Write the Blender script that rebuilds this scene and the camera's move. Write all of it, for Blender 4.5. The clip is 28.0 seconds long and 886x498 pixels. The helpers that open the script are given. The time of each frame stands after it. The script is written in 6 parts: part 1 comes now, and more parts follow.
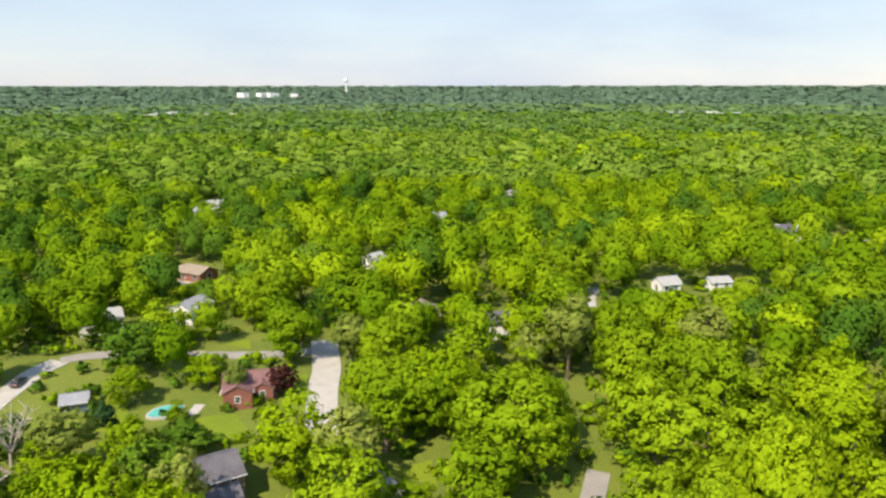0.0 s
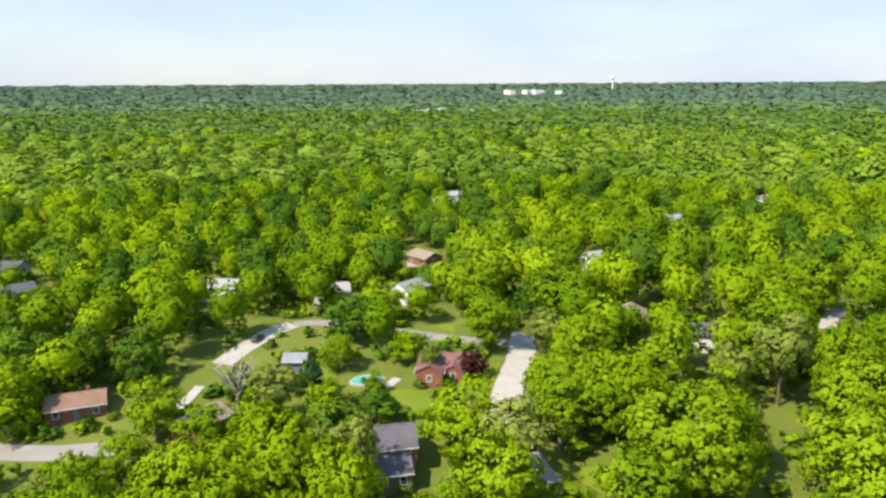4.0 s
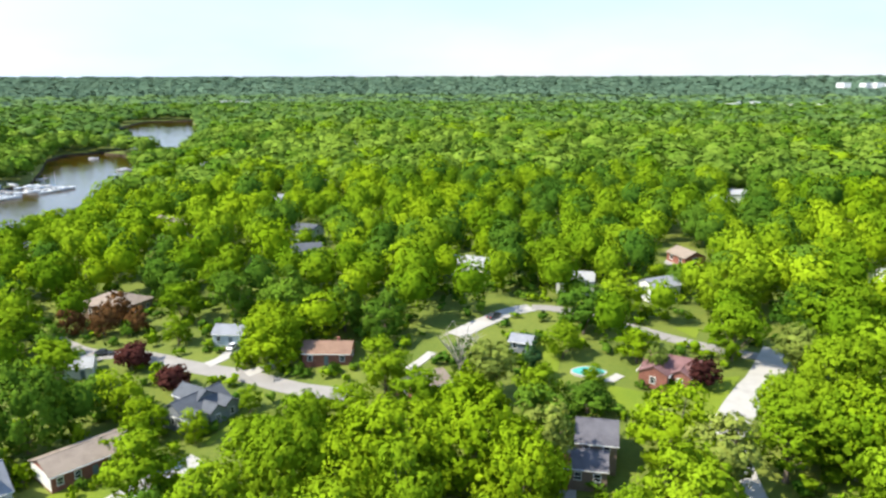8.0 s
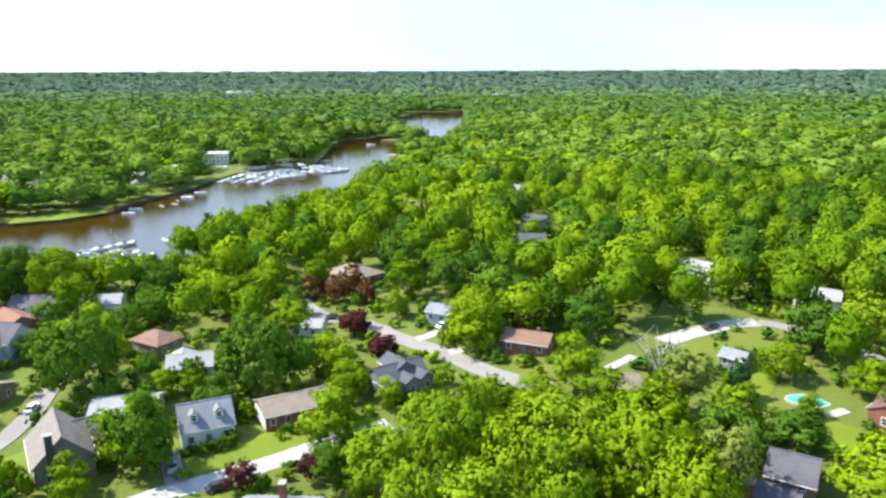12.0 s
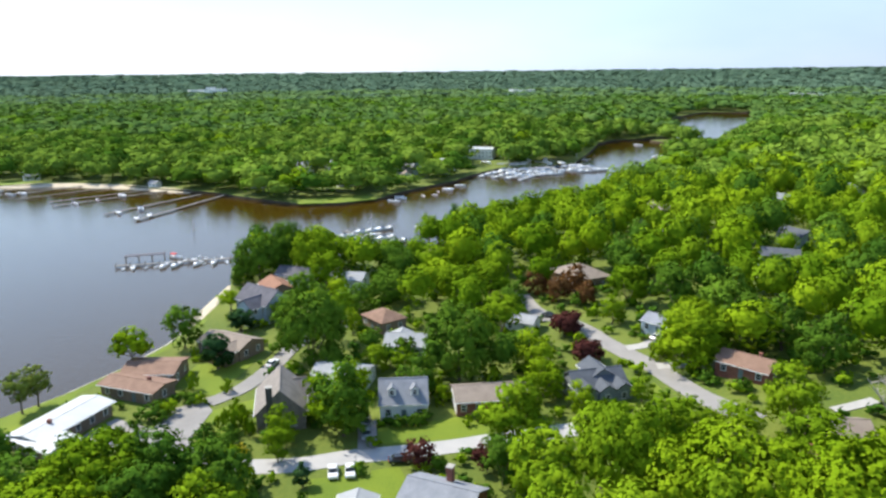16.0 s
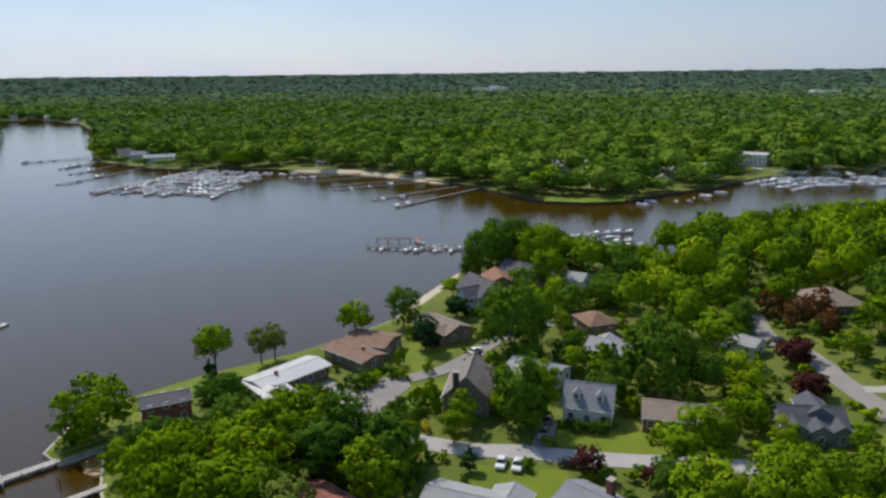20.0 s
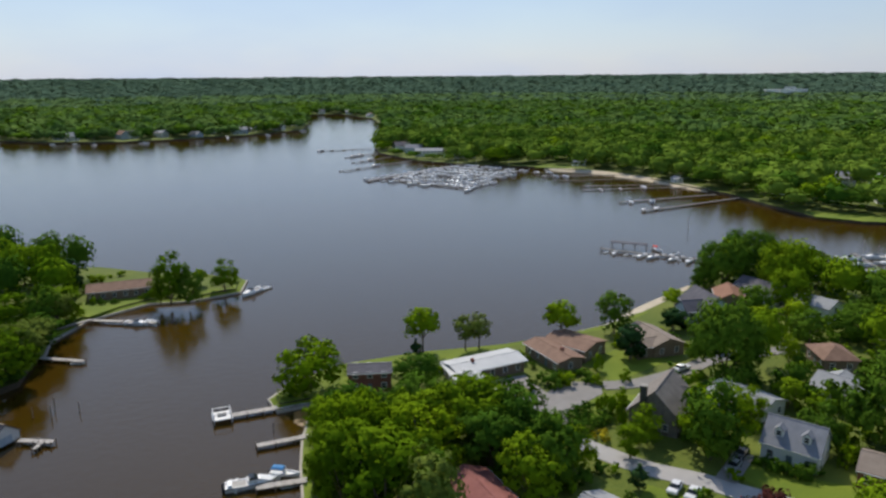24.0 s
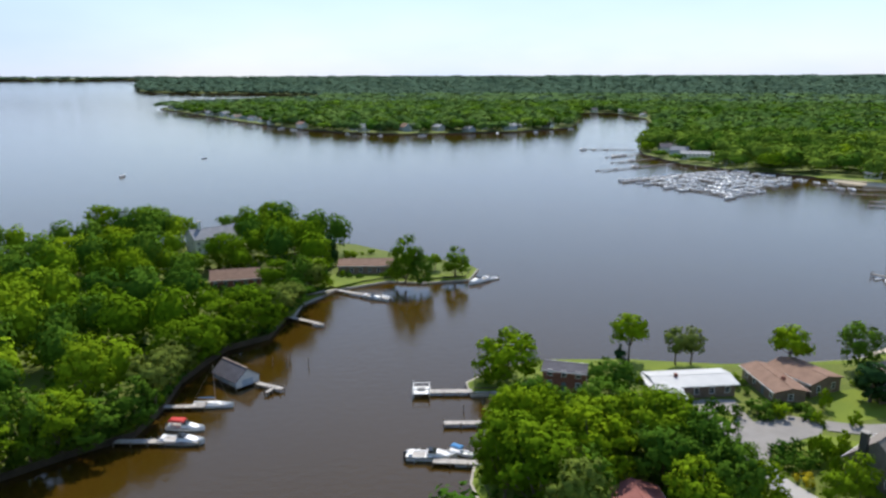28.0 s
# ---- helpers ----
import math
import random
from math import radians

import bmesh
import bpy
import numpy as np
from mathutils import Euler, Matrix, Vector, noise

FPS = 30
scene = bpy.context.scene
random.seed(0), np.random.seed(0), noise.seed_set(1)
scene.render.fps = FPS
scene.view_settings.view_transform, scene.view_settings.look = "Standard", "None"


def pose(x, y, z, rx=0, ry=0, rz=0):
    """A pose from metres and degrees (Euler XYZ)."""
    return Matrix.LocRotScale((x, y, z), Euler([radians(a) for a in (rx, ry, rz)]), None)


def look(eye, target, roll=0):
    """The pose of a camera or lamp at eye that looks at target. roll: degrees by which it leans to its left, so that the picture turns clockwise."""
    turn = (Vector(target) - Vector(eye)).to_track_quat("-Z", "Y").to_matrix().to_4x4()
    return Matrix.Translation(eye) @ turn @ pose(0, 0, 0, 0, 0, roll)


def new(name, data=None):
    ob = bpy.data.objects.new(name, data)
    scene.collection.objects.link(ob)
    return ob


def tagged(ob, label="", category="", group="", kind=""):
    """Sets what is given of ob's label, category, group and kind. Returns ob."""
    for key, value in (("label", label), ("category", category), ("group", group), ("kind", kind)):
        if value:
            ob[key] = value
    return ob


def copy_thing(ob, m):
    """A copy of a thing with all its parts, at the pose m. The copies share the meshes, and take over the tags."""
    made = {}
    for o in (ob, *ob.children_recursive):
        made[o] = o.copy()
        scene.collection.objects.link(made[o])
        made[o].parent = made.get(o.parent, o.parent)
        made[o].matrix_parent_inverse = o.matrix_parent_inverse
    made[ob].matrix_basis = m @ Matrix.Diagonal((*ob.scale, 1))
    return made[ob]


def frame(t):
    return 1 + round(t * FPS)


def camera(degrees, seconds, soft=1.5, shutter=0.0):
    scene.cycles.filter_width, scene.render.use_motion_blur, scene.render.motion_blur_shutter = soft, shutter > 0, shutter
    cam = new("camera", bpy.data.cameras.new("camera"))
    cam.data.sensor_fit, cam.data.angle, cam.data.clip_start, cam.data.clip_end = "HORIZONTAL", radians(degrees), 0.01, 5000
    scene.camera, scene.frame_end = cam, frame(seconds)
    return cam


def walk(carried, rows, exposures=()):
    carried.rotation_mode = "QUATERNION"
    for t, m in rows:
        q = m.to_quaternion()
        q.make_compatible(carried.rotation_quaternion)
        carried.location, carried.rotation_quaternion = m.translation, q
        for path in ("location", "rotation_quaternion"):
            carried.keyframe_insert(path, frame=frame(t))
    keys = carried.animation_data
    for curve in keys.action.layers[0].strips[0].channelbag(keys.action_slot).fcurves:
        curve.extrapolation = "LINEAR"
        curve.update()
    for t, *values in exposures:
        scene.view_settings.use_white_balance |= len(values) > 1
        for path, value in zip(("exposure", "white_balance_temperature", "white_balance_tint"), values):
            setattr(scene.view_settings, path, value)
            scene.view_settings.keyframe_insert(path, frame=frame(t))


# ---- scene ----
cam = camera(62.91, 28.0, soft=2.6)
PATH = [
    (0, (-11.94, -22.73, 73.17), (-11.90, 74.85, 51.29), -0.05),
    (0.5, (-10.45, -22.90, 73.32), (-14.96, 74.55, 51.33), -0.03),
    (1, (-8.89, -23.02, 73.49), (-17.90, 74.08, 51.34), -0.09),
    (1.5, (-7.35, -23.09, 73.65), (-20.65, 73.51, 51.50), -0.18),
    (2, (-5.83, -23.03, 73.72), (-23.17, 72.92, 51.52), -0.20),
    (2.5, (-4.34, -22.80, 73.66), (-25.19, 72.45, 51.46), -0.20),
    (3, (-2.93, -22.39, 73.47), (-28.44, 71.73, 51.29), -0.22),
    (3.5, (-1.44, -21.80, 73.12), (-31.23, 71.05, 50.96), -0.28),
    (5.5, (4.20, -18.71, 71.33), (-44.38, 65.83, 49.12), -0.18),
    (6, (5.63, -17.84, 71.22), (-47.61, 63.82, 48.88), -0.13),
    (6.5, (6.76, -16.95, 71.17), (-49.96, 62.26, 48.61), -0.08),
    (7, (7.83, -15.96, 71.05), (-52.85, 60.20, 48.32), -0.04),
    (7.5, (8.94, -14.96, 70.98), (-55.39, 58.11, 48.10), -0.09),
    (8, (10.02, -13.92, 70.94), (-57.40, 56.24, 47.87), -0.10),
    (8.5, (11.03, -12.76, 70.86), (-59.27, 54.47, 47.64), -0.18),
    (9, (12.04, -11.61, 70.90), (-61.32, 52.20, 47.52), -0.20),
    (9.5, (12.94, -10.49, 70.66), (-63.20, 49.95, 47.22), -0.16),
    (10, (13.79, -9.27, 70.48), (-65.13, 47.47, 47.00), -0.14),
    (10.5, (14.71, -7.97, 70.41), (-66.69, 45.13, 46.86), -0.13),
    (11, (15.50, -6.60, 70.33), (-68.28, 42.62, 46.70), -0.11),
    (11.5, (16.21, -5.25, 70.24), (-69.71, 40.09, 46.55), -0.13),
    (12, (16.93, -3.83, 70.14), (-71.01, 37.45, 46.41), -0.18),
    (12.5, (17.49, -2.20, 70.16), (-72.30, 34.84, 46.37), -0.21),
    (14.5, (19.63, 4.31, 70.08), (-75.50, 23.91, 46.25), -0.41),
    (15, (19.75, 5.99, 70.00), (-76.27, 20.65, 46.23), -0.51),
    (15.5, (19.87, 7.67, 70.02), (-76.74, 17.76, 46.29), -0.59),
    (16, (20.07, 9.44, 69.96), (-76.92, 15.08, 46.29), -0.62),
    (16.5, (20.15, 11.27, 69.88), (-77.00, 12.68, 46.23), -0.60),
    (17, (20.06, 13.01, 69.81), (-77.07, 9.81, 46.23), -0.61),
    (17.5, (19.87, 14.79, 69.84), (-76.99, 7.04, 46.21), -0.69),
    (18, (19.94, 16.58, 70.06), (-76.50, 4.74, 46.40), -0.74),
    (18.5, (20.04, 18.27, 70.06), (-75.82, 2.37, 46.42), -0.69),
    (19, (20.02, 20.01, 70.00), (-75.02, -0.30, 46.44), -0.62),
    (19.5, (19.72, 21.82, 69.90), (-74.11, -3.61, 46.44), -0.64),
    (20, (19.22, 23.60, 69.79), (-73.11, -6.86, 46.36), -0.63),
    (20.5, (18.41, 25.45, 69.62), (-72.27, -9.61, 46.22), -0.63),
    (22.5, (15.98, 31.86, 69.64), (-67.14, -18.63, 46.38), -0.56),
    (23, (15.31, 33.33, 69.60), (-65.01, -21.55, 46.42), -0.50),
    (23.5, (14.46, 34.79, 69.61), (-62.63, -24.57, 46.50), -0.50),
    (24, (13.56, 36.32, 69.53), (-61.32, -25.81, 46.44), -0.46),
    (24.5, (12.65, 37.80, 69.49), (-59.61, -27.38, 46.47), -0.43),
    (25, (11.68, 39.19, 69.42), (-57.60, -29.17, 46.45), -0.41),
    (25.5, (10.67, 40.42, 69.42), (-55.43, -31.03, 46.48), -0.37),
    (26, (9.59, 41.56, 69.46), (-53.07, -32.94, 46.56), -0.32),
    (26.5, (8.31, 42.77, 69.47), (-50.54, -34.77, 46.57), -0.26),
    (27, (7.05, 43.95, 69.50), (-48.08, -36.28, 46.62), -0.27),
    (27.5, (5.84, 45.05, 69.50), (-45.45, -37.68, 46.56), -0.23),
    (28, (4.58, 46.15, 69.52), (-42.41, -39.04, 46.39), -0.16),
]
EXPOSURES = [(0.0, 0.48, 7000, 11), (4.0, 0.58, 6800, 10), (8.0, 0.82, 6300, 8), (11.0, 0.92, 6150, 8), (12.0, 0.92, 6100, 8), (15.0, 0.74, 6000, 8), (17.0, 0.24, 6200, 9), (20.0, -0.43, 6300, 12), (25.0, -0.48, 6220, 11), (28.0, -0.02, 6120, 11)]
walk(cam, [(t, look(eye, target, roll)) for t, eye, target, roll in PATH], EXPOSURES)

# ---- world, sun ----
SUN_FROM = Vector((-0.57, -0.82, 0.0)).normalized()
SUN_ELEVATION = radians(49)
world = bpy.data.worlds.new("world")
scene.world = world
world.use_nodes = True
wn, wl = world.node_tree.nodes, world.node_tree.links
sky = wn.new("ShaderNodeTexSky")
sky.sky_type = "NISHITA"
sky.sun_disc = False
sky.sun_elevation = SUN_ELEVATION
sky.sun_rotation = math.atan2(SUN_FROM.x, SUN_FROM.y)
sky.altitude, sky.air_density, sky.dust_density, sky.ozone_density = 50.0, 1.3, 0.3, 3.2
# thin high cloud, a veil in long soft patches
coord = wn.new("ShaderNodeTexCoord")
wmap = wn.new("ShaderNodeMapping")
wmap.inputs["Scale"].default_value = (1.0, 1.0, 3.0)
wl.new(coord.outputs["Generated"], wmap.inputs["Vector"])
veil = wn.new("ShaderNodeTexNoise")
veil.inputs["Scale"].default_value = 1.6
veil.inputs["Detail"].default_value = 5.0
wl.new(wmap.outputs["Vector"], veil.inputs["Vector"])
vramp = wn.new("ShaderNodeValToRGB")
vramp.color_ramp.elements[0].position, vramp.color_ramp.elements[0].color = 0.35, (0.6, 0.6, 0.6, 1)
vramp.color_ramp.elements[1].position, vramp.color_ramp.elements[1].color = 0.7, (1.0, 1.0, 1.0, 1)
wl.new(veil.outputs["Fac"], vramp.inputs["Fac"])
vmix = wn.new("ShaderNodeMix")
vmix.data_type = "RGBA"
wl.new(sky.outputs["Color"], vmix.inputs["A"])
# the veil is brighter on the sun's side
toward = wn.new("ShaderNodeVectorMath")
toward.operation = "DOT_PRODUCT"
wl.new(coord.outputs["Generated"], toward.inputs[0])
toward.inputs[1].default_value = SUN_FROM
glow = wn.new("ShaderNodeMapRange")
glow.inputs["From Min"].default_value, glow.inputs["From Max"].default_value = -0.1, 1.0
glow.inputs["To Min"].default_value, glow.inputs["To Max"].default_value = 0.51, 0.86
wl.new(toward.outputs["Value"], glow.inputs["Value"])
pale = wn.new("ShaderNodeVectorMath")
pale.operation = "SCALE"
pale.inputs[0].default_value = (5.25, 6.55, 8.8)
wl.new(glow.outputs["Result"], pale.inputs["Scale"])
wl.new(pale.outputs["Vector"], vmix.inputs["B"])
# the veil thins out towards the zenith
sep = wn.new("ShaderNodeSeparateXYZ")
wl.new(coord.outputs["Generated"], sep.inputs["Vector"])
thin = wn.new("ShaderNodeMapRange")
thin.inputs["From Min"].default_value, thin.inputs["From Max"].default_value = 0.03, 0.95
thin.inputs["To Min"].default_value, thin.inputs["To Max"].default_value = 1.0, 0.15
wl.new(sep.outputs["Z"], thin.inputs["Value"])
vfac = wn.new("ShaderNodeMath")
vfac.operation = "MULTIPLY"
wl.new(vramp.outputs["Color"], vfac.inputs[0])
wl.new(thin.outputs["Result"], vfac.inputs[1])
wl.new(vfac.outputs["Value"], vmix.inputs["Factor"])
bg = wn["Background"]
bg.inputs["Strength"].default_value = 0.15
wl.new(vmix.outputs["Result"], bg.inputs["Color"])

sun_data = bpy.data.lights.new("sun", "SUN")
sun_data.energy, sun_data.angle, sun_data.color = 4.8, radians(0.6), (1.0, 0.9, 0.74)
sun = new("sun", sun_data)
d = Vector((SUN_FROM.x * math.cos(SUN_ELEVATION), SUN_FROM.y * math.cos(SUN_ELEVATION), math.sin(SUN_ELEVATION)))
sun.matrix_world = look(d * 400, (0, 0, 0))


# ---- materials ----
def rgb(c):
    return (c[0], c[1], c[2], 1.0)


def material(name, a, b, rough=0.8, scale=0.6, fine=9.0, bump=0.3, bump_dist=0.05, vary=0.0, metal=0.0, island=False):
    """A surface between two colours, mixed by a coarse and a fine noise; vary: change from object to object."""
    m = bpy.data.materials.new(name)
    m.use_nodes = True
    n, l = m.node_tree.nodes, m.node_tree.links
    p = n["Principled BSDF"]
    p.inputs["Roughness"].default_value, p.inputs["Metallic"].default_value = rough, metal
    geo = n.new("ShaderNodeNewGeometry")
    co = n.new("ShaderNodeTexNoise")
    co.inputs["Scale"].default_value, co.inputs["Detail"].default_value = scale, 4
    fi = n.new("ShaderNodeTexNoise")
    fi.inputs["Scale"].default_value, fi.inputs["Detail"].default_value = fine, 3
    l.new(geo.outputs["Position"], co.inputs["Vector"])
    l.new(geo.outputs["Position"], fi.inputs["Vector"])
    s = n.new("ShaderNodeMath")
    s.operation = "MULTIPLY_ADD"
    l.new(fi.outputs["Fac"], s.inputs[0])
    s.inputs[1].default_value = 0.6
    l.new(co.outputs["Fac"], s.inputs[2])
    r = n.new("ShaderNodeMapRange")
    r.inputs["From Min"].default_value, r.inputs["From Max"].default_value = 0.5, 1.1
    l.new(s.outputs[0], r.inputs["Value"])
    mix = n.new("ShaderNodeMix")
    mix.data_type = "RGBA"
    l.new(r.outputs["Result"], mix.inputs["Factor"])
    mix.inputs["A"].default_value, mix.inputs["B"].default_value = rgb(a), rgb(b)
    out = mix.outputs["Result"]
    if vary:
        hs = n.new("ShaderNodeHueSaturation")
        src = geo.outputs["Random Per Island"] if island else n.new("ShaderNodeObjectInfo").outputs["Random"]
        v = n.new("ShaderNodeMapRange")
        v.inputs["To Min"].default_value, v.inputs["To Max"].default_value = 1 - vary, 1 + vary
        l.new(src, v.inputs["Value"])
        l.new(v.outputs["Result"], hs.inputs["Value"])
        l.new(out, hs.inputs["Color"])
        out = hs.outputs["Color"]
    l.new(out, p.inputs["Base Color"])
    if bump:
        bn = n.new("ShaderNodeBump")
        bn.inputs["Strength"].default_value, bn.inputs["Distance"].default_value = bump, bump_dist
        l.new(fi.outputs["Fac"], bn.inputs["Height"])
        l.new(bn.outputs["Normal"], p.inputs["Normal"])
    return m


def leaf_material(name, a, b, vary=0.14, through_light=0.12, patch=0.014):
    """Leaves: diffuse with light through them, changing from tree to tree, from patch to patch and from leaf to leaf."""
    m = bpy.data.materials.new(name)
    m.use_nodes = True
    n, l = m.node_tree.nodes, m.node_tree.links
    n.remove(n["Principled BSDF"])
    geo = n.new("ShaderNodeNewGeometry")
    ob = n.new("ShaderNodeObjectInfo")
    no = n.new("ShaderNodeTexNoise")
    no.inputs["Scale"].default_value, no.inputs["Detail"].default_value = patch, 2
    l.new(geo.outputs["Position"], no.inputs["Vector"])
    fi = n.new("ShaderNodeTexNoise")
    fi.inputs["Scale"].default_value, fi.inputs["Detail"].default_value = 0.35, 3
    l.new(geo.outputs["Position"], fi.inputs["Vector"])
    tr = n.new("ShaderNodeTexNoise")
    tr.inputs["Scale"].default_value, tr.inputs["Detail"].default_value = 0.11, 1
    l.new(geo.outputs["Position"], tr.inputs["Vector"])
    two = n.new("ShaderNodeMath")
    two.operation = "MULTIPLY_ADD"
    l.new(no.outputs["Fac"], two.inputs[0])
    two.inputs[1].default_value = 1.8
    l.new(tr.outputs["Fac"], two.inputs[2])
    add = n.new("ShaderNodeMath")
    add.operation = "MULTIPLY_ADD"
    l.new(fi.outputs["Fac"], add.inputs[0])
    add.inputs[1].default_value = 0.35
    l.new(two.outputs[0], add.inputs[2])
    tone = n.new("ShaderNodeAttribute")
    tone.attribute_name = "tone"
    own = n.new("ShaderNodeMath")
    l.new(ob.outputs["Random"], own.inputs[0])
    l.new(tone.outputs["Fac"], own.inputs[1])
    add2 = n.new("ShaderNodeMath")
    add2.operation = "MULTIPLY_ADD"
    l.new(own.outputs[0], add2.inputs[0])
    add2.inputs[1].default_value = 0.5
    l.new(add.outputs[0], add2.inputs[2])
    r = n.new("ShaderNodeMapRange")
    r.inputs["From Min"].default_value, r.inputs["From Max"].default_value = 1.38, 2.3
    l.new(add2.outputs[0], r.inputs["Value"])
    mix = n.new("ShaderNodeMix")
    mix.data_type = "RGBA"
    l.new(r.outputs["Result"], mix.inputs["Factor"])
    mix.inputs["A"].default_value, mix.inputs["B"].default_value = rgb(a), rgb(b)
    hs = n.new("ShaderNodeHueSaturation")
    v = n.new("ShaderNodeMapRange")
    v.inputs["To Min"].default_value, v.inputs["To Max"].default_value = 1 - vary, 1 + vary
    l.new(geo.outputs["Random Per Island"], v.inputs["Value"])
    l.new(v.outputs["Result"], hs.inputs["Value"])
    l.new(mix.outputs["Result"], hs.inputs["Color"])
    dif = n.new("ShaderNodeBsdfDiffuse")
    tra = n.new("ShaderNodeBsdfTranslucent")
    l.new(hs.outputs["Color"], dif.inputs["Color"])
    l.new(hs.outputs["Color"], tra.inputs["Color"])
    ms = n.new("ShaderNodeMixShader")
    ms.inputs["Fac"].default_value = through_light
    l.new(dif.outputs["BSDF"], ms.inputs[1])
    l.new(tra.outputs["BSDF"], ms.inputs[2])
    l.new(ms.outputs["Shader"], n["Material Output"].inputs["Surface"])
    return m


M_LEAF = leaf_material("leaves", (0.10, 0.186, 0.006), (0.215, 0.32, 0.011))
M_LEAF_BLUE = leaf_material("leaves_dark", (0.052, 0.12, 0.012), (0.125, 0.22, 0.018))
M_LEAF_LIGHT = leaf_material("leaves_light", (0.138, 0.232, 0.005), (0.24, 0.345, 0.010))
M_LEAF_RED = leaf_material("leaves_red", (0.05, 0.018, 0.016), (0.115, 0.042, 0.034))
M_LEAF_YELLOW = leaf_material("leaves_yellow", (0.45, 0.38, 0.02), (0.6, 0.5, 0.03))
M_LEAF_OLIVE = leaf_material("leaves_olive", (0.13, 0.18, 0.03), (0.23, 0.275, 0.05))
M_LEAF_COPPER = leaf_material("leaves_copper", (0.11, 0.055, 0.02), (0.19, 0.10, 0.04))
M_NEEDLE = leaf_material("needles", (0.02, 0.06, 0.022), (0.05, 0.10, 0.03), through_light=0.15)
M_BARK = material("bark", (0.10, 0.075, 0.055), (0.2, 0.16, 0.12), 0.95, 1.5, 12)
M_GRASS = material("grass", (0.10, 0.16, 0.003), (0.19, 0.245, 0.006), 0.9, 0.09, 2.5, 0.6, 0.1)
M_SOIL = material("rough_grass", (0.08, 0.125, 0.010), (0.16, 0.19, 0.02), 0.95, 0.06, 1.2, 0.6, 0.2)
M_BANK = material("bank_earth", (0.045, 0.034, 0.02), (0.10, 0.078, 0.05), 0.95, 0.5, 3.0, 0.6, 0.15)
# far leaves turn duller and bluer with distance: aerial haze put into base colour
M_CANOPY = leaf_material("far_leaves_hazed", (0.085, 0.16, 0.038), (0.165, 0.255, 0.058), vary=0.07, patch=0.008)
M_MIDDLE = leaf_material("middle_leaves_hazed", (0.088, 0.162, 0.02), (0.185, 0.282, 0.034), vary=0.09, patch=0.011)
M_DISTANT = leaf_material("distant_leaves_hazed", (0.085, 0.155, 0.058), (0.15, 0.235, 0.078), vary=0.08, patch=0.005)
M_SKYLINE = leaf_material("skyline_leaves_hazed", (0.075, 0.13, 0.085), (0.115, 0.18, 0.115), patch=0.003, through_light=0.1, vary=0.05)
M_ROAD = material("road", (0.36, 0.35, 0.34), (0.47, 0.45, 0.43), 0.9, 0.25, 5.0, 0.2, 0.01)
M_ROAD_GREY = material("grey_road", (0.235, 0.22, 0.205), (0.32, 0.30, 0.28), 0.9, 0.25, 5.0, 0.2, 0.01)
M_CONCRETE = material("concrete", (0.34, 0.325, 0.30), (0.46, 0.44, 0.41), 0.9, 0.4, 6.0, 0.2, 0.01)
M_SAND = material("sand", (0.5, 0.42, 0.3), (0.62, 0.54, 0.4), 0.95, 0.3, 4.0)
M_STONE = material("stone", (0.3, 0.28, 0.25), (0.45, 0.42, 0.37), 0.9, 1.2, 6.0, 0.5)
M_DECK = material("weathered_deck", (0.38, 0.355, 0.325), (0.54, 0.51, 0.47), 0.9, 0.8, 7.0, 0.3, 0.02, vary=0.12)
M_DECK_GREY = material("grey_old_deck", (0.17, 0.16, 0.15), (0.27, 0.255, 0.235), 0.9, 0.8, 7.0, 0.3, 0.02, vary=0.12)
M_POST = material("piling", (0.16, 0.13, 0.1), (0.28, 0.23, 0.18), 0.9, 1.0, 8.0)
M_WHITE = material("white_paint", (0.72, 0.72, 0.70), (0.82, 0.82, 0.8), 0.5, 0.5, 5.0, 0.1, 0.01)
M_GEL = material("gelcoat", (0.82, 0.83, 0.83), (0.9, 0.9, 0.89), 0.45, 0.8, 4.0, 0.0)
M_METALROOF = material("white_metal_roof", (0.46, 0.47, 0.475), (0.56, 0.565, 0.56), 0.6, 0.3, 3.0, 0.1, 0.01)
M_SH_GREY = material("grey_shingle", (0.20, 0.21, 0.235), (0.30, 0.31, 0.34), 0.9, 0.6, 5.0, 0.5, 0.03)
M_SH_SLATE = material("slate_blue_shingle", (0.065, 0.073, 0.088), (0.115, 0.125, 0.145), 0.9, 0.6, 5.0, 0.5, 0.03)
M_SH_DARK = material("dark_shingle", (0.08, 0.076, 0.092), (0.145, 0.14, 0.16), 0.9, 0.6, 5.0, 0.5, 0.03)
M_SH_LIGHT = material("pale_shingle", (0.29, 0.30, 0.31), (0.39, 0.395, 0.40), 0.9, 0.6, 5.0, 0.5, 0.03)
M_SH_BROWN = material("brown_shingle", (0.19, 0.11, 0.075), (0.29, 0.18, 0.125), 0.9, 0.6, 5.0, 0.5, 0.03)
M_SH_TAN = material("tan_shingle", (0.22, 0.175, 0.14), (0.32, 0.26, 0.21), 0.9, 0.6, 5.0, 0.5, 0.03)
M_SH_RUST = material("rust_shingle", (0.22, 0.105, 0.065), (0.32, 0.17, 0.105), 0.9, 0.6, 5.0, 0.5, 0.03)
M_SH_STONE = material("stone_grey_shingle", (0.18, 0.155, 0.135), (0.28, 0.245, 0.215), 0.9, 0.6, 5.0, 0.5, 0.03)
M_SH_RED = material("red_shingle", (0.24, 0.085, 0.075), (0.35, 0.14, 0.12), 0.9, 0.6, 5.0, 0.5, 0.03)
M_SH_MAROON = material("maroon_shingle", (0.15, 0.075, 0.075), (0.235, 0.125, 0.12), 0.9, 0.6, 5.0, 0.5, 0.03)
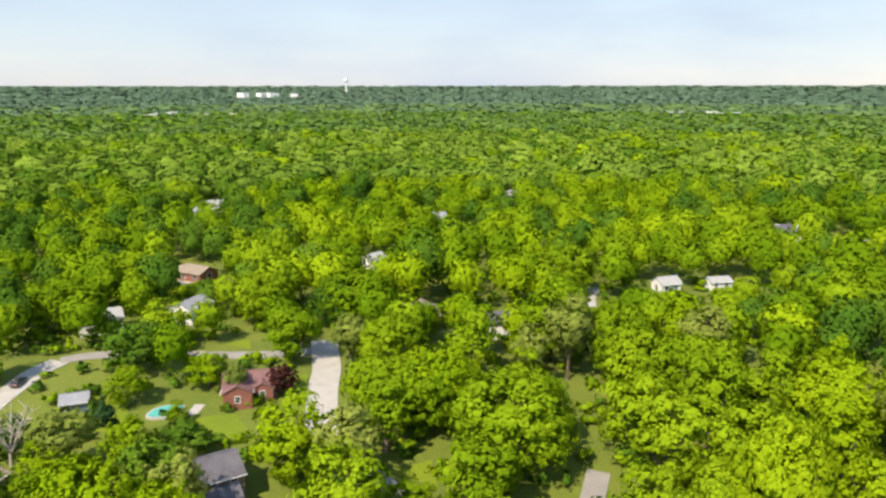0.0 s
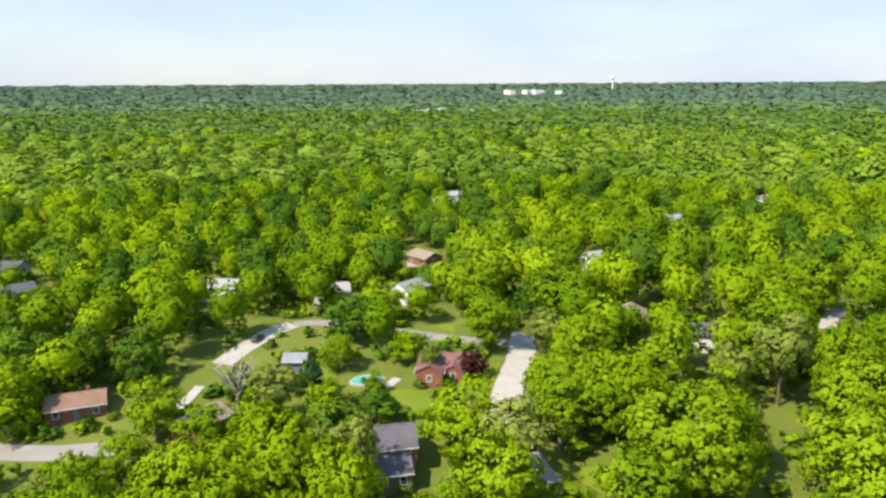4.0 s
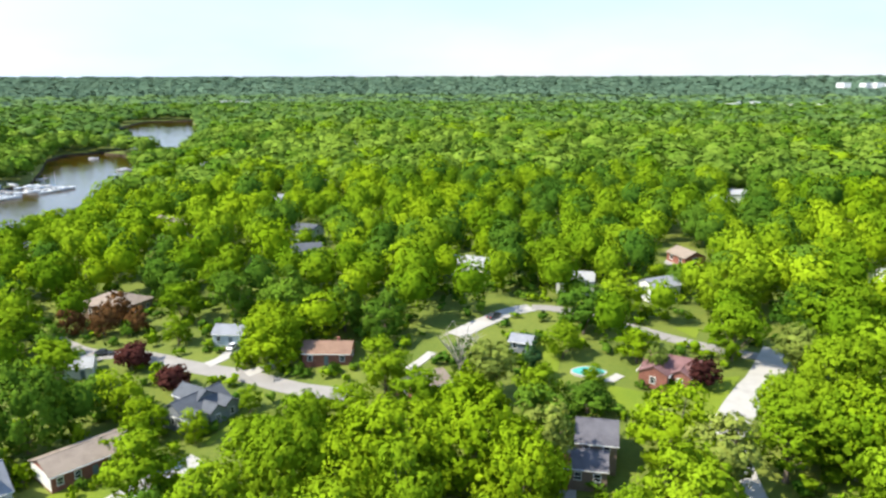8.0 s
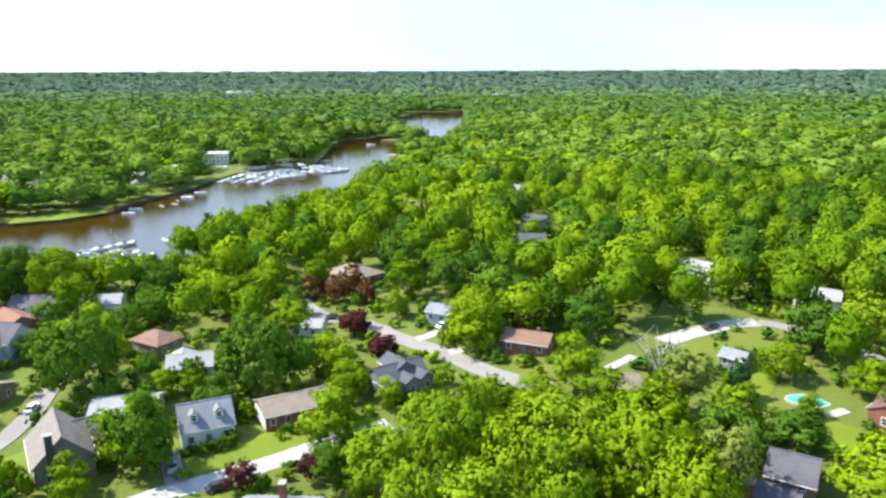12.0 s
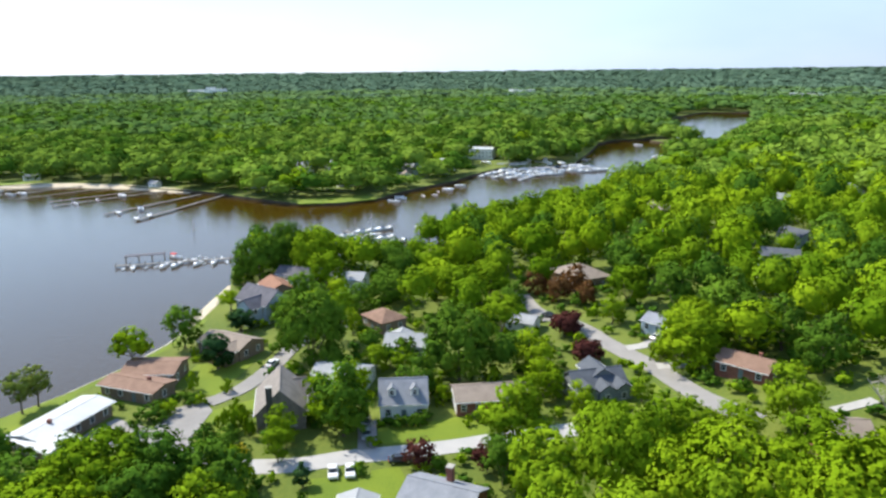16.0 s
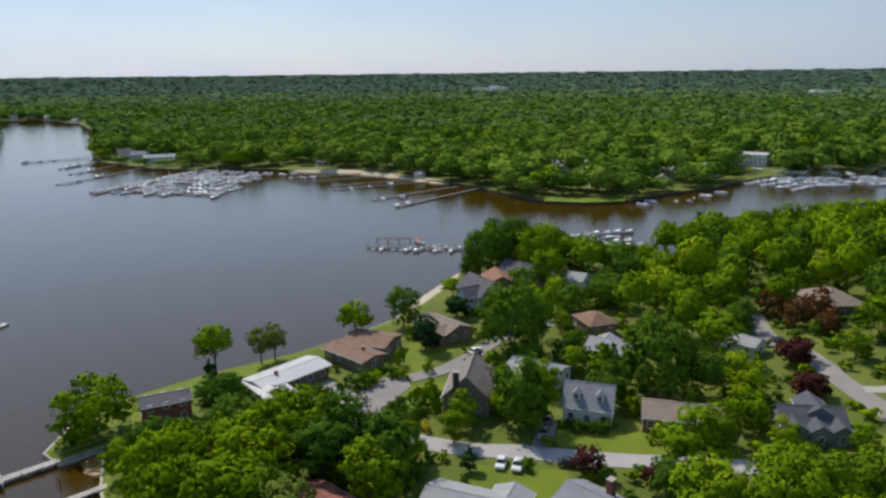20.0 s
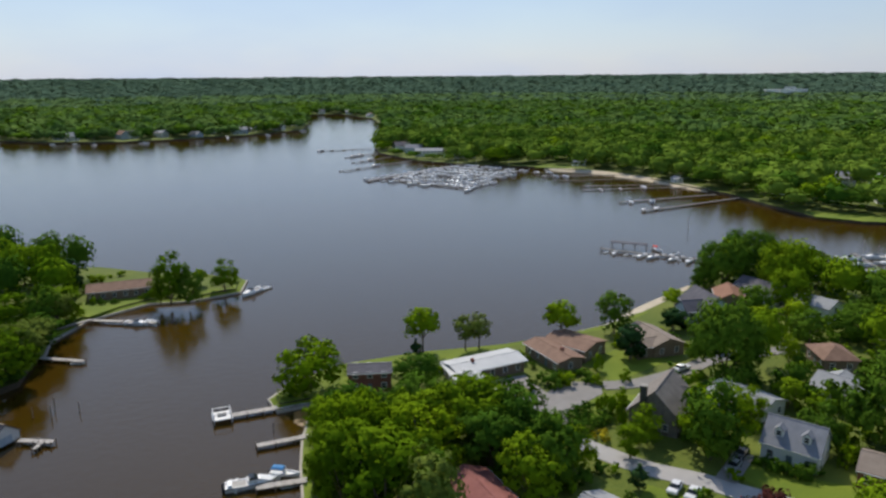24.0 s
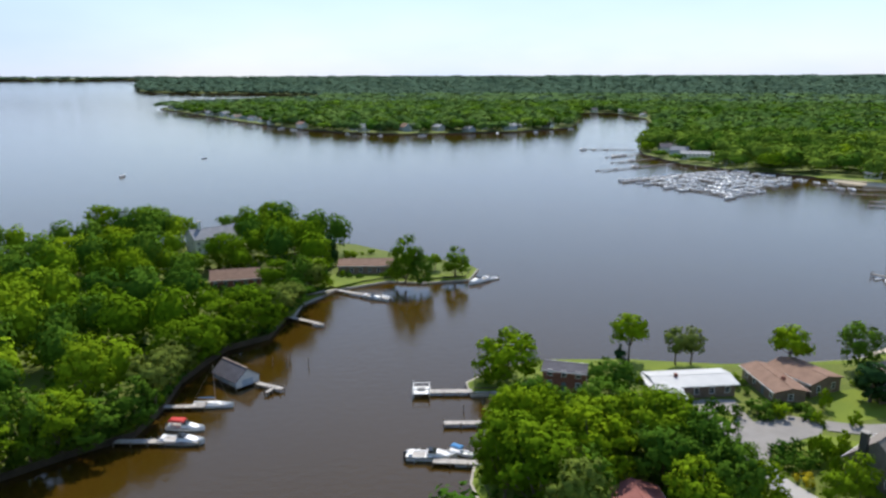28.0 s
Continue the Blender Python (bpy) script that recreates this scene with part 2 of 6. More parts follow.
M_BRICK = material("red_brick", (0.19, 0.07, 0.05), (0.3, 0.12, 0.085), 0.9, 1.2, 8.0, 0.5, 0.03)
M_SIDING = material("pale_siding", (0.62, 0.62, 0.6), (0.74, 0.73, 0.7), 0.7, 0.5, 6.0, 0.2, 0.02)
M_SIDING_BLUE = material("blue_grey_siding", (0.34, 0.40, 0.46), (0.44, 0.5, 0.56), 0.7, 0.5, 6.0, 0.2, 0.02)
M_SIDING_BROWN = material("brown_siding", (0.17, 0.12, 0.085), (0.28, 0.2, 0.15), 0.8, 0.5, 6.0, 0.2, 0.02)
M_SIDING_SLATE = material("slate_siding", (0.15, 0.165, 0.185), (0.22, 0.24, 0.26), 0.8, 0.5, 6.0, 0.2, 0.02)
M_FIELDSTONE = material("fieldstone_wall", (0.13, 0.115, 0.1), (0.26, 0.23, 0.2), 0.9, 1.4, 5.0, 0.6, 0.05)
M_CANVAS_RED = material("red_canvas", (0.55, 0.03, 0.03), (0.65, 0.06, 0.05), 0.8, 0.8, 6.0)
M_CANVAS_BLUE = material("blue_canvas", (0.05, 0.22, 0.5), (0.08, 0.3, 0.6), 0.8, 0.8, 6.0)
M_CANVAS_TEAL = material("teal_canvas", (0.05, 0.32, 0.29), (0.10, 0.44, 0.39), 0.8, 0.8, 6.0)
M_TYRE = material("tyre", (0.02, 0.02, 0.02), (0.04, 0.04, 0.04), 0.9, 2, 8, 0.0)
M_DARK = material("dark_trim", (0.03, 0.03, 0.035), (0.06, 0.06, 0.065), 0.6, 1, 6, 0.0)
M_ALU = material("aluminium", (0.6, 0.6, 0.6), (0.7, 0.7, 0.7), 0.35, 1, 6, 0.0, metal=0.9)
M_DOOR = material("door_paint", (0.10, 0.14, 0.16), (0.16, 0.2, 0.22), 0.5, 1, 6, 0.0)


def glass_material():
    m = bpy.data.materials.new("window_glass")
    m.use_nodes = True
    p = m.node_tree.nodes["Principled BSDF"]
    p.inputs["Base Color"].default_value = (0.03, 0.035, 0.04, 1)
    p.inputs["Roughness"].default_value = 0.05
    p.inputs["IOR"].default_value = 1.5
    return m


def water_material():
    m = bpy.data.materials.new("water")
    m.use_nodes = True
    n, l = m.node_tree.nodes, m.node_tree.links
    p = n["Principled BSDF"]
    geo = n.new("ShaderNodeNewGeometry")
    big = n.new("ShaderNodeTexNoise")
    big.inputs["Scale"].default_value, big.inputs["Detail"].default_value = 0.012, 4
    l.new(geo.outputs["Position"], big.inputs["Vector"])
    mix = n.new("ShaderNodeMix")
    mix.data_type = "RGBA"
    mix.inputs["A"].default_value, mix.inputs["B"].default_value = (0.048, 0.027, 0.003, 1), (0.064, 0.037, 0.004, 1)
    l.new(big.outputs["Fac"], mix.inputs["Factor"])
    l.new(mix.outputs["Result"], p.inputs["Base Color"])
    p.inputs["Roughness"].default_value = 0.03
    p.inputs["IOR"].default_value = 1.52
    w = n.new("ShaderNodeTexNoise")
    w.inputs["Scale"].default_value, w.inputs["Detail"].default_value, w.inputs["Roughness"].default_value = 0.55, 5, 0.6
    l.new(geo.outputs["Position"], w.inputs["Vector"])
    bn = n.new("ShaderNodeBump")
    bn.inputs["Strength"].default_value, bn.inputs["Distance"].default_value = 0.26, 0.3
    l.new(w.outputs["Fac"], bn.inputs["Height"])
    l.new(bn.outputs["Normal"], p.inputs["Normal"])
    return m


M_GLASS = glass_material()
M_WATER = water_material()


# ---- small builders ----
def mesh_object(name, verts, faces, mat, parent=None, smooth=False):
    me = bpy.data.meshes.new(name)
    me.from_pydata([tuple(v) for v in verts], [], [tuple(f) for f in faces])
    me.materials.append(mat)
    if smooth:
        me.polygons.foreach_set("use_smooth", [True] * len(me.polygons))
    ob = new(name, me)
    if parent:
        ob.parent = parent
    return ob


def array_object(name, verts, tris, mat, smooth=False, normals=None):
    """A mesh out of numpy arrays of points and triangles."""
    me = bpy.data.meshes.new(name)
    me.vertices.add(len(verts))
    me.vertices.foreach_set("co", np.ascontiguousarray(verts, dtype=np.float32).ravel())
    me.loops.add(len(tris) * 3)
    me.loops.foreach_set("vertex_index", np.ascontiguousarray(tris, dtype=np.int32).ravel())
    me.polygons.add(len(tris))
    me.polygons.foreach_set("loop_start", np.arange(0, len(tris) * 3, 3, dtype=np.int32))
    me.polygons.foreach_set("use_smooth", np.full(len(tris), smooth))
    me.materials.append(mat)
    me.update(calc_edges=True)
    if normals is not None:
        me.normals_split_custom_set_from_vertices(np.ascontiguousarray(normals, dtype=np.float32))
    return me


def part(name, bm, mat, parent=None, label=""):
    me = bpy.data.meshes.new(name)
    bmesh.ops.recalc_face_normals(bm, faces=bm.faces)
    bm.to_mesh(me)
    bm.free()
    me.materials.append(mat)
    ob = new(name, me)
    if parent:
        ob.parent = parent
    if label:
        ob["label"] = label
    return ob


def add_box(bm, x0, x1, y0, y1, z0, z1, bevel=0.0):
    made = bmesh.ops.create_cube(bm, size=1.0)["verts"]
    for v in made:
        v.co = Vector(((x0 + x1) / 2 + v.co.x * (x1 - x0), (y0 + y1) / 2 + v.co.y * (y1 - y0), (z0 + z1) / 2 + v.co.z * (z1 - z0)))
    if bevel:
        es = list({e for v in made for e in v.link_edges})
        bmesh.ops.bevel(bm, geom=es, offset=bevel, segments=1, affect="EDGES")
    return bm


def box(x0, x1, y0, y1, z0, z1, bevel=0.0):
    return add_box(bmesh.new(), x0, x1, y0, y1, z0, z1, bevel)


def add_tube(bm, a, b, r0, r1, seg=8):
    a, b = Vector(a), Vector(b)
    q = (b - a).to_track_quat("Z", "Y")
    rings = []
    for p, r in ((a, r0), (b, r1)):
        rings.append([bm.verts.new(p + q @ Vector((r * math.cos(2 * math.pi * k / seg), r * math.sin(2 * math.pi * k / seg), 0))) for k in range(seg)])
    for k in range(seg):
        bm.faces.new((rings[0][k], rings[0][(k + 1) % seg], rings[1][(k + 1) % seg], rings[1][k]))
    bm.faces.new(rings[0][::-1])
    bm.faces.new(rings[1])
    return bm


def holder(name, x, y, z, turn=0.0):
    ob = new(name)
    ob.empty_display_size = 0.5
    ob.matrix_world = pose(x, y, z, 0, 0, turn)
    return ob


def inside(px, py, poly):
    """Which of the points lie inside a polygon."""
    px, py = np.asarray(px, float), np.asarray(py, float)
    res = np.zeros(px.shape, bool)
    q = np.asarray(poly, float)
    for (ax, ay), (bx, by) in zip(q, np.roll(q, -1, 0)):
        if ay == by:
            continue
        hit = ((ay > py) != (by > py)) & (px < (bx - ax) * (py - ay) / (by - ay) + ax)
        res ^= hit
    return res


def line_distance(px, py, line, closed=False):
    px, py = np.asarray(px, float), np.asarray(py, float)
    q = np.asarray(line, float)
    ends = np.roll(q, -1, 0) if closed else q[1:]
    best = np.full(px.shape, 1e9)
    for (ax, ay), (bx, by) in zip(q, ends):
        dx, dy = bx - ax, by - ay
        s = np.clip(((px - ax) * dx + (py - ay) * dy) / max(dx * dx + dy * dy, 1e-9), 0, 1)
        best = np.minimum(best, np.hypot(px - ax - s * dx, py - ay - s * dy))
    return best


# ---- the plan ----
EYE = np.array([2.0, 12.0])   # middle of the flight
G = 1.5          # height of the land over the water
REACH = 4930.0   # how far the ground goes


def rise(x, y):
    """Far off the land climbs gently, up to the skyline."""
    r = np.hypot(np.asarray(x, float), np.asarray(y, float))
    return 64.0 * np.clip((r - 2200.0) / 2700.0, 0, 1) ** 1.6


SHORE_NEAR = [(-1150, 590), (-1102, 560), (-960, 492), (-845, 432), (-760, 390), (-705, 352), (-704, 325), (-722, 300), (-702, 262), (-690, 266), (-640, 272), (-600, 264), (-560, 240), (-548, 226), (-520, 213), (-475, 190), (-430, 168), (-390, 140), (-355, 116), (-328, 87), (-312, 60),
              (-296, 41), (-268, 22), (-251, 4), (-254, -22), (-257, -40), (-240, -53), (-211, -47), (-182, -49), (-165, -51.5), (-149, -57.5), (-134, -65.5), (-115.5, -79), (-99, -87.6),
              (-85, -89.6), (-76.5, -86.4), (-74.6, -83), (-82, -79), (-77, -73), (-70, -67), (-63, -59), (-56, -50), (-53, -40), (-44, -27), (-15, -22), (12, -38), (24, -70)]
SHORE_POINT = [(20, -92), (6, -96), (-5, -98), (-12, -108), (-18, -121), (-24, -128), (-32, -137), (-44, -140), (-53, -154), (-60, -166), (-76, -176), (-96, -177), (-106, -169),
               (-121, -165), (-130, -175), (-124, -192), (-114, -207), (-106, -230), (-84, -250), (-54, -268), (-12, -276), (40, -256), (200, -240), (500, -420)]
SHORE_CAPE = [(-560, -4600), (-440, -3900), (-385, -3300), (-400, -3040), (-560, -2880), (-760, -2760), (-900, -2500), (-760, -2150), (-560, -1960), (-360, -1860),
              (-262, -1790), (-238, -1700), (-262, -1400), (-278, -1160), (-296, -960), (-335, -830), (-390, -765), (-520, -730), (-633, -748), (-740, -860),
              (-900, -1060), (-960, -1030), (-880, -860), (-760, -720), (-600, -560), (-505, -482), (-470, -440)]
SHORE_FAR = [(-444, -372), (-446, -320), (-462, -272), (-468, -212), (-456, -172), (-436, -138), (-420, -104), (-399, -80), (-374, -48), (-372, -25), (-387, -2), (-408, 10),
             (-426, 25), (-444, 42), (-473, 58), (-505, 80), (-514, 112), (-528, 143), (-605, 175), (-680, 203), (-716, 231), (-714, 254), (-740, 300), (-765, 316),
             (-830, 328), (-990, 388), (-1080, 440), (-1185, 520)]
BAY = SHORE_NEAR + SHORE_POINT + [(900, -4750)] + SHORE_CAPE + SHORE_FAR


def ease(t):
    t = np.clip(t, 0, 1)
    return t * t * (3 - 2 * t)


def elev(x, y):
    """Height of the land: low by the water, a broad gentle hill to the north, a rise at the skyline."""
    x, y = np.atleast_1d(np.asarray(x, float)), np.atleast_1d(np.asarray(y, float))
    hill = 10.0 * ease((y - 15.0) / 125.0) * ease((1700.0 - np.hypot(x, y)) / 1100.0)
    up = hill > 0
    hill[up] *= ease(line_distance(x[up], y[up], BAY, True) / 90.0)
    return G + hill + rise(x, y)


def land(x, y):
    return float(elev(x, y)[0])


ROADS, LAWNS, HOUSES = [], [], []


def plan_road(line, width, mat, open_view=True):
    ROADS.append((line, width, mat, open_view))


def plan_lawn(*poly):
    LAWNS.append(list(poly))


def plan_house(**spec):
    HOUSES.append(spec)


plan_road([(-103, -33), (-100, -26), (-99, -19), (-99, -10), (-101, -1), (-102, 9), (-103.5, 19), (-105, 28), (-106, 42)], 5.0, M_ROAD)
plan_road([(-115, 1.5), (-109, 1.8), (-103.4, 2)], 3.6, M_ROAD_GREY)
plan_road([(-172, 46), (-167, 52), (-161.8, 55), (-153.5, 57.8), (-148.4, 58.8), (-138.5, 62), (-127.8, 65.6), (-118.2, 67.7), (-110.8, 69.9), (-100, 75)], 5.0, M_ROAD_GREY)
plan_road([(-167, 50), (-178, 47), (-192, 46)], 4.6, M_ROAD_GREY, False)
plan_road([(-141.3, 63), (-141.5, 67.4), (-145, 73)], 3.2, M_CONCRETE, False)
plan_road([(-129, 66), (-128, 71), (-125, 78)], 3.2, M_CONCRETE, False)
plan_road([(-103, 108), (-103.1, 114), (-102.8, 121), (-102.2, 128.6), (-100.1, 134.4)], 5.6, M_CONCRETE)
plan_road([(-100.1, 134.6), (-94, 138), (-80, 139), (-62.7, 138)], 4.4, M_ROAD_GREY, False)
plan_road([(-62.5, 138), (-51, 138.7), (-41, 141)], 4.4, M_ROAD_GREY)
plan_road([(-41.5, 148), (-40.5, 143), (-38, 130), (-37.5, 123), (-36.5, 114), (-34.8, 104.7), (-33, 103)], 6.4, M_CONCRETE)
plan_road([(-33.6, 103.4), (-30.3, 99.5), (-24, 90.9), (-18, 84)], 3.0, M_CONCRETE)
plan_road([(-49, 77.7), (-47, 73.9), (-42, 68)], 2.6, M_CONCRETE, False)
plan_road([(-99.5, 89), (-100, 93), (-101, 98)], 2.4, M_CONCRETE, False)
plan_road([(-126, -33), (-133, -27), (-146, -22), (-158, -19), (-168, -12), (-176, -6)], 4.4, M_ROAD_GREY, False)
plan_road([(6, 70), (11, 80), (15, 91)], 4.0, M_ROAD_GREY, False)
plan_road([(-94, 201), (-99, 214), (-103, 226)], 4.6, M_CONCRETE)
plan_road([(30, 176), (32, 186), (36, 196)], 4.0, M_CONCRETE)
LOT = [(-109, -54), (-114, -53.5), (-120, -50), (-117, -45), (-115, -41), (-124, -39), (-127, -34), (-122, -31), (-110, -32.5), (-103, -29), (-99, -33), (-103, -38), (-107, -43)]

plan_lawn((-112, 3.8), (-114, 16), (-118.5, 30), (-110, 31), (-106.5, 27), (-104.8, 12), (-105.5, 4))
plan_lawn((-84, 3), (-96, 3), (-97, 8), (-89, 10))
plan_lawn((-136, -43), (-148, -41), (-150, -27), (-129, -32))
plan_lawn((-135, -64), (-116, -79), (-99, -88), (-84, -90), (-77, -86), (-84, -78), (-94, -78), (-108, -70), (-122, -60))
plan_lawn((-121, -33), (-128, -22), (-120, -19), (-111, -22), (-108, -30))
plan_lawn((-72, -180), (-84, -192), (-102, -184), (-118, -168), (-104, -172), (-96, -179), (-76, -174))
plan_lawn((-40, 101), (-38.9, 110), (-40.4, 121.5), (-42, 128), (-45, 124), (-45, 112))
plan_lawn((-57, 100), (-62, 108), (-53, 110), (-46, 100))
plan_lawn((-121.7, 62.8), (-116.8, 63.2), (-112.6, 55.2), (-108.6, 45.4), (-111.5, 45), (-112.5, 54))
plan_lawn((-85, 119), (-81, 122), (-72, 106.5), (-64.4, 100.3), (-78, 104), (-90, 112))
plan_lawn((-82, -6), (-94, -8), (-95, 3), (-90, 4))
plan_lawn((-65.6, 145.5), (-60.6, 150), (-58, 142))
plan_lawn((-21.5, 91), (-14, 94.5), (-12.7, 87))
plan_lawn((-372, -46), (-386, -52), (-398, -10), (-383, -4), (-373, -25))
plan_lawn((-460, -265), (-468, -240), (-490, -235), (-485, -275))

# ---- houses of the plan: place, turn, size, wall height ----
plan_house(at=(-115.2, -58.2, -23), size=(17.5, 7.4, 3.0), pitch=0.16, roof=M_METALROOF, wall=M_SIDING_BROWN, over=0.8,
         wings=[(7.1, 2.9, 80, 12.4, 5.8, 2.8)], label="low brown house with a white standing-seam metal roof", flue=True)
plan_house(at=(-131.6, -49.4, 66), size=(14.5, 6.6, 2.9), pitch=0.2, roof=M_SH_BROWN, wall=M_SIDING_BROWN, over=0.7, label="low brown waterfront house with a flat-pitched roof",
         wings=[(-2.6, 8.4, 20, 12, 9.4, 3.1)], wing_roof=M_SH_BROWN, flue=True)
plan_house(at=(-156, -34.5, 58), size=(14, 8.5, 3.0), pitch=0.35, roof=M_SH_TAN, wall=M_SIDING_BROWN, label="tan-roofed bungalow behind a dark pointed tree", wings=[(3.5, -5, 90, 7, 6, 2.9)])
plan_house(at=(-183, -31, 50), size=(13, 9, 5.6), pitch=0.75, roof=M_SH_DARK, wall=M_SIDING_BLUE, label="blue-grey two-storey house with white gables by the water", wings=[(2, -5.5, 90, 6, 6, 5.2)])
plan_house(at=(-200, -30, 25), size=(12, 8, 4.2), pitch=0.5, roof=M_SH_RUST, wall=M_SIDING_BROWN, label="house with a rust-red roof")
plan_house(at=(-213, -24, 70), size=(15, 9, 4.5), pitch=0.45, roof=M_SH_DARK, wall=M_SIDING, label="house with a dark roof under tall trees")
plan_house(at=(-171, 4, 35), size=(9.8, 7.8, 3.0), pitch=0.5, roof=M_SH_BROWN, wall=M_SIDING_BROWN, label="small house with a tan-brown hipped roof", kind="hip")
plan_house(at=(-152, 10, 80), size=(10, 8, 3.0), pitch=0.45, roof=M_SH_LIGHT, wall=M_SIDING, label="bungalow with a pale grey roof", wings=[(-2, 4, 90, 5, 5, 2.8)])
plan_house(at=(-134, -4.5, 75), size=(12.5, 8.5, 3.0), pitch=0.3, roof=M_SH_LIGHT, wall=M_SIDING, label="low house with a light grey roof")
plan_house(at=(-118.5, -16, 8), size=(13, 9.5, 4.0), pitch=0.95, roof=M_SH_STONE, wall=M_FIELDSTONE, label="steep-gabled stone house with a tall chimney", chimney=(6.9, -2.0, 9.6, M_DARK), wings=[(-4, 5, 90, 6, 6, 3.4)])
plan_house(at=(-119.2, 9, 90), size=(9.6, 8.2, 3.6), pitch=0.85, roof=M_SH_GREY, wall=M_WHITE, label="white cottage with two dormers and a grey roof", dormers=(-2.3, 2.3))
plan_house(at=(-119.8, 27, 93), size=(15, 8.4, 3.0), pitch=0.38, roof=M_SH_TAN, wall=M_BRICK, label="long brick ranch house with a grey-brown roof", gable=M_WHITE)
plan_house(at=(-120.5, 49.5, 100), size=(11.5, 7.4, 3.0), pitch=0.62, roof=M_SH_SLATE, wall=M_SIDING_SLATE, label="grey house with three arched gables facing the garden",
         wings=[(-3.8, -3.3, 90, 5.2, 3.9, 3.0), (0.2, -3.6, 90, 5.2, 3.7, 3.0), (4.0, -3.3, 90, 5.2, 3.6, 3.0), (1.2, 2.0, 90, 7.2, 5.0, 4.2)])
plan_house(at=(-197, 65, 20), size=(15, 13, 3.2), pitch=0.4, roof=M_SH_TAN, wall=M_SIDING_BROWN, label="house with a broad tan hipped roof", kind="hip")
plan_house(at=(-119, 82, 42), size=(11, 7.5, 2.8), pitch=0.4, roof=M_SH_BROWN, wall=M_BRICK, label="brick house with a tan-brown roof", flue=True)
plan_house(at=(-148, 74.5, 40), size=(9, 6.5, 2.8), pitch=0.4, roof=M_SH_GREY, wall=M_SIDING_BLUE, label="grey-roofed house beside a pale driveway")
plan_house(at=(-163, 41, 60), size=(8.5, 6, 2.9), pitch=0.4, roof=M_SH_LIGHT, wall=M_SIDING, label="low pale-roofed house under trees beside the street")
plan_house(at=(-77.5, -4, 85), size=(15, 9, 3.0), pitch=0.35, roof=M_SH_LIGHT, wall=M_SIDING, label="house with a pale green-grey roof", wings=[(5, 2.5, 90, 8, 6, 3.0)])
plan_house(at=(-83, 15, 62), size=(12, 8, 3.0), pitch=0.4, roof=M_SH_GREY, wall=M_BRICK, label="grey-roofed house beside the street", chimney=(0, 3.0, 6.2, M_BRICK))
plan_house(at=(-70.5, -26, 65), size=(12, 8, 3.0), pitch=0.35, roof=M_SH_RED, wall=M_BRICK, label="red-brown roofed house under trees", hidden=True)
plan_house(at=(-92.6, -73.4, 135), size=(9.4, 5.4, 4.7), pitch=0.32, roof=M_SH_DARK, wall=M_BRICK, label="dark brick house with tall windows behind trees", hidden=True)
plan_house(at=(-49, 85, 32), size=(6.6, 8.8, 5.2), pitch=0.45, roof=M_SH_DARK, wall=M_SIDING_BROWN, label="two-storey split-level house with a grey roof",
         wings=[(-2.8, -5.6, 0, 9.2, 6.6, 2.9)], chimney=(-4.6, -8.6, 5.6, M_BRICK))
plan_house(at=(-52, 118.6, 12), size=(10.5, 7.0, 3.0), pitch=0.5, roof=M_SH_MAROON, wall=M_BRICK, label="red brick house with a red-brown roof", wings=[(-2.3, -4.0, 90, 5.6, 5.6, 3.0), (2.5, -2.9, 90, 4.0, 4.0, 2.8)])
plan_house(at=(-89, 83.5, 80), size=(9, 7, 3.0), pitch=0.4, roof=M_SH_TAN, wall=M_BRICK, label="brick house with a tan roof under tall trees", hidden=True)
plan_house(at=(-85, 111.2, 20), size=(5, 4, 2.6), pitch=0.5, roof=M_SH_GREY, wall=M_SIDING_SLATE, label="grey garden shed on the lawn")
plan_house(at=(57, 193, 20), size=(7, 5.2, 2.8), pitch=0.6, roof=M_SH_LIGHT, wall=M_WHITE, label="white house among trees")
plan_house(at=(74, 196, 10), size=(7, 4.8, 2.6), pitch=0.4, roof=M_SH_LIGHT, wall=M_WHITE, label="long white house among trees")
plan_house(at=(-556, 73, 70), size=(24, 15, 7.0), pitch=0.12, roof=M_METALROOF, wall=M_WHITE, label="white boatyard shed beside the creek")
plan_house(at=(-484, 14, 60), size=(16, 11, 6.0), pitch=0.6, roof=M_SH_GREY, wall=M_SIDING_BLUE, label="grey waterfront house at the creek", wings=[(-3, -6, 90, 8, 7, 5.5)])
plan_house(at=(-500, 42, 20), size=(14, 9, 5.4), pitch=0.5, roof=M_SH_LIGHT, wall=M_WHITE, label="white waterfront house beside the boatyard")
plan_house(at=(-492, -60, 80), size=(15, 10, 5.6), pitch=0.6, roof=M_SH_GREY, wall=M_WHITE, label="white gabled house under trees across the creek", wings=[(-3, -5, 90, 7, 6, 5.2)])
plan_house(at=(-498, -38, 20), size=(12, 9, 5.4), pitch=0.6, roof=M_SH_LIGHT, wall=M_SIDING, label="pale house behind the lawn across the creek")
plan_house(at=(-476, -384, 129), size=(26, 10, 5.0), pitch=0.35, roof=M_SH_LIGHT, wall=M_SIDING, label="long pale marina building behind the berths")
plan_house(at=(-482, -350, 126), size=(18, 10, 4.6), pitch=0.4, roof=M_SH_GREY, wall=M_SIDING, label="grey marina clubhouse by the water")
plan_house(at=(-486, -412, 120), size=(15, 9, 5.2), pitch=0.6, roof=M_SH_GREY, wall=M_SIDING_BLUE, simple=True, label="grey house under trees above the marina")
plan_house(at=(-496, -436, 140), size=(14, 9, 5.2), pitch=0.6, roof=M_SH_DARK, wall=M_SIDING, simple=True, label="dark-roofed house under trees above the marina")
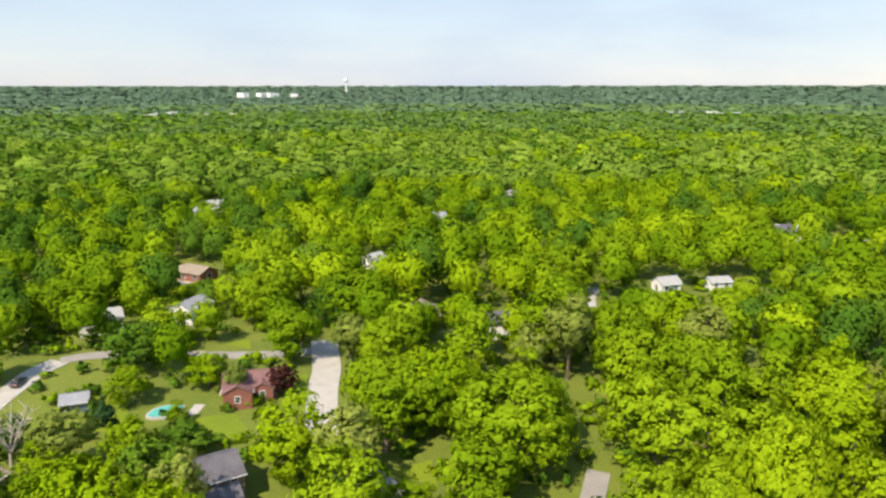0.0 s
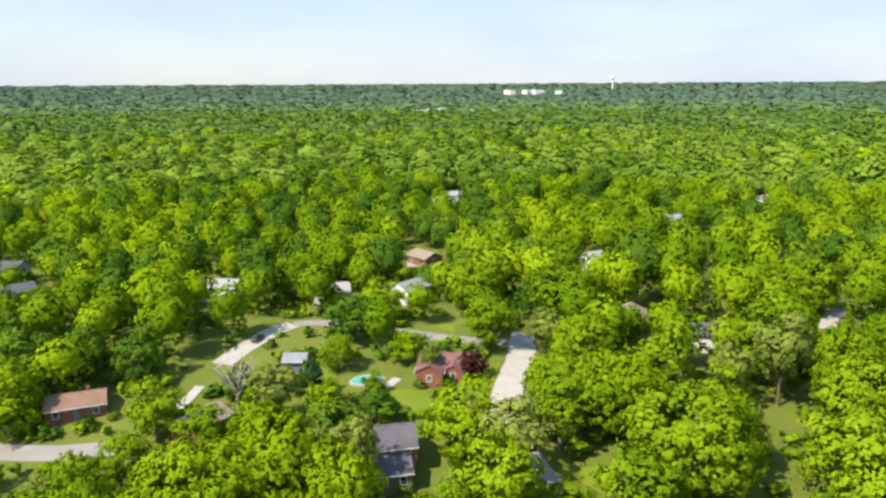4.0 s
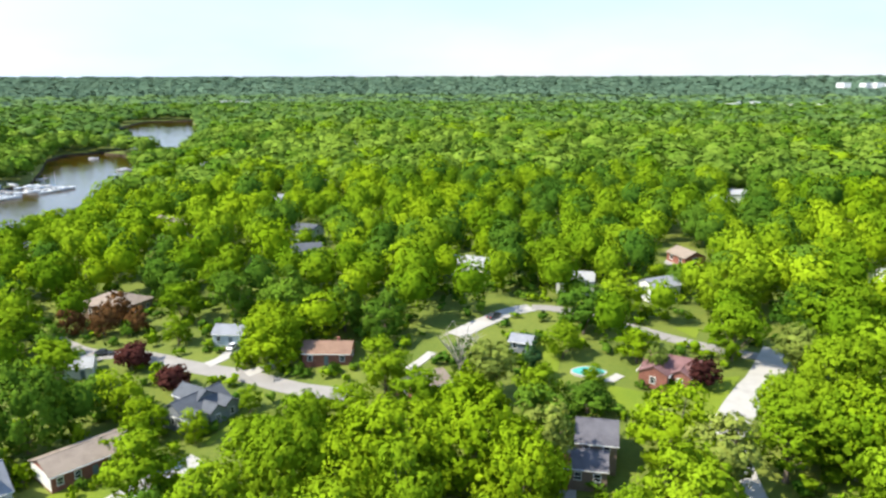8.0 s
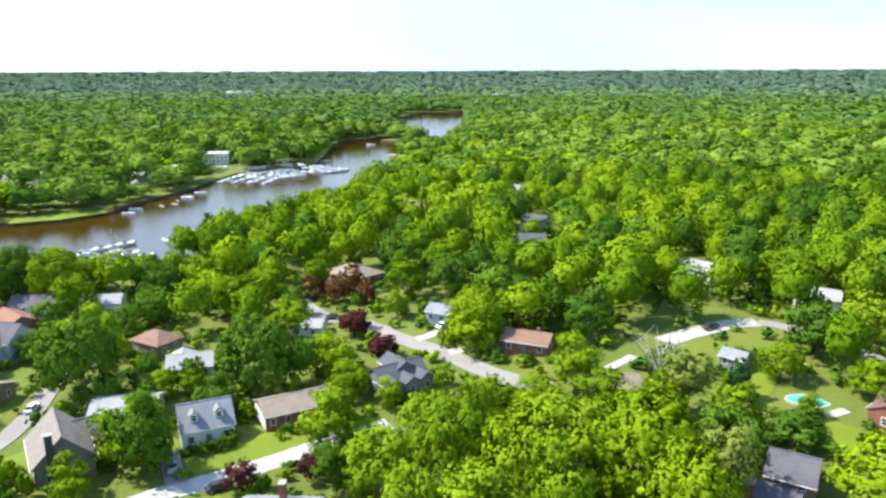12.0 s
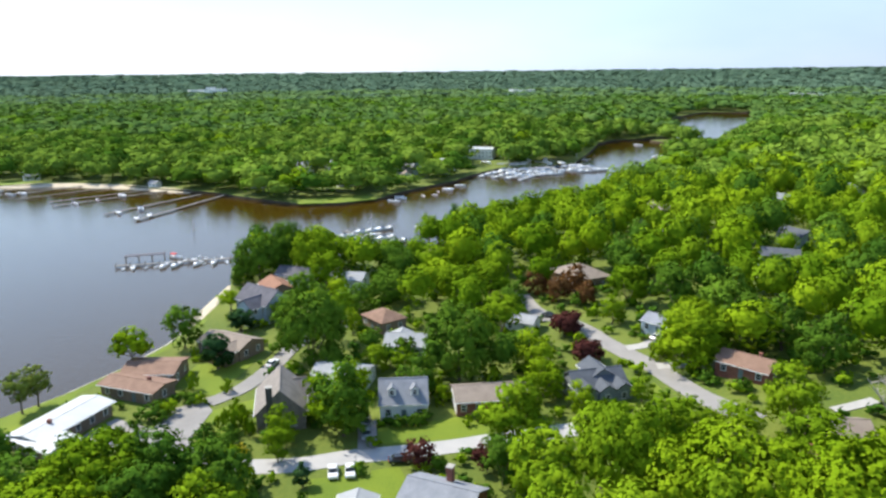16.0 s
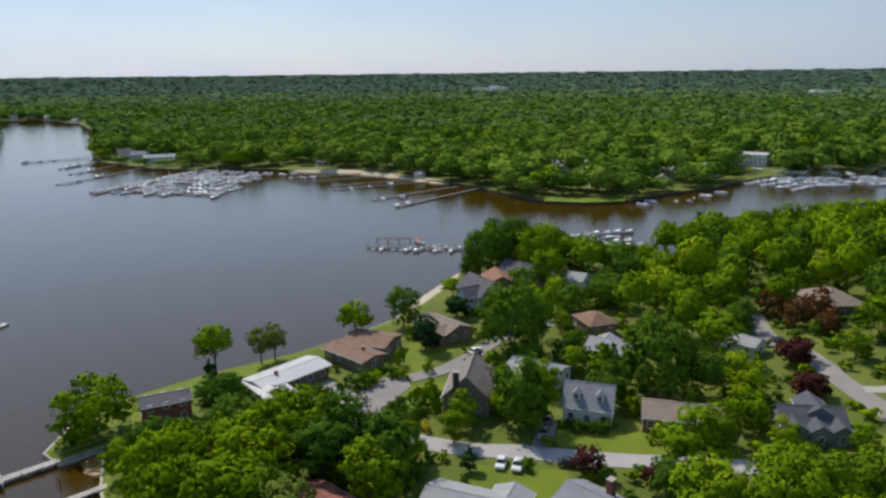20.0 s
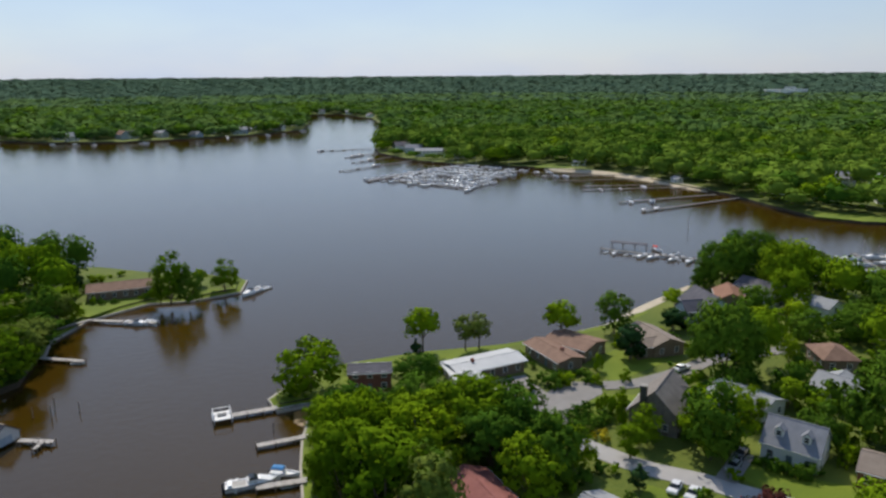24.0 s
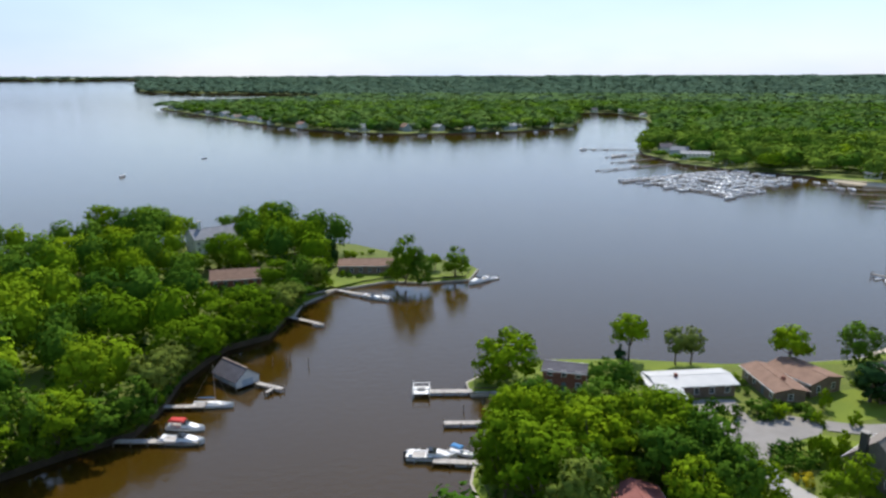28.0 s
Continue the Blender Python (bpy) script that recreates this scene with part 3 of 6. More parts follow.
plan_house(at=(-446, -146, 60), size=(6.4, 4.6, 2.6), pitch=0.5, roof=M_SH_LIGHT, wall=M_WHITE, label="small white boat shed at the beach")
plan_house(at=(-48, -194, -15), size=(16, 9, 2.9), pitch=0.5, roof=M_SH_BROWN, wall=M_BRICK, label="house with a rust-red roof among trees on the point")
plan_house(at=(-93, -188, -28), size=(19, 8.5, 3.0), pitch=0.35, roof=M_SH_BROWN, wall=M_SIDING_BROWN, label="long low brown house on the point")
plan_house(at=(-52, -250, 10), size=(18, 10, 6.0), pitch=0.6, roof=M_SH_GREY, wall=M_SIDING, label="large grey house at the end of the point", chimney=(5, 0, 12, M_WHITE))

PEEK = [(-100, 155, 30, 12, M_SH_LIGHT, M_WHITE), (-80, 165, 70, 11, M_SH_GREY, M_SIDING), (-133, 148, 15, 13, M_SH_LIGHT, M_SIDING), (-187, 124, 60, 13, M_SH_SLATE, M_SIDING_BLUE), (-212, 143, 20, 12, M_SH_SLATE, M_SIDING_BLUE),
        (-280, 176, 40, 14, M_SH_GREY, M_WHITE), (2, 153, 15, 11, M_SH_DARK, M_WHITE), (-17, 163, 100, 12, M_SH_TAN, M_BRICK), (130, 270, 165, 15, M_METALROOF, M_WHITE),
        (143, 240, 20, 14, M_SH_STONE, M_SIDING), (-36, 219, 50, 9, M_SH_LIGHT, M_WHITE), (-92, 207, 150, 12, M_SH_TAN, M_BRICK), (-128, 338, 30, 13, M_SH_LIGHT, M_WHITE), (-208, -8, 75, 13, M_SH_LIGHT, M_WHITE),
        (-462, 214, 30, 13, M_SH_LIGHT, M_WHITE), (-470, 240, 80, 12, M_SH_GREY, M_SIDING), (-505, 300, 20, 13, M_SH_LIGHT, M_WHITE), (-480, 385, 50, 13, M_SH_GREY, M_WHITE), (-342, 490, 10, 14, M_SH_LIGHT, M_WHITE), (24, 372, 60, 12, M_SH_LIGHT, M_WHITE)]
for px, py, turn, long, roof, wall in PEEK:
    plan_house(at=(px, py, turn), size=(long * 0.85, 7.5, 3.0 if roof in (M_SH_TAN, M_SH_RUST) else 4.2), pitch=0.45, roof=roof, wall=wall, simple=True,
               label="tan-roofed brick house half hidden by trees" if wall is M_BRICK else "pale house half hidden among the trees")

# houses seen small across the water and between the crowns
far_rng = random.Random(11)


def plan_far_house(x, y, big=1.0):
    if math.hypot(x + 385, y + 28) < 42:   # the open lawn on the far shore
        return
    plan_house(at=(x, y, far_rng.uniform(0, 180)), size=(far_rng.uniform(11, 16) * big, far_rng.uniform(8, 10) * big, far_rng.choice((3.2, 5.4, 5.6))), pitch=far_rng.uniform(0.45, 0.8), simple=True,
               roof=far_rng.choice((M_SH_GREY, M_SH_LIGHT, M_SH_TAN, M_SH_GREY, M_SH_DARK, M_SH_BROWN)), wall=far_rng.choice((M_WHITE, M_SIDING, M_SIDING, M_SIDING_BLUE)), label="house among the trees across the water")


def shore_walk(line, gap, inland, side):
    """Points set back from a shore line at even gaps."""
    for (ax, ay), (bx, by) in zip(line, line[1:]):
        n = int(math.hypot(bx - ax, by - ay) / gap + far_rng.random())
        for k in range(n):
            t = (k + far_rng.uniform(0.2, 0.8)) / n
            nx, ny = by - ay, ax - bx
            q = side * far_rng.uniform(*inland) / math.hypot(nx, ny)
            yield ax + (bx - ax) * t + nx * q, ay + (by - ay) * t + ny * q


for x, y in shore_walk(SHORE_FAR[3:15], 70, (30, 80), -1):
    plan_far_house(x, y)
for x, y in shore_walk(SHORE_FAR[2:15], 95, (20, 36), -1):
    plan_far_house(x, y, 0.8)
for x, y in shore_walk(SHORE_FAR[17:20], 60, (14, 50), -1):
    plan_far_house(x, y)
for x, y in shore_walk(SHORE_CAPE[11:20], 40, (8, 42), -1):
    plan_far_house(x, y, 1.15)
for x, y in shore_walk(SHORE_CAPE[20:], 60, (9, 40), -1):
    plan_far_house(x, y)
for x, y in ((-120, 296), (-225, 227), (-284, 208), (-184, 285), (121, 260), (129, 322), (-17, 285), (19, 253), (-254, 112)):
    plan_far_house(x, y)

# ---- ground, water, roads ----
from mathutils.geometry import delaunay_2d_cdt  # noqa: E402


def build_ground():
    pts = [Vector(p) for p in BAY]
    edges = [(k, (k + 1) % len(BAY)) for k in range(len(BAY))]
    ring0 = len(pts)
    n = 96
    for k in range(n):
        a = 2 * math.pi * k / n
        pts.append(Vector((REACH * math.cos(a), REACH * math.sin(a))))
        edges.append((ring0 + k, ring0 + (k + 1) % n))
    for r in (120, 300, 600, 1000, 1600, 2200, 2600, 3000, 3400, 3800, 4200, 4600):
        for k in range(64):
            a = 2 * math.pi * (k + 0.5 * (r % 400 == 0)) / 64
            pts.append(Vector((r * math.cos(a), r * math.sin(a))))
    gx, gy = np.meshgrid(np.arange(-420, 330, 9.0), np.arange(8, 420, 9.0))
    gx, gy = gx.ravel(), gy.ravel()
    keep = ~inside(gx, gy, BAY) & (line_distance(gx, gy, BAY, True) > 3)
    pts += [Vector(p) for p in zip(gx[keep].tolist(), gy[keep].tolist())]
    vs, _, fs, *_ = delaunay_2d_cdt(pts, edges, [], 0, 0.01)
    xs = np.array([v.x for v in vs])
    ys = np.array([v.y for v in vs])
    z = elev(xs, ys)
    cx = np.array([sum(xs[i] for i in f) / len(f) for f in fs])
    cy = np.array([sum(ys[i] for i in f) / len(f) for f in fs])
    wet = inside(cx, cy, BAY)
    verts = [(x, y, h) for x, y, h in zip(xs, ys, z)]
    faces = [tuple(f) for f, w in zip(fs, wet) if not w]
    # the bank, down into the water
    b0 = len(verts)
    q = np.array(BAY, float)
    for x, y in q:
        verts.append((x, y, land(x, y)))
    for x, y in q:
        verts.append((x, y, -1.0))
    m = len(q)
    for k in range(m):
        j = (k + 1) % m
        faces.append((b0 + k, b0 + j, b0 + m + j, b0 + m + k))
    ob = mesh_object("ground", verts, faces, M_SOIL, smooth=True)
    ob.data.materials.append(M_BANK)
    for p in list(ob.data.polygons)[-m:]:
        p.material_index = 1
    tagged(ob, "green and brown woodland floor with rough grass", "ground", kind="structure")
    # water: one sheet under all, bent up with the land far off
    wv, wf = [], []
    radii = [0, 60, 150, 300, 600, 1000, 1600, 2200, 2700, 3200, 3700, 4200, 4600, REACH - 5]
    for r in radii:
        for k in range(96):
            a = 2 * math.pi * k / 96
            x, y = r * math.cos(a), r * math.sin(a)
            wv.append((x, y, float(rise(x, y))))
    for i in range(len(radii) - 1):
        for k in range(96):
            j = (k + 1) % 96
            wf.append((i * 96 + k, i * 96 + j, (i + 1) * 96 + j, (i + 1) * 96 + k))
    w = mesh_object("water", wv, wf, M_WATER, smooth=True)
    tagged(w, "calm brown creek water reflecting a hazy blue sky", "water", kind="structure")


build_ground()


def ribbon(name, line, width, mat, z, label, category):
    q = [Vector(p) for p in line]
    fine = []
    for i in range(len(q) - 1):   # soften the bends
        p0, p1, p2, p3 = q[max(i - 1, 0)], q[i], q[i + 1], q[min(i + 2, len(q) - 1)]
        for s in range(6):
            t = s / 6
            fine.append(0.5 * (2 * p1 + (p2 - p0) * t + (2 * p0 - 5 * p1 + 4 * p2 - p3) * t * t + (3 * p1 - p0 - 3 * p2 + p3) * t ** 3))
    fine.append(q[-1])
    v, f = [], []
    for i, p in enumerate(fine):
        tan = (fine[min(i + 1, len(fine) - 1)] - fine[max(i - 1, 0)]).normalized()
        nor = Vector((-tan.y, tan.x))
        for s, dz in ((-1, -0.5), (-1, 0), (1, 0), (1, -0.5)):
            e = p + nor * s * width / 2
            v.append((e.x, e.y, land(e.x, e.y) + z + dz))
    for i in range(len(fine) - 1):
        for k in range(3):
            a = i * 4 + k
            f.append((a, a + 1, a + 5, a + 4))
    return tagged(mesh_object(name, v, f, mat), label, category, kind="structure")


for i, (line, width, mat, _) in enumerate(ROADS):
    ribbon("road" if mat is not M_CONCRETE else "driveway", line, width, mat, 0.10 + 0.006 * i, "sun-bleached grey asphalt street" if mat is not M_CONCRETE else "pale concrete drive", "road")


def sheet(name, poly, mat, lift, label, category):
    """A thin surface laid over the land, with a skirt round its edge."""
    q = [Vector(p) for p in poly]
    rim = []
    for a, b in zip(q, q[1:] + q[:1]):
        n = max(1, round((b - a).length / 4))
        rim += [a.lerp(b, k / n) for k in range(n)]
    x0, x1, y0, y1 = min(p.x for p in q), max(p.x for p in q), min(p.y for p in q), max(p.y for p in q)
    gx, gy = np.meshgrid(np.arange(x0 + 2, x1, 4.0), np.arange(y0 + 2, y1, 4.0))
    gx, gy = gx.ravel(), gy.ravel()
    keep = inside(gx, gy, poly) & (line_distance(gx, gy, poly, True) > 1.5)
    pts = rim + [Vector(p) for p in zip(gx[keep].tolist(), gy[keep].tolist())]
    m = len(rim)
    vs, _, fs, *_ = delaunay_2d_cdt(pts, [(k, (k + 1) % m) for k in range(m)], [], 1, 0.001)
    zs = elev([v.x for v in vs], [v.y for v in vs]) + lift
    verts = [(v.x, v.y, z) for v, z in zip(vs, zs)] + [(p.x, p.y, land(p.x, p.y) + lift + d) for d in (0.0, -0.5) for p in rim]
    n0 = len(vs)
    faces = [tuple(f) for f in fs] + [(n0 + k, n0 + (k + 1) % m, n0 + m + (k + 1) % m, n0 + m + k) for k in range(m)]
    return tagged(mesh_object(name, verts, faces, mat), label, category, kind="structure")


sheet("parking_court", LOT, M_ROAD_GREY, 0.16, "grey asphalt forecourt with a planted island", "driveway")
for i, poly in enumerate(LAWNS):
    sheet("lawn", poly, M_GRASS, 0.05 + 0.0015 * i, "bright mown green lawn", "lawn")


# ---- houses ----
def gable_roof(w, d, h, pitch, over, thick=0.2):
    bm = bmesh.new()
    hy = d / 2 + over
    sec = [(-hy, h - over * pitch), (0, h + d / 2 * pitch), (hy, h - over * pitch), (hy, h - over * pitch + thick), (0, h + d / 2 * pitch + thick * 1.2), (-hy, h - over * pitch + thick)]
    ends = [[bm.verts.new((sx * (w / 2 + over * 0.7), y, z)) for y, z in sec] for sx in (-1, 1)]
    for k in range(6):
        j = (k + 1) % 6
        bm.faces.new((ends[0][k], ends[0][j], ends[1][j], ends[1][k]))
    for e in ends:
        bm.faces.new((e[0], e[1], e[4], e[5]))
        bm.faces.new((e[1], e[2], e[3], e[4]))
    return bm


def hip_roof(w, d, h, pitch, over, thick=0.2):
    bm = bmesh.new()
    hx, hy = w / 2 + over, d / 2 + over
    top = h + hy * pitch
    rx = max(hx - hy, 0.3)
    lo = [bm.verts.new((sx * hx, sy * hy, h)) for sx, sy in ((-1, -1), (1, -1), (1, 1), (-1, 1))]
    up = [bm.verts.new((v.co.x, v.co.y, h + thick)) for v in lo]
    r0, r1 = bm.verts.new((-rx, 0, top + thick)), bm.verts.new((rx, 0, top + thick))
    bm.faces.new(lo)
    for k in range(4):
        j = (k + 1) % 4
        bm.faces.new((lo[k], lo[j], up[j], up[k]))
    bm.faces.new((up[0], up[1], r1, r0))
    bm.faces.new((up[2], up[3], r0, r1))
    bm.faces.new((up[1], up[2], r1))
    bm.faces.new((up[3], up[0], r0))
    return bm


def wall_body(w, d, h, pitch, gable=True, foot=1.0):
    bm = bmesh.new()
    if not gable:
        return add_box(bm, -w / 2, w / 2, -d / 2, d / 2, -1.0, h)
    sec = [(-d / 2, -foot), (d / 2, -foot), (d / 2, h), (0, h + d / 2 * pitch - 0.02), (-d / 2, h)]
    ends = [[bm.verts.new((sx * w / 2, y, z)) for y, z in sec] for sx in (-1, 1)]
    for k in range(5):
        j = (k + 1) % 5
        bm.faces.new((ends[0][k], ends[0][j], ends[1][j], ends[1][k]))
    for e in ends:
        bm.faces.new(e)
    return bm


WINDOW_MESH = {}


def window(parent, x, y, z, turn, w=1.0, h=1.25):
    """A sash window: a white frame round a set-back pane with a glazing bar."""
    key = (w, h)
    if key not in WINDOW_MESH:
        bm = bmesh.new()
        for x0, x1, z0, z1 in ((-w / 2 - 0.1, w / 2 + 0.1, h, h + 0.12), (-w / 2 - 0.12, w / 2 + 0.12, -0.12, 0), (-w / 2 - 0.1, -w / 2, 0, h), (w / 2, w / 2 + 0.1, 0, h), (-w / 2, w / 2, h / 2 - 0.03, h / 2 + 0.03)):
            add_box(bm, x0, x1, -0.08, 0.03, z0, z1)
        fr = part("window", bm, M_WHITE)
        pa = part("pane", box(-w / 2, w / 2, -0.03, 0.02, 0, h), M_GLASS, fr, "dark glass pane")
        WINDOW_MESH[key] = (fr.data, pa.data)
        bpy.data.objects.remove(pa)
        bpy.data.objects.remove(fr)
    fr = new("window", WINDOW_MESH[key][0])
    fr.parent = parent
    fr.matrix_basis = pose(x, y, z, 0, 0, turn)
    pa = new("pane", WINDOW_MESH[key][1])
    pa.parent = fr
    return fr


def block(root, w, d, h, pitch, kind, roof, wall, over, gable=None, m=None, doors=True):
    """One block of a house: walls, roof, windows on all sides."""
    made = [part("wall", wall_body(w, d, h, pitch, kind == "gable"), wall, root)]
    bm = gable_roof(w, d, h, pitch, over) if kind == "gable" else hip_roof(w, d, h, pitch, over)
    made.append(part("roof", bm, roof, root))
    if kind == "gable":
        rid = part("ridge_cap", box(-w / 2 - over * 0.7, w / 2 + over * 0.7, -0.12, 0.12, h + d / 2 * pitch + 0.2, h + d / 2 * pitch + 0.29), roof, root)
        made.append(rid)
        for s in (-1, 1):
            made.append(part("gutter", box(-w / 2 - over * 0.7, w / 2 + over * 0.7, min(s * (d / 2 + over + 0.02), s * (d / 2 + over + 0.13)), max(s * (d / 2 + over + 0.02), s * (d / 2 + over + 0.13)), h - over * pitch, h - over * pitch + 0.13), M_WHITE, root))
    storeys = 2 if h > 4.4 else 1
    for st in range(storeys):
        z = 0.95 + 2.6 * st
        n = max(2, int(w / 3.0))
        for k in range(n):
            x = (k + 0.5) / n * w - w / 2
            if st == 0 and k == n // 2 and doors:
                made.append(part("door", box(x - 0.5, x + 0.5, -d / 2 - 0.06, -d / 2 + 0.02, 0.05, 2.1, 0.01), M_DOOR, root, "dark painted front door"))
            else:
                made.append(window(root, x, -d / 2, z, 0))
            made.append(window(root, x, d / 2, z, 180))
        ny = max(1, int(d / 3.8))
        for k in range(ny):
            y = (k + 0.5) / ny * d - d / 2
            made.append(window(root, w / 2, y, z, 90))
            made.append(window(root, -w / 2, y, z, -90))
    if m is not None:
        for o in made:
            o.matrix_basis = m @ o.matrix_basis
    return made


def house(at, size, roof, wall, label, pitch=0.5, kind="gable", over=0.45, wings=(), wing_roof=None, dormers=(), chimney=None, gable=None, flue=False, simple=False, hidden=False):
    w, d, h = size
    root = holder("house" if w > 6 else "shed", at[0], at[1], land(at[0], at[1]) + 0.05, at[2])
    tagged(root, label, "house" if w > 6 else "shed", group="houses of the neighbourhood")
    if simple:
        part("wall", wall_body(w, d, h, pitch), wall, root)
        part("roof", gable_roof(w, d, h, pitch, over), roof, root)
        if math.hypot(at[0], at[1]) > 380:
            front = -1 if math.cos(radians(at[2])) * (EYE[1] - at[1]) - math.sin(radians(at[2])) * (EYE[0] - at[0]) < 0 else 1
            for k in (-1, 1):
                window(root, k * w * 0.25, front * d / 2, 1.0, 0 if front < 0 else 180, 1.6, 1.5)
            return root
        for k in (-1, 1):
            window(root, k * w * 0.25, -d / 2, 1.0, 0, 1.6, 1.5)
            window(root, k * w * 0.25, d / 2, 1.0, 180, 1.6, 1.5)
            window(root, k * w / 2, 0, h - 1.6, 90 * k, 1.6, 1.5)
        return root
    block(root, w, d, h, pitch, kind, roof, wall, over)
    if gable:
        for s in (-1, 1):
            part("gable_end", box(s * w / 2 - 0.04, s * w / 2 + 0.04, -d / 2 + 0.05, d / 2 - 0.05, 0.1, h - 0.05), gable, root, "white painted end wall")
    for wx, wy, wt, ww, wd, wh in wings:
        block(root, ww, wd, wh, pitch, "gable", wing_roof or roof, wall, over * 0.8, m=pose(wx, wy, 0, 0, 0, wt), doors=False)
    for x in dormers:   # small gabled dormers on the slope that faces -y
        z0 = h + 0.25 * pitch * d / 2
        y0 = -d / 2 * 0.75
        dm = part("dormer", wall_body(1.9, 1.5, 1.5, 0.9, foot=0.05), wall, root, "white dormer")
        dm.matrix_basis = pose(x, y0 + 1.0, z0, 0, 0, 90)
        rf = part("dormer_roof", gable_roof(1.9, 1.5, 1.5, 0.9, 0.2, 0.12), roof, dm)
        window(dm, -0.95, 0, 0.45, -90, 0.8, 0.95)
    if chimney:
        cx, cy, ch, cm = chimney
        st = part("chimney", box(cx - 0.5, cx + 0.5, cy - 0.6, cy + 0.6, -1.0, ch, 0.03), cm, root, "tall chimney stack")
        part("chimney_cap", box(cx - 0.62, cx + 0.62, cy - 0.72, cy + 0.72, ch, ch + 0.18, 0.03), M_STONE, st)
    if flue:
        bm = bmesh.new()
        add_box(bm, w * 0.2 - 0.35, w * 0.2 + 0.35, 0.2, 0.9, h, h + d / 2 * pitch + 0.9, 0.02)
        part("chimney", bm, M_BRICK, root, "short brick chimney")
    return root


for spec in HOUSES:
    house(**spec)

# ---- trees ----
rng = np.random.default_rng(7)


def icosphere(sub):
    bm = bmesh.new()
    bmesh.ops.create_icosphere(bm, subdivisions=sub, radius=1.0)
    bm.verts.ensure_lookup_table()
    v = np.array([x.co[:] for x in bm.verts])
    f = np.array([[q.index for q in t.verts] for t in bm.faces])
    bm.free()
    return v, f


ICO0 = icosphere(1)


def unit(v):
    return v / np.maximum(np.linalg.norm(v, axis=-1, keepdims=True), 1e-6)


def leaf_cards(r, centres, radii, count, leaf, mid, squash=0.85, tilt=0.6):
    """Folded leaf sprays in tufts over the outer skin of the lobes; each comes with the soft normal of its place on the crown."""
    tufts = max(4, count // 7)
    which = r.choice(len(centres), tufts, p=radii ** 1.6 / (radii ** 1.6).sum())
    dirs = r.normal(size=(tufts, 3))
    dirs[:, 2] = dirs[:, 2] * 0.8 + 0.3
    dirs = unit(dirs)
    t = centres[which] + dirs * radii[which][:, None] * r.uniform(0.82, 1.1, (tufts, 1)) * np.array([1, 1, squash])
    gap = np.linalg.norm((t[:, None] - centres[None]) / radii[None, :, None], axis=2)
    gap[np.arange(tufts), which] = 9
    keep = gap.min(1) > 0.75
    t, dirs, size = t[keep], dirs[keep], radii[which][keep]
    pick = r.integers(0, len(t), count)
    spread = unit(r.normal(size=(count, 3)) + dirs[pick] * 0.8)
    p = t[pick] + spread * (size[pick][:, None] * 0.42 + leaf * 0.3) * r.uniform(0.3, 1.0, (count, 1))
    soft = unit(0.9 * unit(p - mid) + 0.65 * dirs[pick] + 0.5 * spread)
    nrm = unit(soft + unit(r.normal(size=(count, 3))) * tilt)
    a = unit(np.cross(nrm, r.normal(size=(count, 3))))
    b = np.cross(nrm, a)
    s = leaf * r.uniform(0.6, 1.35, (count, 1))
    droop = nrm * s * r.uniform(-0.4, 0.05, (count, 1))
    v = np.stack([p - a * s, p + b * s * r.uniform(0.5, 0.9, (count, 1)) + droop, p + a * s * 0.9 + droop, p - b * s * r.uniform(0.5, 0.9, (count, 1))], 1).reshape(-1, 3)
    k = np.arange(count)[:, None] * 4
    f = np.concatenate([k + [0, 2, 1], k + [0, 3, 2]])
    shade = unit(0.62 * soft + 0.55 * nrm)
    return v, f, np.repeat(shade, 4, axis=0)


def lobes_of(r, height, wide, count, low=0.35, shape="round", close=1.0):
    """Centres and radii of the masses that make up a crown."""
    cen, rad = [], []
    mid = height * (low + (1 - low) * 0.52)
    hz = height * (1 - low) * 0.5
    for k in range(count):
        if k == 0:
            cen.append((0, 0, mid))
            rad.append(wide * (0.62 if close == 1.0 else 0.74))
            continue
        a = k * 2.4 + r.uniform(-0.4, 0.4)
        u = r.uniform(-0.95, 0.97)
        ring = math.sqrt(max(0.05, 1 - u * u * (1.0 if u > 0 or shape == "vase" else 0.55))) * r.uniform(0.68, 0.84)
        if shape == "cone":
            ring *= 0.9 * (1 - (u + 1) / 2) + 0.12
        if shape == "vase":
            ring *= 0.5 + 0.5 * (u + 1) / 2
        ring *= close
        cen.append((wide * ring * math.cos(a), wide * ring * math.sin(a), mid + hz * u * 0.84 * close))
        rad.append(wide * r.uniform(0.2, 0.34) * min(1.0, (26 / count) ** 0.4) * (1.22 if close < 1 else 1.0) * (0.6 if shape == "cone" and u > 0.2 else 1))
    return np.array(cen), np.array(rad)


def crown_mesh(seed, height, wide, lobes, cards, leaf, low=0.35, shape="round", core=ICO0, core_size=0.5, tilt=0.38, close=1.0):
    r = np.random.default_rng(seed)
    cen, rad = lobes_of(r, height, wide, lobes, low, shape, close)
    mid = np.array([0, 0, height * (low + (1 - low) * 0.48)])
    V, F, N, n = [], [], [], 0
    for c, q in zip(cen, rad):
        v = core[0] * q * core_size * (1 + r.normal(size=(len(core[0]), 1)) * 0.12) * np.array([1, 1, 0.85]) + c
        V.append(v)
        F.append(core[1] + n)
        N.append(unit(0.6 * unit(v - mid) + 0.6 * core[0]))
        n += len(v)
    if cards:
        v, f, m = leaf_cards(r, cen, rad, cards, leaf, mid, tilt=tilt)
        V.append(v)
        F.append(f + n)
        N.append(m)
    return np.concatenate(V), np.concatenate(F), np.concatenate(N), cen


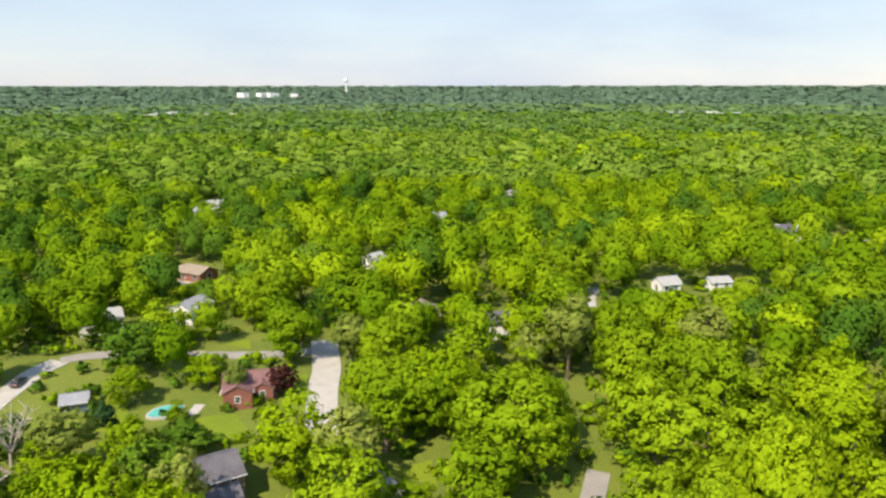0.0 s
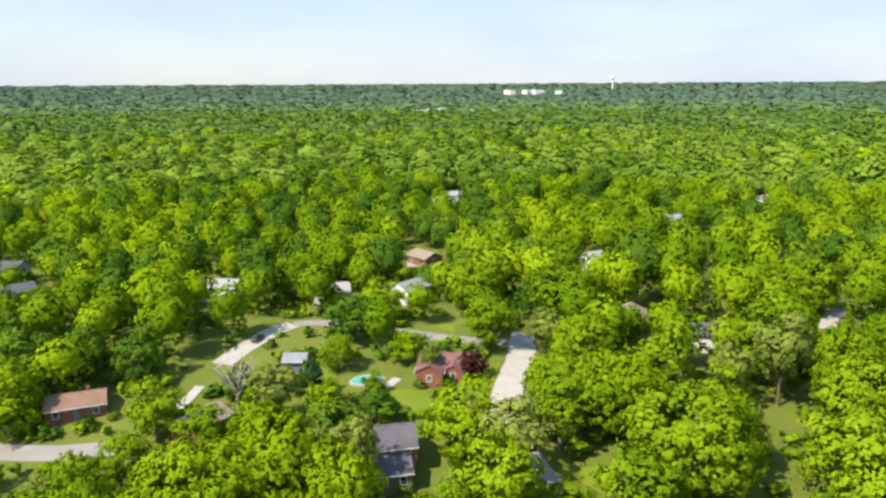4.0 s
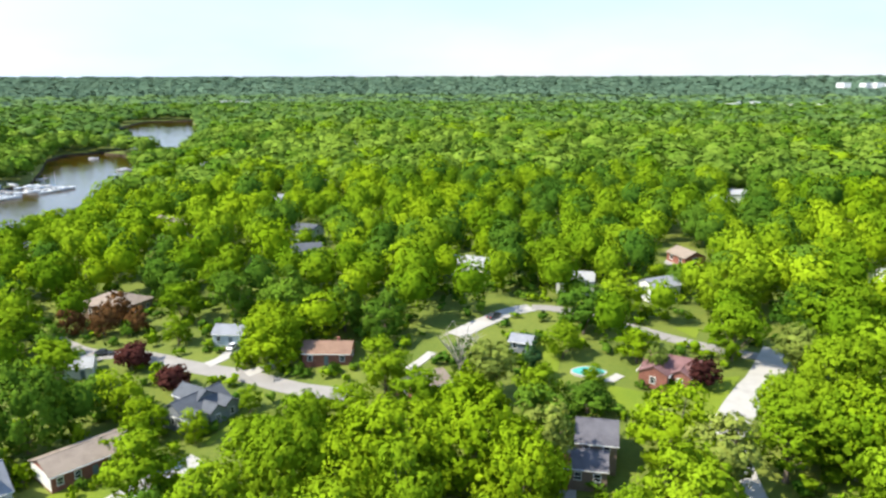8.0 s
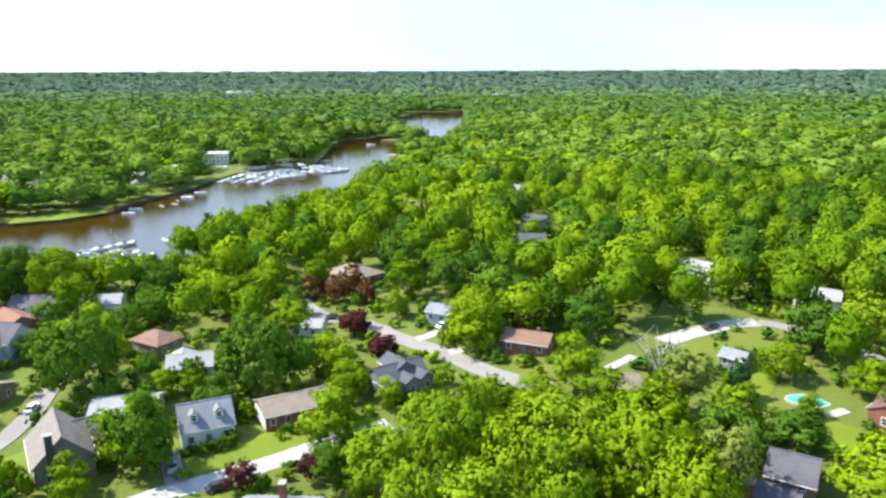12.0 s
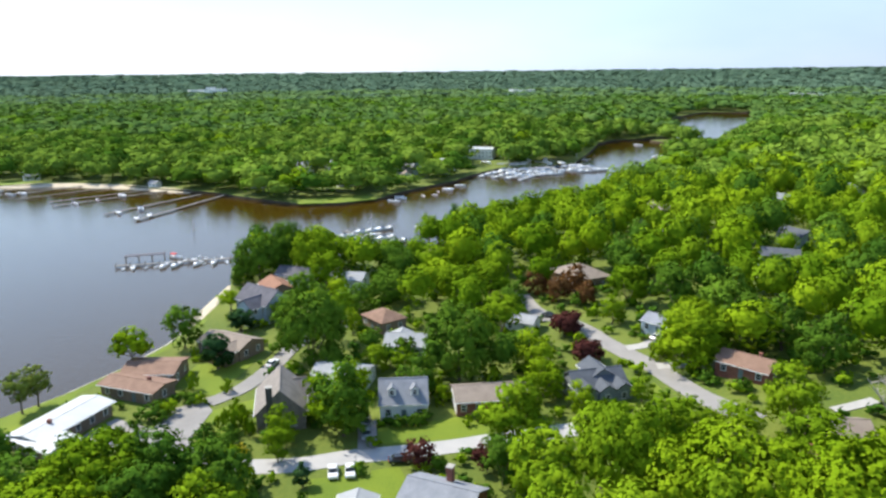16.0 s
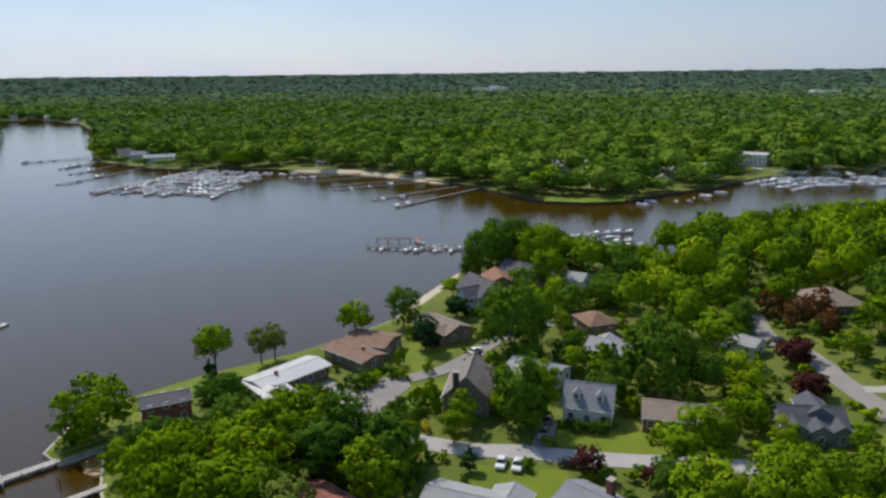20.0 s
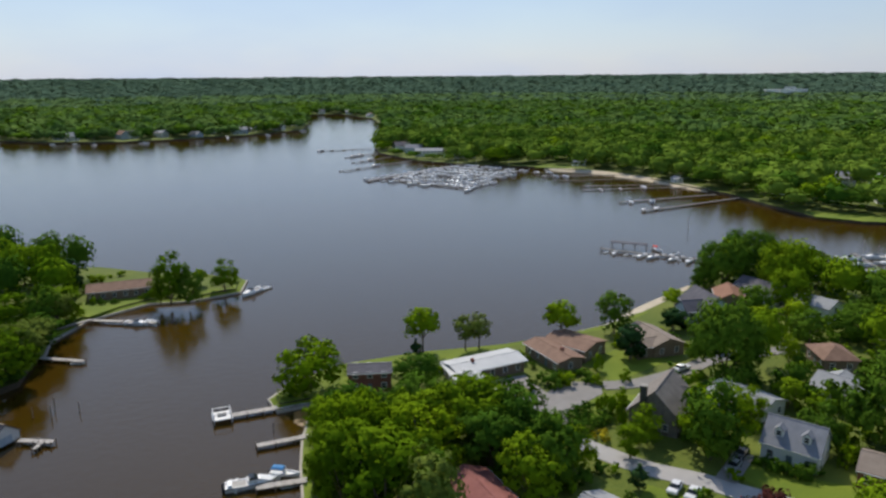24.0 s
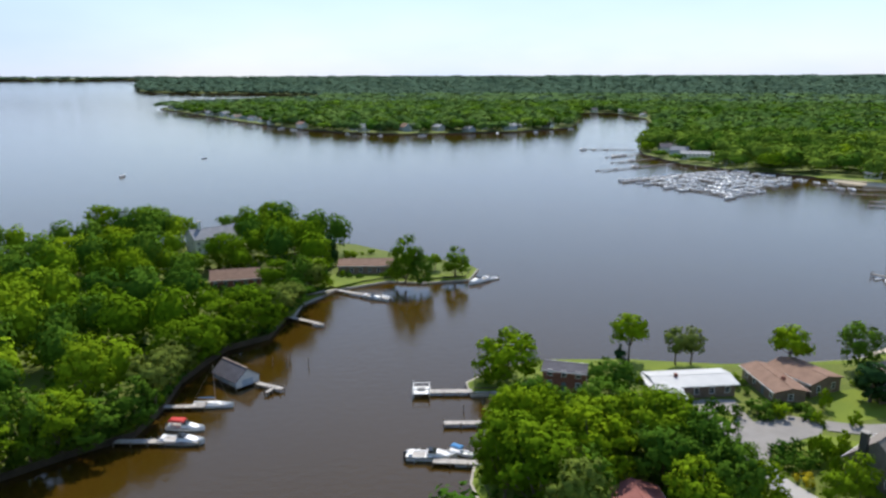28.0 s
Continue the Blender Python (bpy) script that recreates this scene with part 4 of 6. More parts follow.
def dome_mesh(seed, height, wide, low, cards, leaf, lumps=11, up=0.2, ruffle=0.6):
    """A far crown: a lumpy dome of leaf sprays over a small core."""
    r = np.random.default_rng(seed)
    half = height * (1 - low) * 0.5
    size = np.array([wide, wide, half])
    mid = np.array([0, 0, height - half])
    shrink = 0.95 if not cards else 0.66
    v = ICO0[0] * size * shrink * (1 + r.normal(size=(len(ICO0[0]), 1)) * 0.12) + mid
    f = ICO0[1][ICO0[0][ICO0[1]].mean(1)[:, 2] > -0.6]
    n = unit(ICO0[0] + np.array([0, 0, up + 0.1]))
    if cards:
        bumps = unit(r.normal(size=(lumps, 3)) * np.array([1, 1, 0.9]) + np.array([0, 0, 0.35]))
        q = unit(r.normal(size=(cards, 3)) * np.array([1, 1, 0.8]) + np.array([0, 0, 0.3]))
        to = q[:, None] - bumps[None]
        near = np.exp(-(to ** 2).sum(2) * lumps / 1.4)
        swell = 0.78 + 0.27 * near.max(1, keepdims=True)
        p = q * size * swell * r.uniform(0.94, 1.04, (cards, 1)) + mid
        lump = to[np.arange(cards), near.argmax(1)]
        soft = unit(q + lump * 0.9 + np.array([0, 0, up]))
        nrm = unit(q + lump * 0.9 + unit(r.normal(size=(cards, 3))) * ruffle)
        a = unit(np.cross(nrm, r.normal(size=(cards, 3))))
        b = np.cross(nrm, a)
        s = leaf * r.uniform(0.65, 1.3, (cards, 1))
        cv = np.stack([p - a * s, p + b * s * 0.8 - nrm * s * 0.25, p + a * s * 0.9, p - b * s * 0.8 - nrm * s * 0.25], 1).reshape(-1, 3)
        k = np.arange(cards)[:, None] * 4 + len(v)
        v = np.concatenate([v, cv])
        f = np.concatenate([f, k + [0, 2, 1], k + [0, 3, 2]])
        n = np.concatenate([n, np.repeat(soft, 4, axis=0)])
    return v, f, n, height, wide


def trunk_mesh(seed, height, wide, low, cen):
    r = random.Random(seed)
    bm = bmesh.new()
    rt = 0.022 * height
    knee = Vector((r.uniform(-.2, .2), r.uniform(-.2, .2), height * low * 0.9))
    add_tube(bm, (0, 0, -0.2), (0, 0, 0.6), rt * 1.5, rt, 7)
    add_tube(bm, (0, 0, 0.6), knee, rt, rt * 0.75, 7)
    for c in list(cen)[:6]:
        add_tube(bm, knee, Vector(c) * 0.96, rt * 0.5, rt * 0.12, 5)
    return bm


KINDS = {
    "oak": dict(height=16, wide=6.4, lobes=28, cards=3915, leaf=0.34, mat=M_LEAF, low=0.1),
    "maple": dict(height=14, wide=5.4, lobes=23, cards=2900, leaf=0.33, mat=M_LEAF_LIGHT, low=0.08),
    "ash": dict(height=17, wide=5.2, lobes=23, cards=2900, leaf=0.33, mat=M_LEAF, low=0.2),
    "beech": dict(height=13, wide=5.6, lobes=24, cards=2900, leaf=0.33, mat=M_LEAF_BLUE, low=0.05),
    "linden": dict(height=12, wide=4.6, lobes=20, cards=2465, leaf=0.3, mat=M_LEAF, low=0.08),
    "locust": dict(height=15, wide=5.6, lobes=20, cards=2175, leaf=0.32, mat=M_LEAF_OLIVE, low=0.3, shape="vase"),
    "willow": dict(height=9, wide=3.4, lobes=14, cards=1740, leaf=0.28, mat=M_LEAF_LIGHT, low=0.35),
    "dome": dict(height=10, wide=5.5, lobes=22, cards=2755, leaf=0.32, mat=M_LEAF_LIGHT, low=0.02),
    "plum": dict(height=6, wide=3.2, lobes=12, cards=1305, leaf=0.28, mat=M_LEAF_RED, low=0.12),
    "copper": dict(height=8, wide=4.0, lobes=16, cards=1600, leaf=0.3, mat=M_LEAF_COPPER, low=0.1),
    "spruce": dict(height=13, wide=3.0, lobes=14, cards=1305, leaf=0.42, mat=M_NEEDLE, low=0.06, shape="cone"),
    "shrub": dict(height=2.6, wide=1.9, lobes=8, cards=319, leaf=0.26, mat=M_LEAF_BLUE, low=0.0),
    "light_shrub": dict(height=2.2, wide=1.7, lobes=8, cards=319, leaf=0.24, mat=M_LEAF_LIGHT, low=0.0),
    "yellow_shrub": dict(height=1.6, wide=2.2, lobes=8, cards=319, leaf=0.22, mat=M_LEAF_YELLOW, low=0.0),
}
TREE_LABEL = {
    "oak": "broad leafy oak with a rounded green crown", "maple": "bright yellow-green maple in full leaf", "ash": "tall green ash with a lobed crown",
    "beech": "dark green dense shade tree", "linden": "compact mid-green linden tree", "locust": "airy olive-green tree with an open crown",
    "willow": "slender yellow-green tree on the waterside lawn", "dome": "low spreading bright green tree on the lawn", "plum": "dark red-leaved plum tree", "spruce": "dark pointed evergreen tree", "copper": "copper-brown leaved ornamental tree",
    "shrub": "rounded dark green shrub", "light_shrub": "bright green garden shrub", "yellow_shrub": "low shrub covered in yellow flowers",
}
TREE_MESHES = {}
for name, k in KINDS.items():
    for var in range(2 if "shrub" in name or name in ("plum", "willow", "spruce") else 3):
        V, F, N, cen = crown_mesh(100 + 7 * var + len(name), k["height"], k["wide"], k["lobes"], k["cards"], k["leaf"], k["low"], k.get("shape", "round"))
        crown = array_object("crown", V, F, k["mat"], True, N)
        bm = trunk_mesh(var, k["height"], k["wide"], max(k["low"], 0.12), cen)
        tr = bpy.data.meshes.new("trunk")
        bm.to_mesh(tr)
        bm.free()
        tr.materials.append(M_BARK)
        TREE_MESHES[name, var] = (tr, crown)
BIG = {}
for name in ("oak", "ash", "maple", "beech"):   # wide old trees carry more boughs, not larger leaves
    k = KINDS[name]
    V, F, N, cen = crown_mesh(900 + len(name), 17, 9.4, 62, 7600, 0.36, k["low"])
    bm = trunk_mesh(9, 17, 9.4, max(k["low"], 0.12), cen)
    tr = bpy.data.meshes.new("trunk")
    bm.to_mesh(tr)
    bm.free()
    tr.materials.append(M_BARK)
    BIG[name] = (tr, array_object("crown", V, F, k["mat"], True, N))


def tree(kind, x, y, height, wide, turn=None, group="neighbourhood trees"):
    var = random.randrange(sum(1 for q in TREE_MESHES if q[0] == kind))
    k = KINDS[kind]
    tr, crown = TREE_MESHES[kind, var]
    wide0, tall0 = k["wide"], k["height"]
    if kind in BIG and wide > 7.4:
        (tr, crown), wide0, tall0 = BIG[kind], 9.4, 17
    shrub = "shrub" in kind
    root = new("shrub" if shrub else "tree")
    s = wide / wide0
    root.matrix_world = pose(x, y, land(x, y) - 0.02, 0, 0, random.uniform(0, 360) if turn is None else turn) @ Matrix.Diagonal((s, s, height / tall0, 1))
    for n, me in (("trunk", tr), ("crown", crown)):
        o = new(n, me)
        o.parent = root
    tagged(root, TREE_LABEL[kind], "shrub" if shrub else "tree", group="garden shrubs" if shrub else group)
    return root


# trees that stand out: kind, x, y, height, crown radius
STANDOUT = []
# most oaks of the next three groups get dark beech leaves, painting backlit shade
# behind the sea wall
STANDOUT += [
    ('beech', -84, -50, 12, 6.5), ('beech', -76, -62, 10, 5), ('beech', -96, -48, 8.5, 4.6), ('beech', -80, -31, 12, 6), ('beech', -92, -33, 11, 5.5), ('beech', -62, -44, 11, 5.5),
    ('oak', -76, -45, 13, 6.5), ('maple', -90, -20, 9, 4), ('beech', -64, -33, 12, 5.5), ('spruce', -97.5, -36, 8, 2.6), ('linden', -93, -26, 8, 3.4),
    ('beech', -126, 12, 9, 4.2), ('linden', -127, -2, 8, 3.8), ('beech', -141, -8, 7, 3.5), ('maple', -103.5, 36, 10, 4.5), ('linden', -112, 33, 9, 4),
]
# shore
STANDOUT += [
    ('beech', -146.7, -12.9, 19.2, 9.1),
    ('beech', -109.2, -2.8, 15.2, 5.7),
    ('beech', -133.3, 21.7, 18.2, 8.7),
    ('willow', -145.4, -55.1, 11.8, 4.9),
    ('beech', -159.5, -47.1, 11.3, 5),
    ('spruce', -144.8, -35.3, 12.4, 4.2),
    ('willow', -115.5, -77.6, 12.1, 4.9),
    ('locust', -124.1, -70.7, 9.1, 3.9),
    ('locust', -127.4, -68.9, 9.1, 4.1),
    ('dome', -83.5, -83.0, 11.5, 8.2),
    ('spruce', -170.9, -35.1, 9, 4.2),
    ('willow', -186.8, -41.4, 7, 4.2),
    ('spruce', -111.4, -76.2, 6, 1.8),
    ('beech', -97.5, -63.5, 9, 5.2),
    ('maple', -66.8, -51.5, 14, 7.9),
    ('maple', -71.5, -39.4, 14, 7.3),
    ('oak', -87.3, -40.1, 13, 8.2),
    ('beech', -86, -28.1, 13, 5.7),
    ('beech', -83, -19.9, 13, 5.4),
    ('beech', -80.1, -57.9, 8.5, 4.6),
]
# headland
STANDOUT += [
    ('beech', -219.6, -38.8, 16.4, 9.1),
    ('beech', -226.8, -29.8, 19.2, 8.1),
    ('oak', -219.5, -20.7, 17.9, 8.2),
    ('ash', -227, -14, 13, 6.2),
    ('beech', -216.7, -43.8, 9, 4.3),
    ('beech', -211.2, 9.3, 13, 7.5),
    ('beech', -193.9, 5.2, 10, 7.8),
    ('beech', -181.1, -3.5, 10, 5.3),
    ('maple', -167, -4.4, 7, 2.5),
]
# street
STANDOUT += [
    ('spruce', -91.8, -8.5, 4.9, 1.9),
    ('plum', -96.1, 11.6, 5.5, 3.2),
    ('maple', -132.4, 38.8, 11, 5.4),
    ('ash', -155, 34.4, 13, 6.1),
    ('oak', -187.2, 26.4, 13, 7.6),
    ('ash', -188.6, 35.7, 13, 6.8),
    ('linden', -140, 2.3, 7, 3.6),
    ('linden', -138.7, 8.7, 6, 2.9),
    ('maple', -120.6, 38.7, 9, 4.6),
    ('plum', -153.4, 50.6, 6, 4.1),
    ('plum', -137.1, 52.5, 5, 3.7),
    ('plum', -167.5, 55.6, 8, 5.7),
    ('linden', -203.9, 57.8, 11, 4.4),
    ('linden', -149.4, 61.7, 9, 4.9),
    ('light_shrub', -130.4, 67.9, 4, 2.8),
    ('light_shrub', -127.1, 28.9, 5, 1.9),
    ('oak', -129.9, 75.4, 13, 8.3),
    ('oak', -146.6, 62.2, 11, 5.2),
    ('maple', -125.3, 71.6, 11, 6.4),
    ('oak', -98.8, 28.8, 13, 6.5),
]
# street
STANDOUT += [
    ('plum', -94.1, 23.5, 5, 2.9),
    ('maple', -114.4, -4.1, 12, 7.4),
]
# point
STANDOUT += [
    ('linden', -98.2, -166.4, 16.4, 5.4),
    ('beech', -101.8, -162.1, 12.3, 4.6),
    ('linden', -96.3, -169.1, 8.9, 3.5),
    ('linden', -117, -165.7, 10.6, 5.1),
    ('spruce', -84.6, -203.8, 16.1, 4.3),
    ('willow', -115.1, -176.8, 6, 2.9),
    ('willow', -94.1, -205.9, 4, 2.8),
    ('oak', -79.9, -257.8, 16, 8.3),
    ('oak', -78.3, -225.1, 14, 9.5),
    ('oak', -14.4, -287.9, 16, 7.2),
    ('oak', -32.5, -274.7, 16, 8.2),
    ('maple', -1.4, -238.9, 13, 11.4),
    ('beech', 12.9, -240.1, 12, 9.1),
    ('maple', -15.9, -198.5, 15, 8.3),
    ('oak', -68.7, -177, 10, 6.4),
    ('oak', -57.9, -179.1, 10, 6.4),
    ('oak', -50.1, -216.3, 13, 8.6),
    ('maple', -16.7, -243, 14, 9.2),
    ('oak', -39.5, -142.5, 13, 9.8),
    ('oak', -20.5, -125.8, 13, 8.6),
]
# north
STANDOUT += [
    ('linden', -79.5, 143.2, 12, 7.1),
    ('oak', -46.5, 134.5, 13, 6.8),
    ('plum', -45.7, 118.5, 6, 3.9),
    ('spruce', -74.5, 101.4, 9, 2.4),
    ('beech', -58.4, 96.8, 6, 5.6),
    ('locust', -54, 114.5, 8, 3.1),
    ('maple', -37.9, 89.7, 15, 7.4),
    ('locust', -76.3, 89.8, 12, 6.3),
    ('oak', -75.5, 113.5, 8, 4.4),
    ('maple', -61.5, 121, 8, 4.6),
    ('locust', -32.1, 132.4, 12, 6),
    ('oak', -34.5, 161.9, 14, 11),
    ('ash', -24, 107.9, 13, 7.5),
    ('oak', -13.9, 104.3, 15, 8.2),
    ('beech', -57.1, 80.6, 12, 6),
    ('maple', -61.9, 66.9, 17, 10.4),
    ('maple', -67.4, 55.7, 18, 10.2),
    ('maple', -68.7, 47.6, 16, 8.1),
    ('maple', -49.2, 64.2, 16, 7.6),
    ('maple', -130, 73.8, 14, 7.5),
]
# north
STANDOUT += [
    ('light_shrub', -132.7, 68.3, 4, 3),
    ('plum', -135.4, 51.7, 6, 4),
    ('plum', -155.9, 51.9, 6, 4.4),
]
STANDOUT += [('copper', -181, 55, 8, 4.2), ('copper', -186, 61, 9, 4.6), ('copper', -176, 62, 7, 3.6), ('copper', -190, 50, 8, 4)]
STANDOUT += [('maple', -112, 44.5, 7, 3.0), ('linden', -113.5, 57.5, 6, 2.6), ('linden', -62.8, 106.2, 5, 2.3), ('beech', -159, 81, 14, 6.4), ('beech', -137, 86, 14, 6.6), ('oak', -170, 72, 12, 5.8), ('beech', -184, 78, 13, 6.2), ('beech', -128, 94, 13, 6.0),
             ('linden', -158.5, 64.5, 8, 3.8), ('beech', -148, 90, 14, 6.4), ('oak', -173, 86, 14, 6.6), ('beech', -115, 96, 13, 5.8), ('beech', -178, 41, 9, 4.4), ('beech', -200, 80, 13, 6.2)]
# fore
STANDOUT += [
    ('oak', -23.5, 127.6, 14, 7.5),
    ('maple', -12.3, 106.4, 16, 8.7),
    ('oak', -0.8, 90.5, 18, 11.3),
    ('linden', 22.9, 97.1, 15, 7.5),
    ('ash', 39.1, 112.1, 15, 9.6),
    ('oak', 38.6, 81.8, 17, 10.1),
    ('locust', -27, 85.2, 15, 6.7),
    ('maple', -45.6, 135.9, 12, 6),
    ('locust', -32.8, 132, 11, 5.2),
    ('oak', -6.7, 76.5, 15, 6.7),
    ('oak', -101.7, 184.3, 15, 11.2),
    ('beech', -79.2, 127.4, 12, 6.8),
    ('oak', -59.7, 162.2, 14, 8.5),
    ('beech', -40.8, 160.8, 12, 7.6),
    ('oak', -111.8, 157.2, 14, 9.1),
    ('oak', 25.2, 190.6, 15, 10.4),
    ('oak', 27.5, 114.6, 15, 8.3),
    ('maple', 59.6, 99.9, 16, 10.1),
]

STANDOUT = [q for q in STANDOUT if min(line_distance([q[1]], [q[2]], line)[0] - width / 2 for line, width, _, seen_road in ROADS if seen_road) > q[4] * 0.3]
STANDOUT += [('oak', -206, -15, 13, 6.2), ('beech', -195, -21, 10, 4.6), ('beech', -176, -24, 8, 4)]
STANDOUT += [('maple', -68.5, -59, 9, 4.6), ('maple', -61, -50.5, 10, 5.0), ('oak', -72.5, -66.5, 7, 3.6)]
STANDOUT += [('linden', -107, -14, 8, 3.2), ('oak', -100, -14, 7, 3.0), ('oak', -96, 79, 12, 5.6), ('ash', -82, 75, 11, 5.4), ('maple', -78, 86, 9, 4.2)]
STANDOUT = [q for q in STANDOUT if math.hypot(q[1] + 87, q[2] - 92) > 7]
# what must stay in sight from the air, with its reach
SIGHTS = [(s["at"][0], s["at"][1], 0.375 * math.hypot(s["size"][0], s["size"][1])) for s in HOUSES if not s.get("simple") and not s.get("hidden")]
SIGHTS += [(-87, 92, 2.0), (-67, 110.7, 2.5), (-91, -72, 5.0)]
for line, width, _, open_view in ROADS:
    if not open_view:
        continue
    for (ax, ay), (bx, by) in zip(line, line[1:]):
        n = max(1, int(math.hypot(bx - ax, by - ay) / 7))
        SIGHTS += [(ax + (bx - ax) * k / n, ay + (by - ay) * k / n, 2.0) for k in range(n)]
for poly in LAWNS:
    q = np.array(poly, float)
    SIGHTS.append((*q.mean(0), 3.0))


def headroom(x, y, r):
    """How tall a tree may be here without hiding what lies behind it."""
    room = np.full(len(x), 99.0)
    for sx, sy, sr in SIGHTS:
        far = math.hypot(sx - EYE[0], sy - EYE[1])
        ux, uy = (EYE[0] - sx) / far, (EYE[1] - sy) / far
        along = (x - sx) * ux + (y - sy) * uy
        aside = np.abs(-(x - sx) * uy + (y - sy) * ux)
        front = (along > -sr) & (along < 60) & (aside < sr + r * 0.7)
        room = np.where(front, np.minimum(room, np.maximum(along - sr, 0) * (70.0 - land(sx, sy)) / far + 0.5), room)
    for px, py, turn, long, *_ in PEEK:   # these show only as glimpses
        far = math.hypot(px - EYE[0], py - EYE[1])
        ux, uy = (EYE[0] - px) / far, (EYE[1] - py) / far
        along, aside = (x - px) * ux + (y - py) * uy, np.abs(-(x - px) * uy + (y - py) * ux)
        front = (along > 0) & (along < 50) & (aside < long * 0.16 + r * 0.5)
        room = np.where(front, np.minimum(room, along * 58.0 / far + 4.5), room)
    return room


# water and yards that stay in sight over the far woods: place, height, half width, reach of the open view
OPEN_FAR = [(-735 - 55 * k, 340 + 30 * k, 0.0, 14 + 2 * k, 330) for k in range(7)]
OPEN_FAR += [(-505, 80, 2, 16, 90), (-516, 110, 2, 16, 90), (-530, 74, 2, 14, 90), (-548, 73, 4, 13, 60), (-540, 132, 1, 10, 80), (-552, 218, 1, 9, 120), (-580, 205, 0, 9, 110), (-640, 236, 0, 12, 150), (-680, 248, 0, 12, 150),
             (-290, -4, 1, 12, 70), (-300, 2, 1, 10, 70), (-282, 6, 1, 8, 70), (-470, 12, 3, 9, 60), (-482, -56, 3, 7, 60), (-470, -372, 5, 12, 40), (-476, -404, 5, 5, 40), (-486, -428, 5, 5, 40)]
OPEN_FAR += [(px, py, land(px, py) + 2.5, long * 0.3, 70) for px, py, turn, long, *_ in PEEK if math.hypot(px, py) > 300]


def open_room(x, y):
    """How tall a tree may be here without hiding the open water beyond it."""
    room, ground = np.full(len(x), 99.0), elev(x, y)
    for sx, sy, sz, half, reach in OPEN_FAR:
        d = math.hypot(EYE[0] - sx, EYE[1] - sy)
        ux, uy = (EYE[0] - sx) / d, (EYE[1] - sy) / d
        along, aside = (x - sx) * ux + (y - sy) * uy, np.abs(-(x - sx) * uy + (y - sy) * ux)
        front = (along > 3) & (along < reach) & (aside < half)
        room = np.where(front, np.minimum(room, sz + (70.0 - sz) * along / d - ground), room)
    return room


def free_ground(x, y, r):
    ok = ~inside(x, y, BAY) & (line_distance(x, y, BAY, True) > r * 0.2)
    for line, width, *_ in ROADS:
        ok &= line_distance(x, y, line) > width / 2 + r * 0.4
    for poly in LAWNS:
        ok &= ~inside(x, y, poly)
    ok &= ~inside(x, y, LOT)
    for s in HOUSES:
        dx, dy, a = x - s["at"][0], y - s["at"][1], radians(s["at"][2])
        lx, ly = dx * math.cos(a) + dy * math.sin(a), -dx * math.sin(a) + dy * math.cos(a)
        reach = 4.0 if s.get("wings") else 0.0
        ok &= (np.abs(lx) > s["size"][0] / 2 + r * 0.55) | (np.abs(ly) > s["size"][1] / 2 + r * 0.55 + reach)
    return ok


def in_view(x, y, margin=0.0):
    """The wide sector that the flight looks over."""
    a = np.degrees(np.arctan2(x - EYE[0], y - EYE[1]))
    return ((a < 40 + margin) & (a > -180)) | (a > 168 - margin)


# trees that lean over the banks
bank = random.Random(17)
for line, gap, kinds in ((SHORE_POINT[0:11], 4.8, ("beech", "beech", "oak", "locust")), (SHORE_POINT[18:21], 14, ("oak", "beech")), (SHORE_NEAR[15:26], 9.5, ("oak", "ash", "beech", "oak"))):
    for (ax, ay), (bx, by) in zip(line, line[1:]):
        n = max(1, round(math.hypot(bx - ax, by - ay) / gap))
        for k in range(n):
            t = (k + bank.uniform(0.25, 0.75)) / n
            inland = bank.uniform(0.1, 1.1) / math.hypot(bx - ax, by - ay)
            x, y = ax + (bx - ax) * t + (by - ay) * inland * -1, ay + (by - ay) * t + (bx - ax) * inland
            if inside([x], [y], BAY)[0]:
                x, y = ax + (bx - ax) * t + (by - ay) * inland, ay + (by - ay) * t - (bx - ax) * inland
            if open_room(np.array([x]), np.array([y]))[0] < 11:
                continue
            if min(math.hypot(x - q[0], y - q[1]) - q[2] for q in SIGHTS[:len(HOUSES)]) > 1 and min(math.hypot(x - q[1], y - q[2]) for q in STANDOUT) > 5:
                STANDOUT.append((bank.choice(kinds), x, y, bank.uniform(8, 14), bank.uniform(4.8, 7.0)))

for kind, x, y, h, wd in STANDOUT:
    tree(kind, x, y, h, wd)

# gardens by the water, where no wood grows
TENDED = [(-78, -92), (-100, -94), (-150, -62), (-170, -55), (-215, -50), (-205, -36), (-150, -20), (-128, -15), (-128, 2), (-104, 4), (-96, -25), (-104, -45), (-98, -60), (-80, -72)]
# open ground round the house on the point
OPEN_POINT = [(-72, -170), (-134, -158), (-138, -200), (-118, -240), (-96, -236), (-96, -204), (-80, -192)]

# the wood: a loose lattice, thinned by what stands and lies there
step = 11.8
gx, gy = np.meshgrid(np.arange(-420, 330, step), np.arange(-420, 430, step))
gx = (gx + rng.uniform(-0.36, 0.36, gx.shape) * step).ravel()
gy = (gy + rng.uniform(-0.36, 0.36, gy.shape) * step).ravel()
gr = rng.uniform(4.6, 7.6, len(gx))
far = np.hypot(gx - EYE[0], gy - EYE[1])
ok = (far < 370) & (in_view(gx, gy) | (far < 165)) & free_ground(gx, gy, gr) & ~inside(gx, gy, TENDED) & ~inside(gx, gy, OPEN_POINT)
gx, gy, gr, far = gx[ok], gy[ok], gr[ok], far[ok]
for kind, x, y, h, wd in STANDOUT:
    ok = np.hypot(gx - x, gy - y) > (wd + gr) * 0.6
    gx, gy, gr, far = gx[ok], gy[ok], gr[ok], far[ok]
gh = gr * rng.uniform(1.5, 2.5, len(gx)) + 3.5
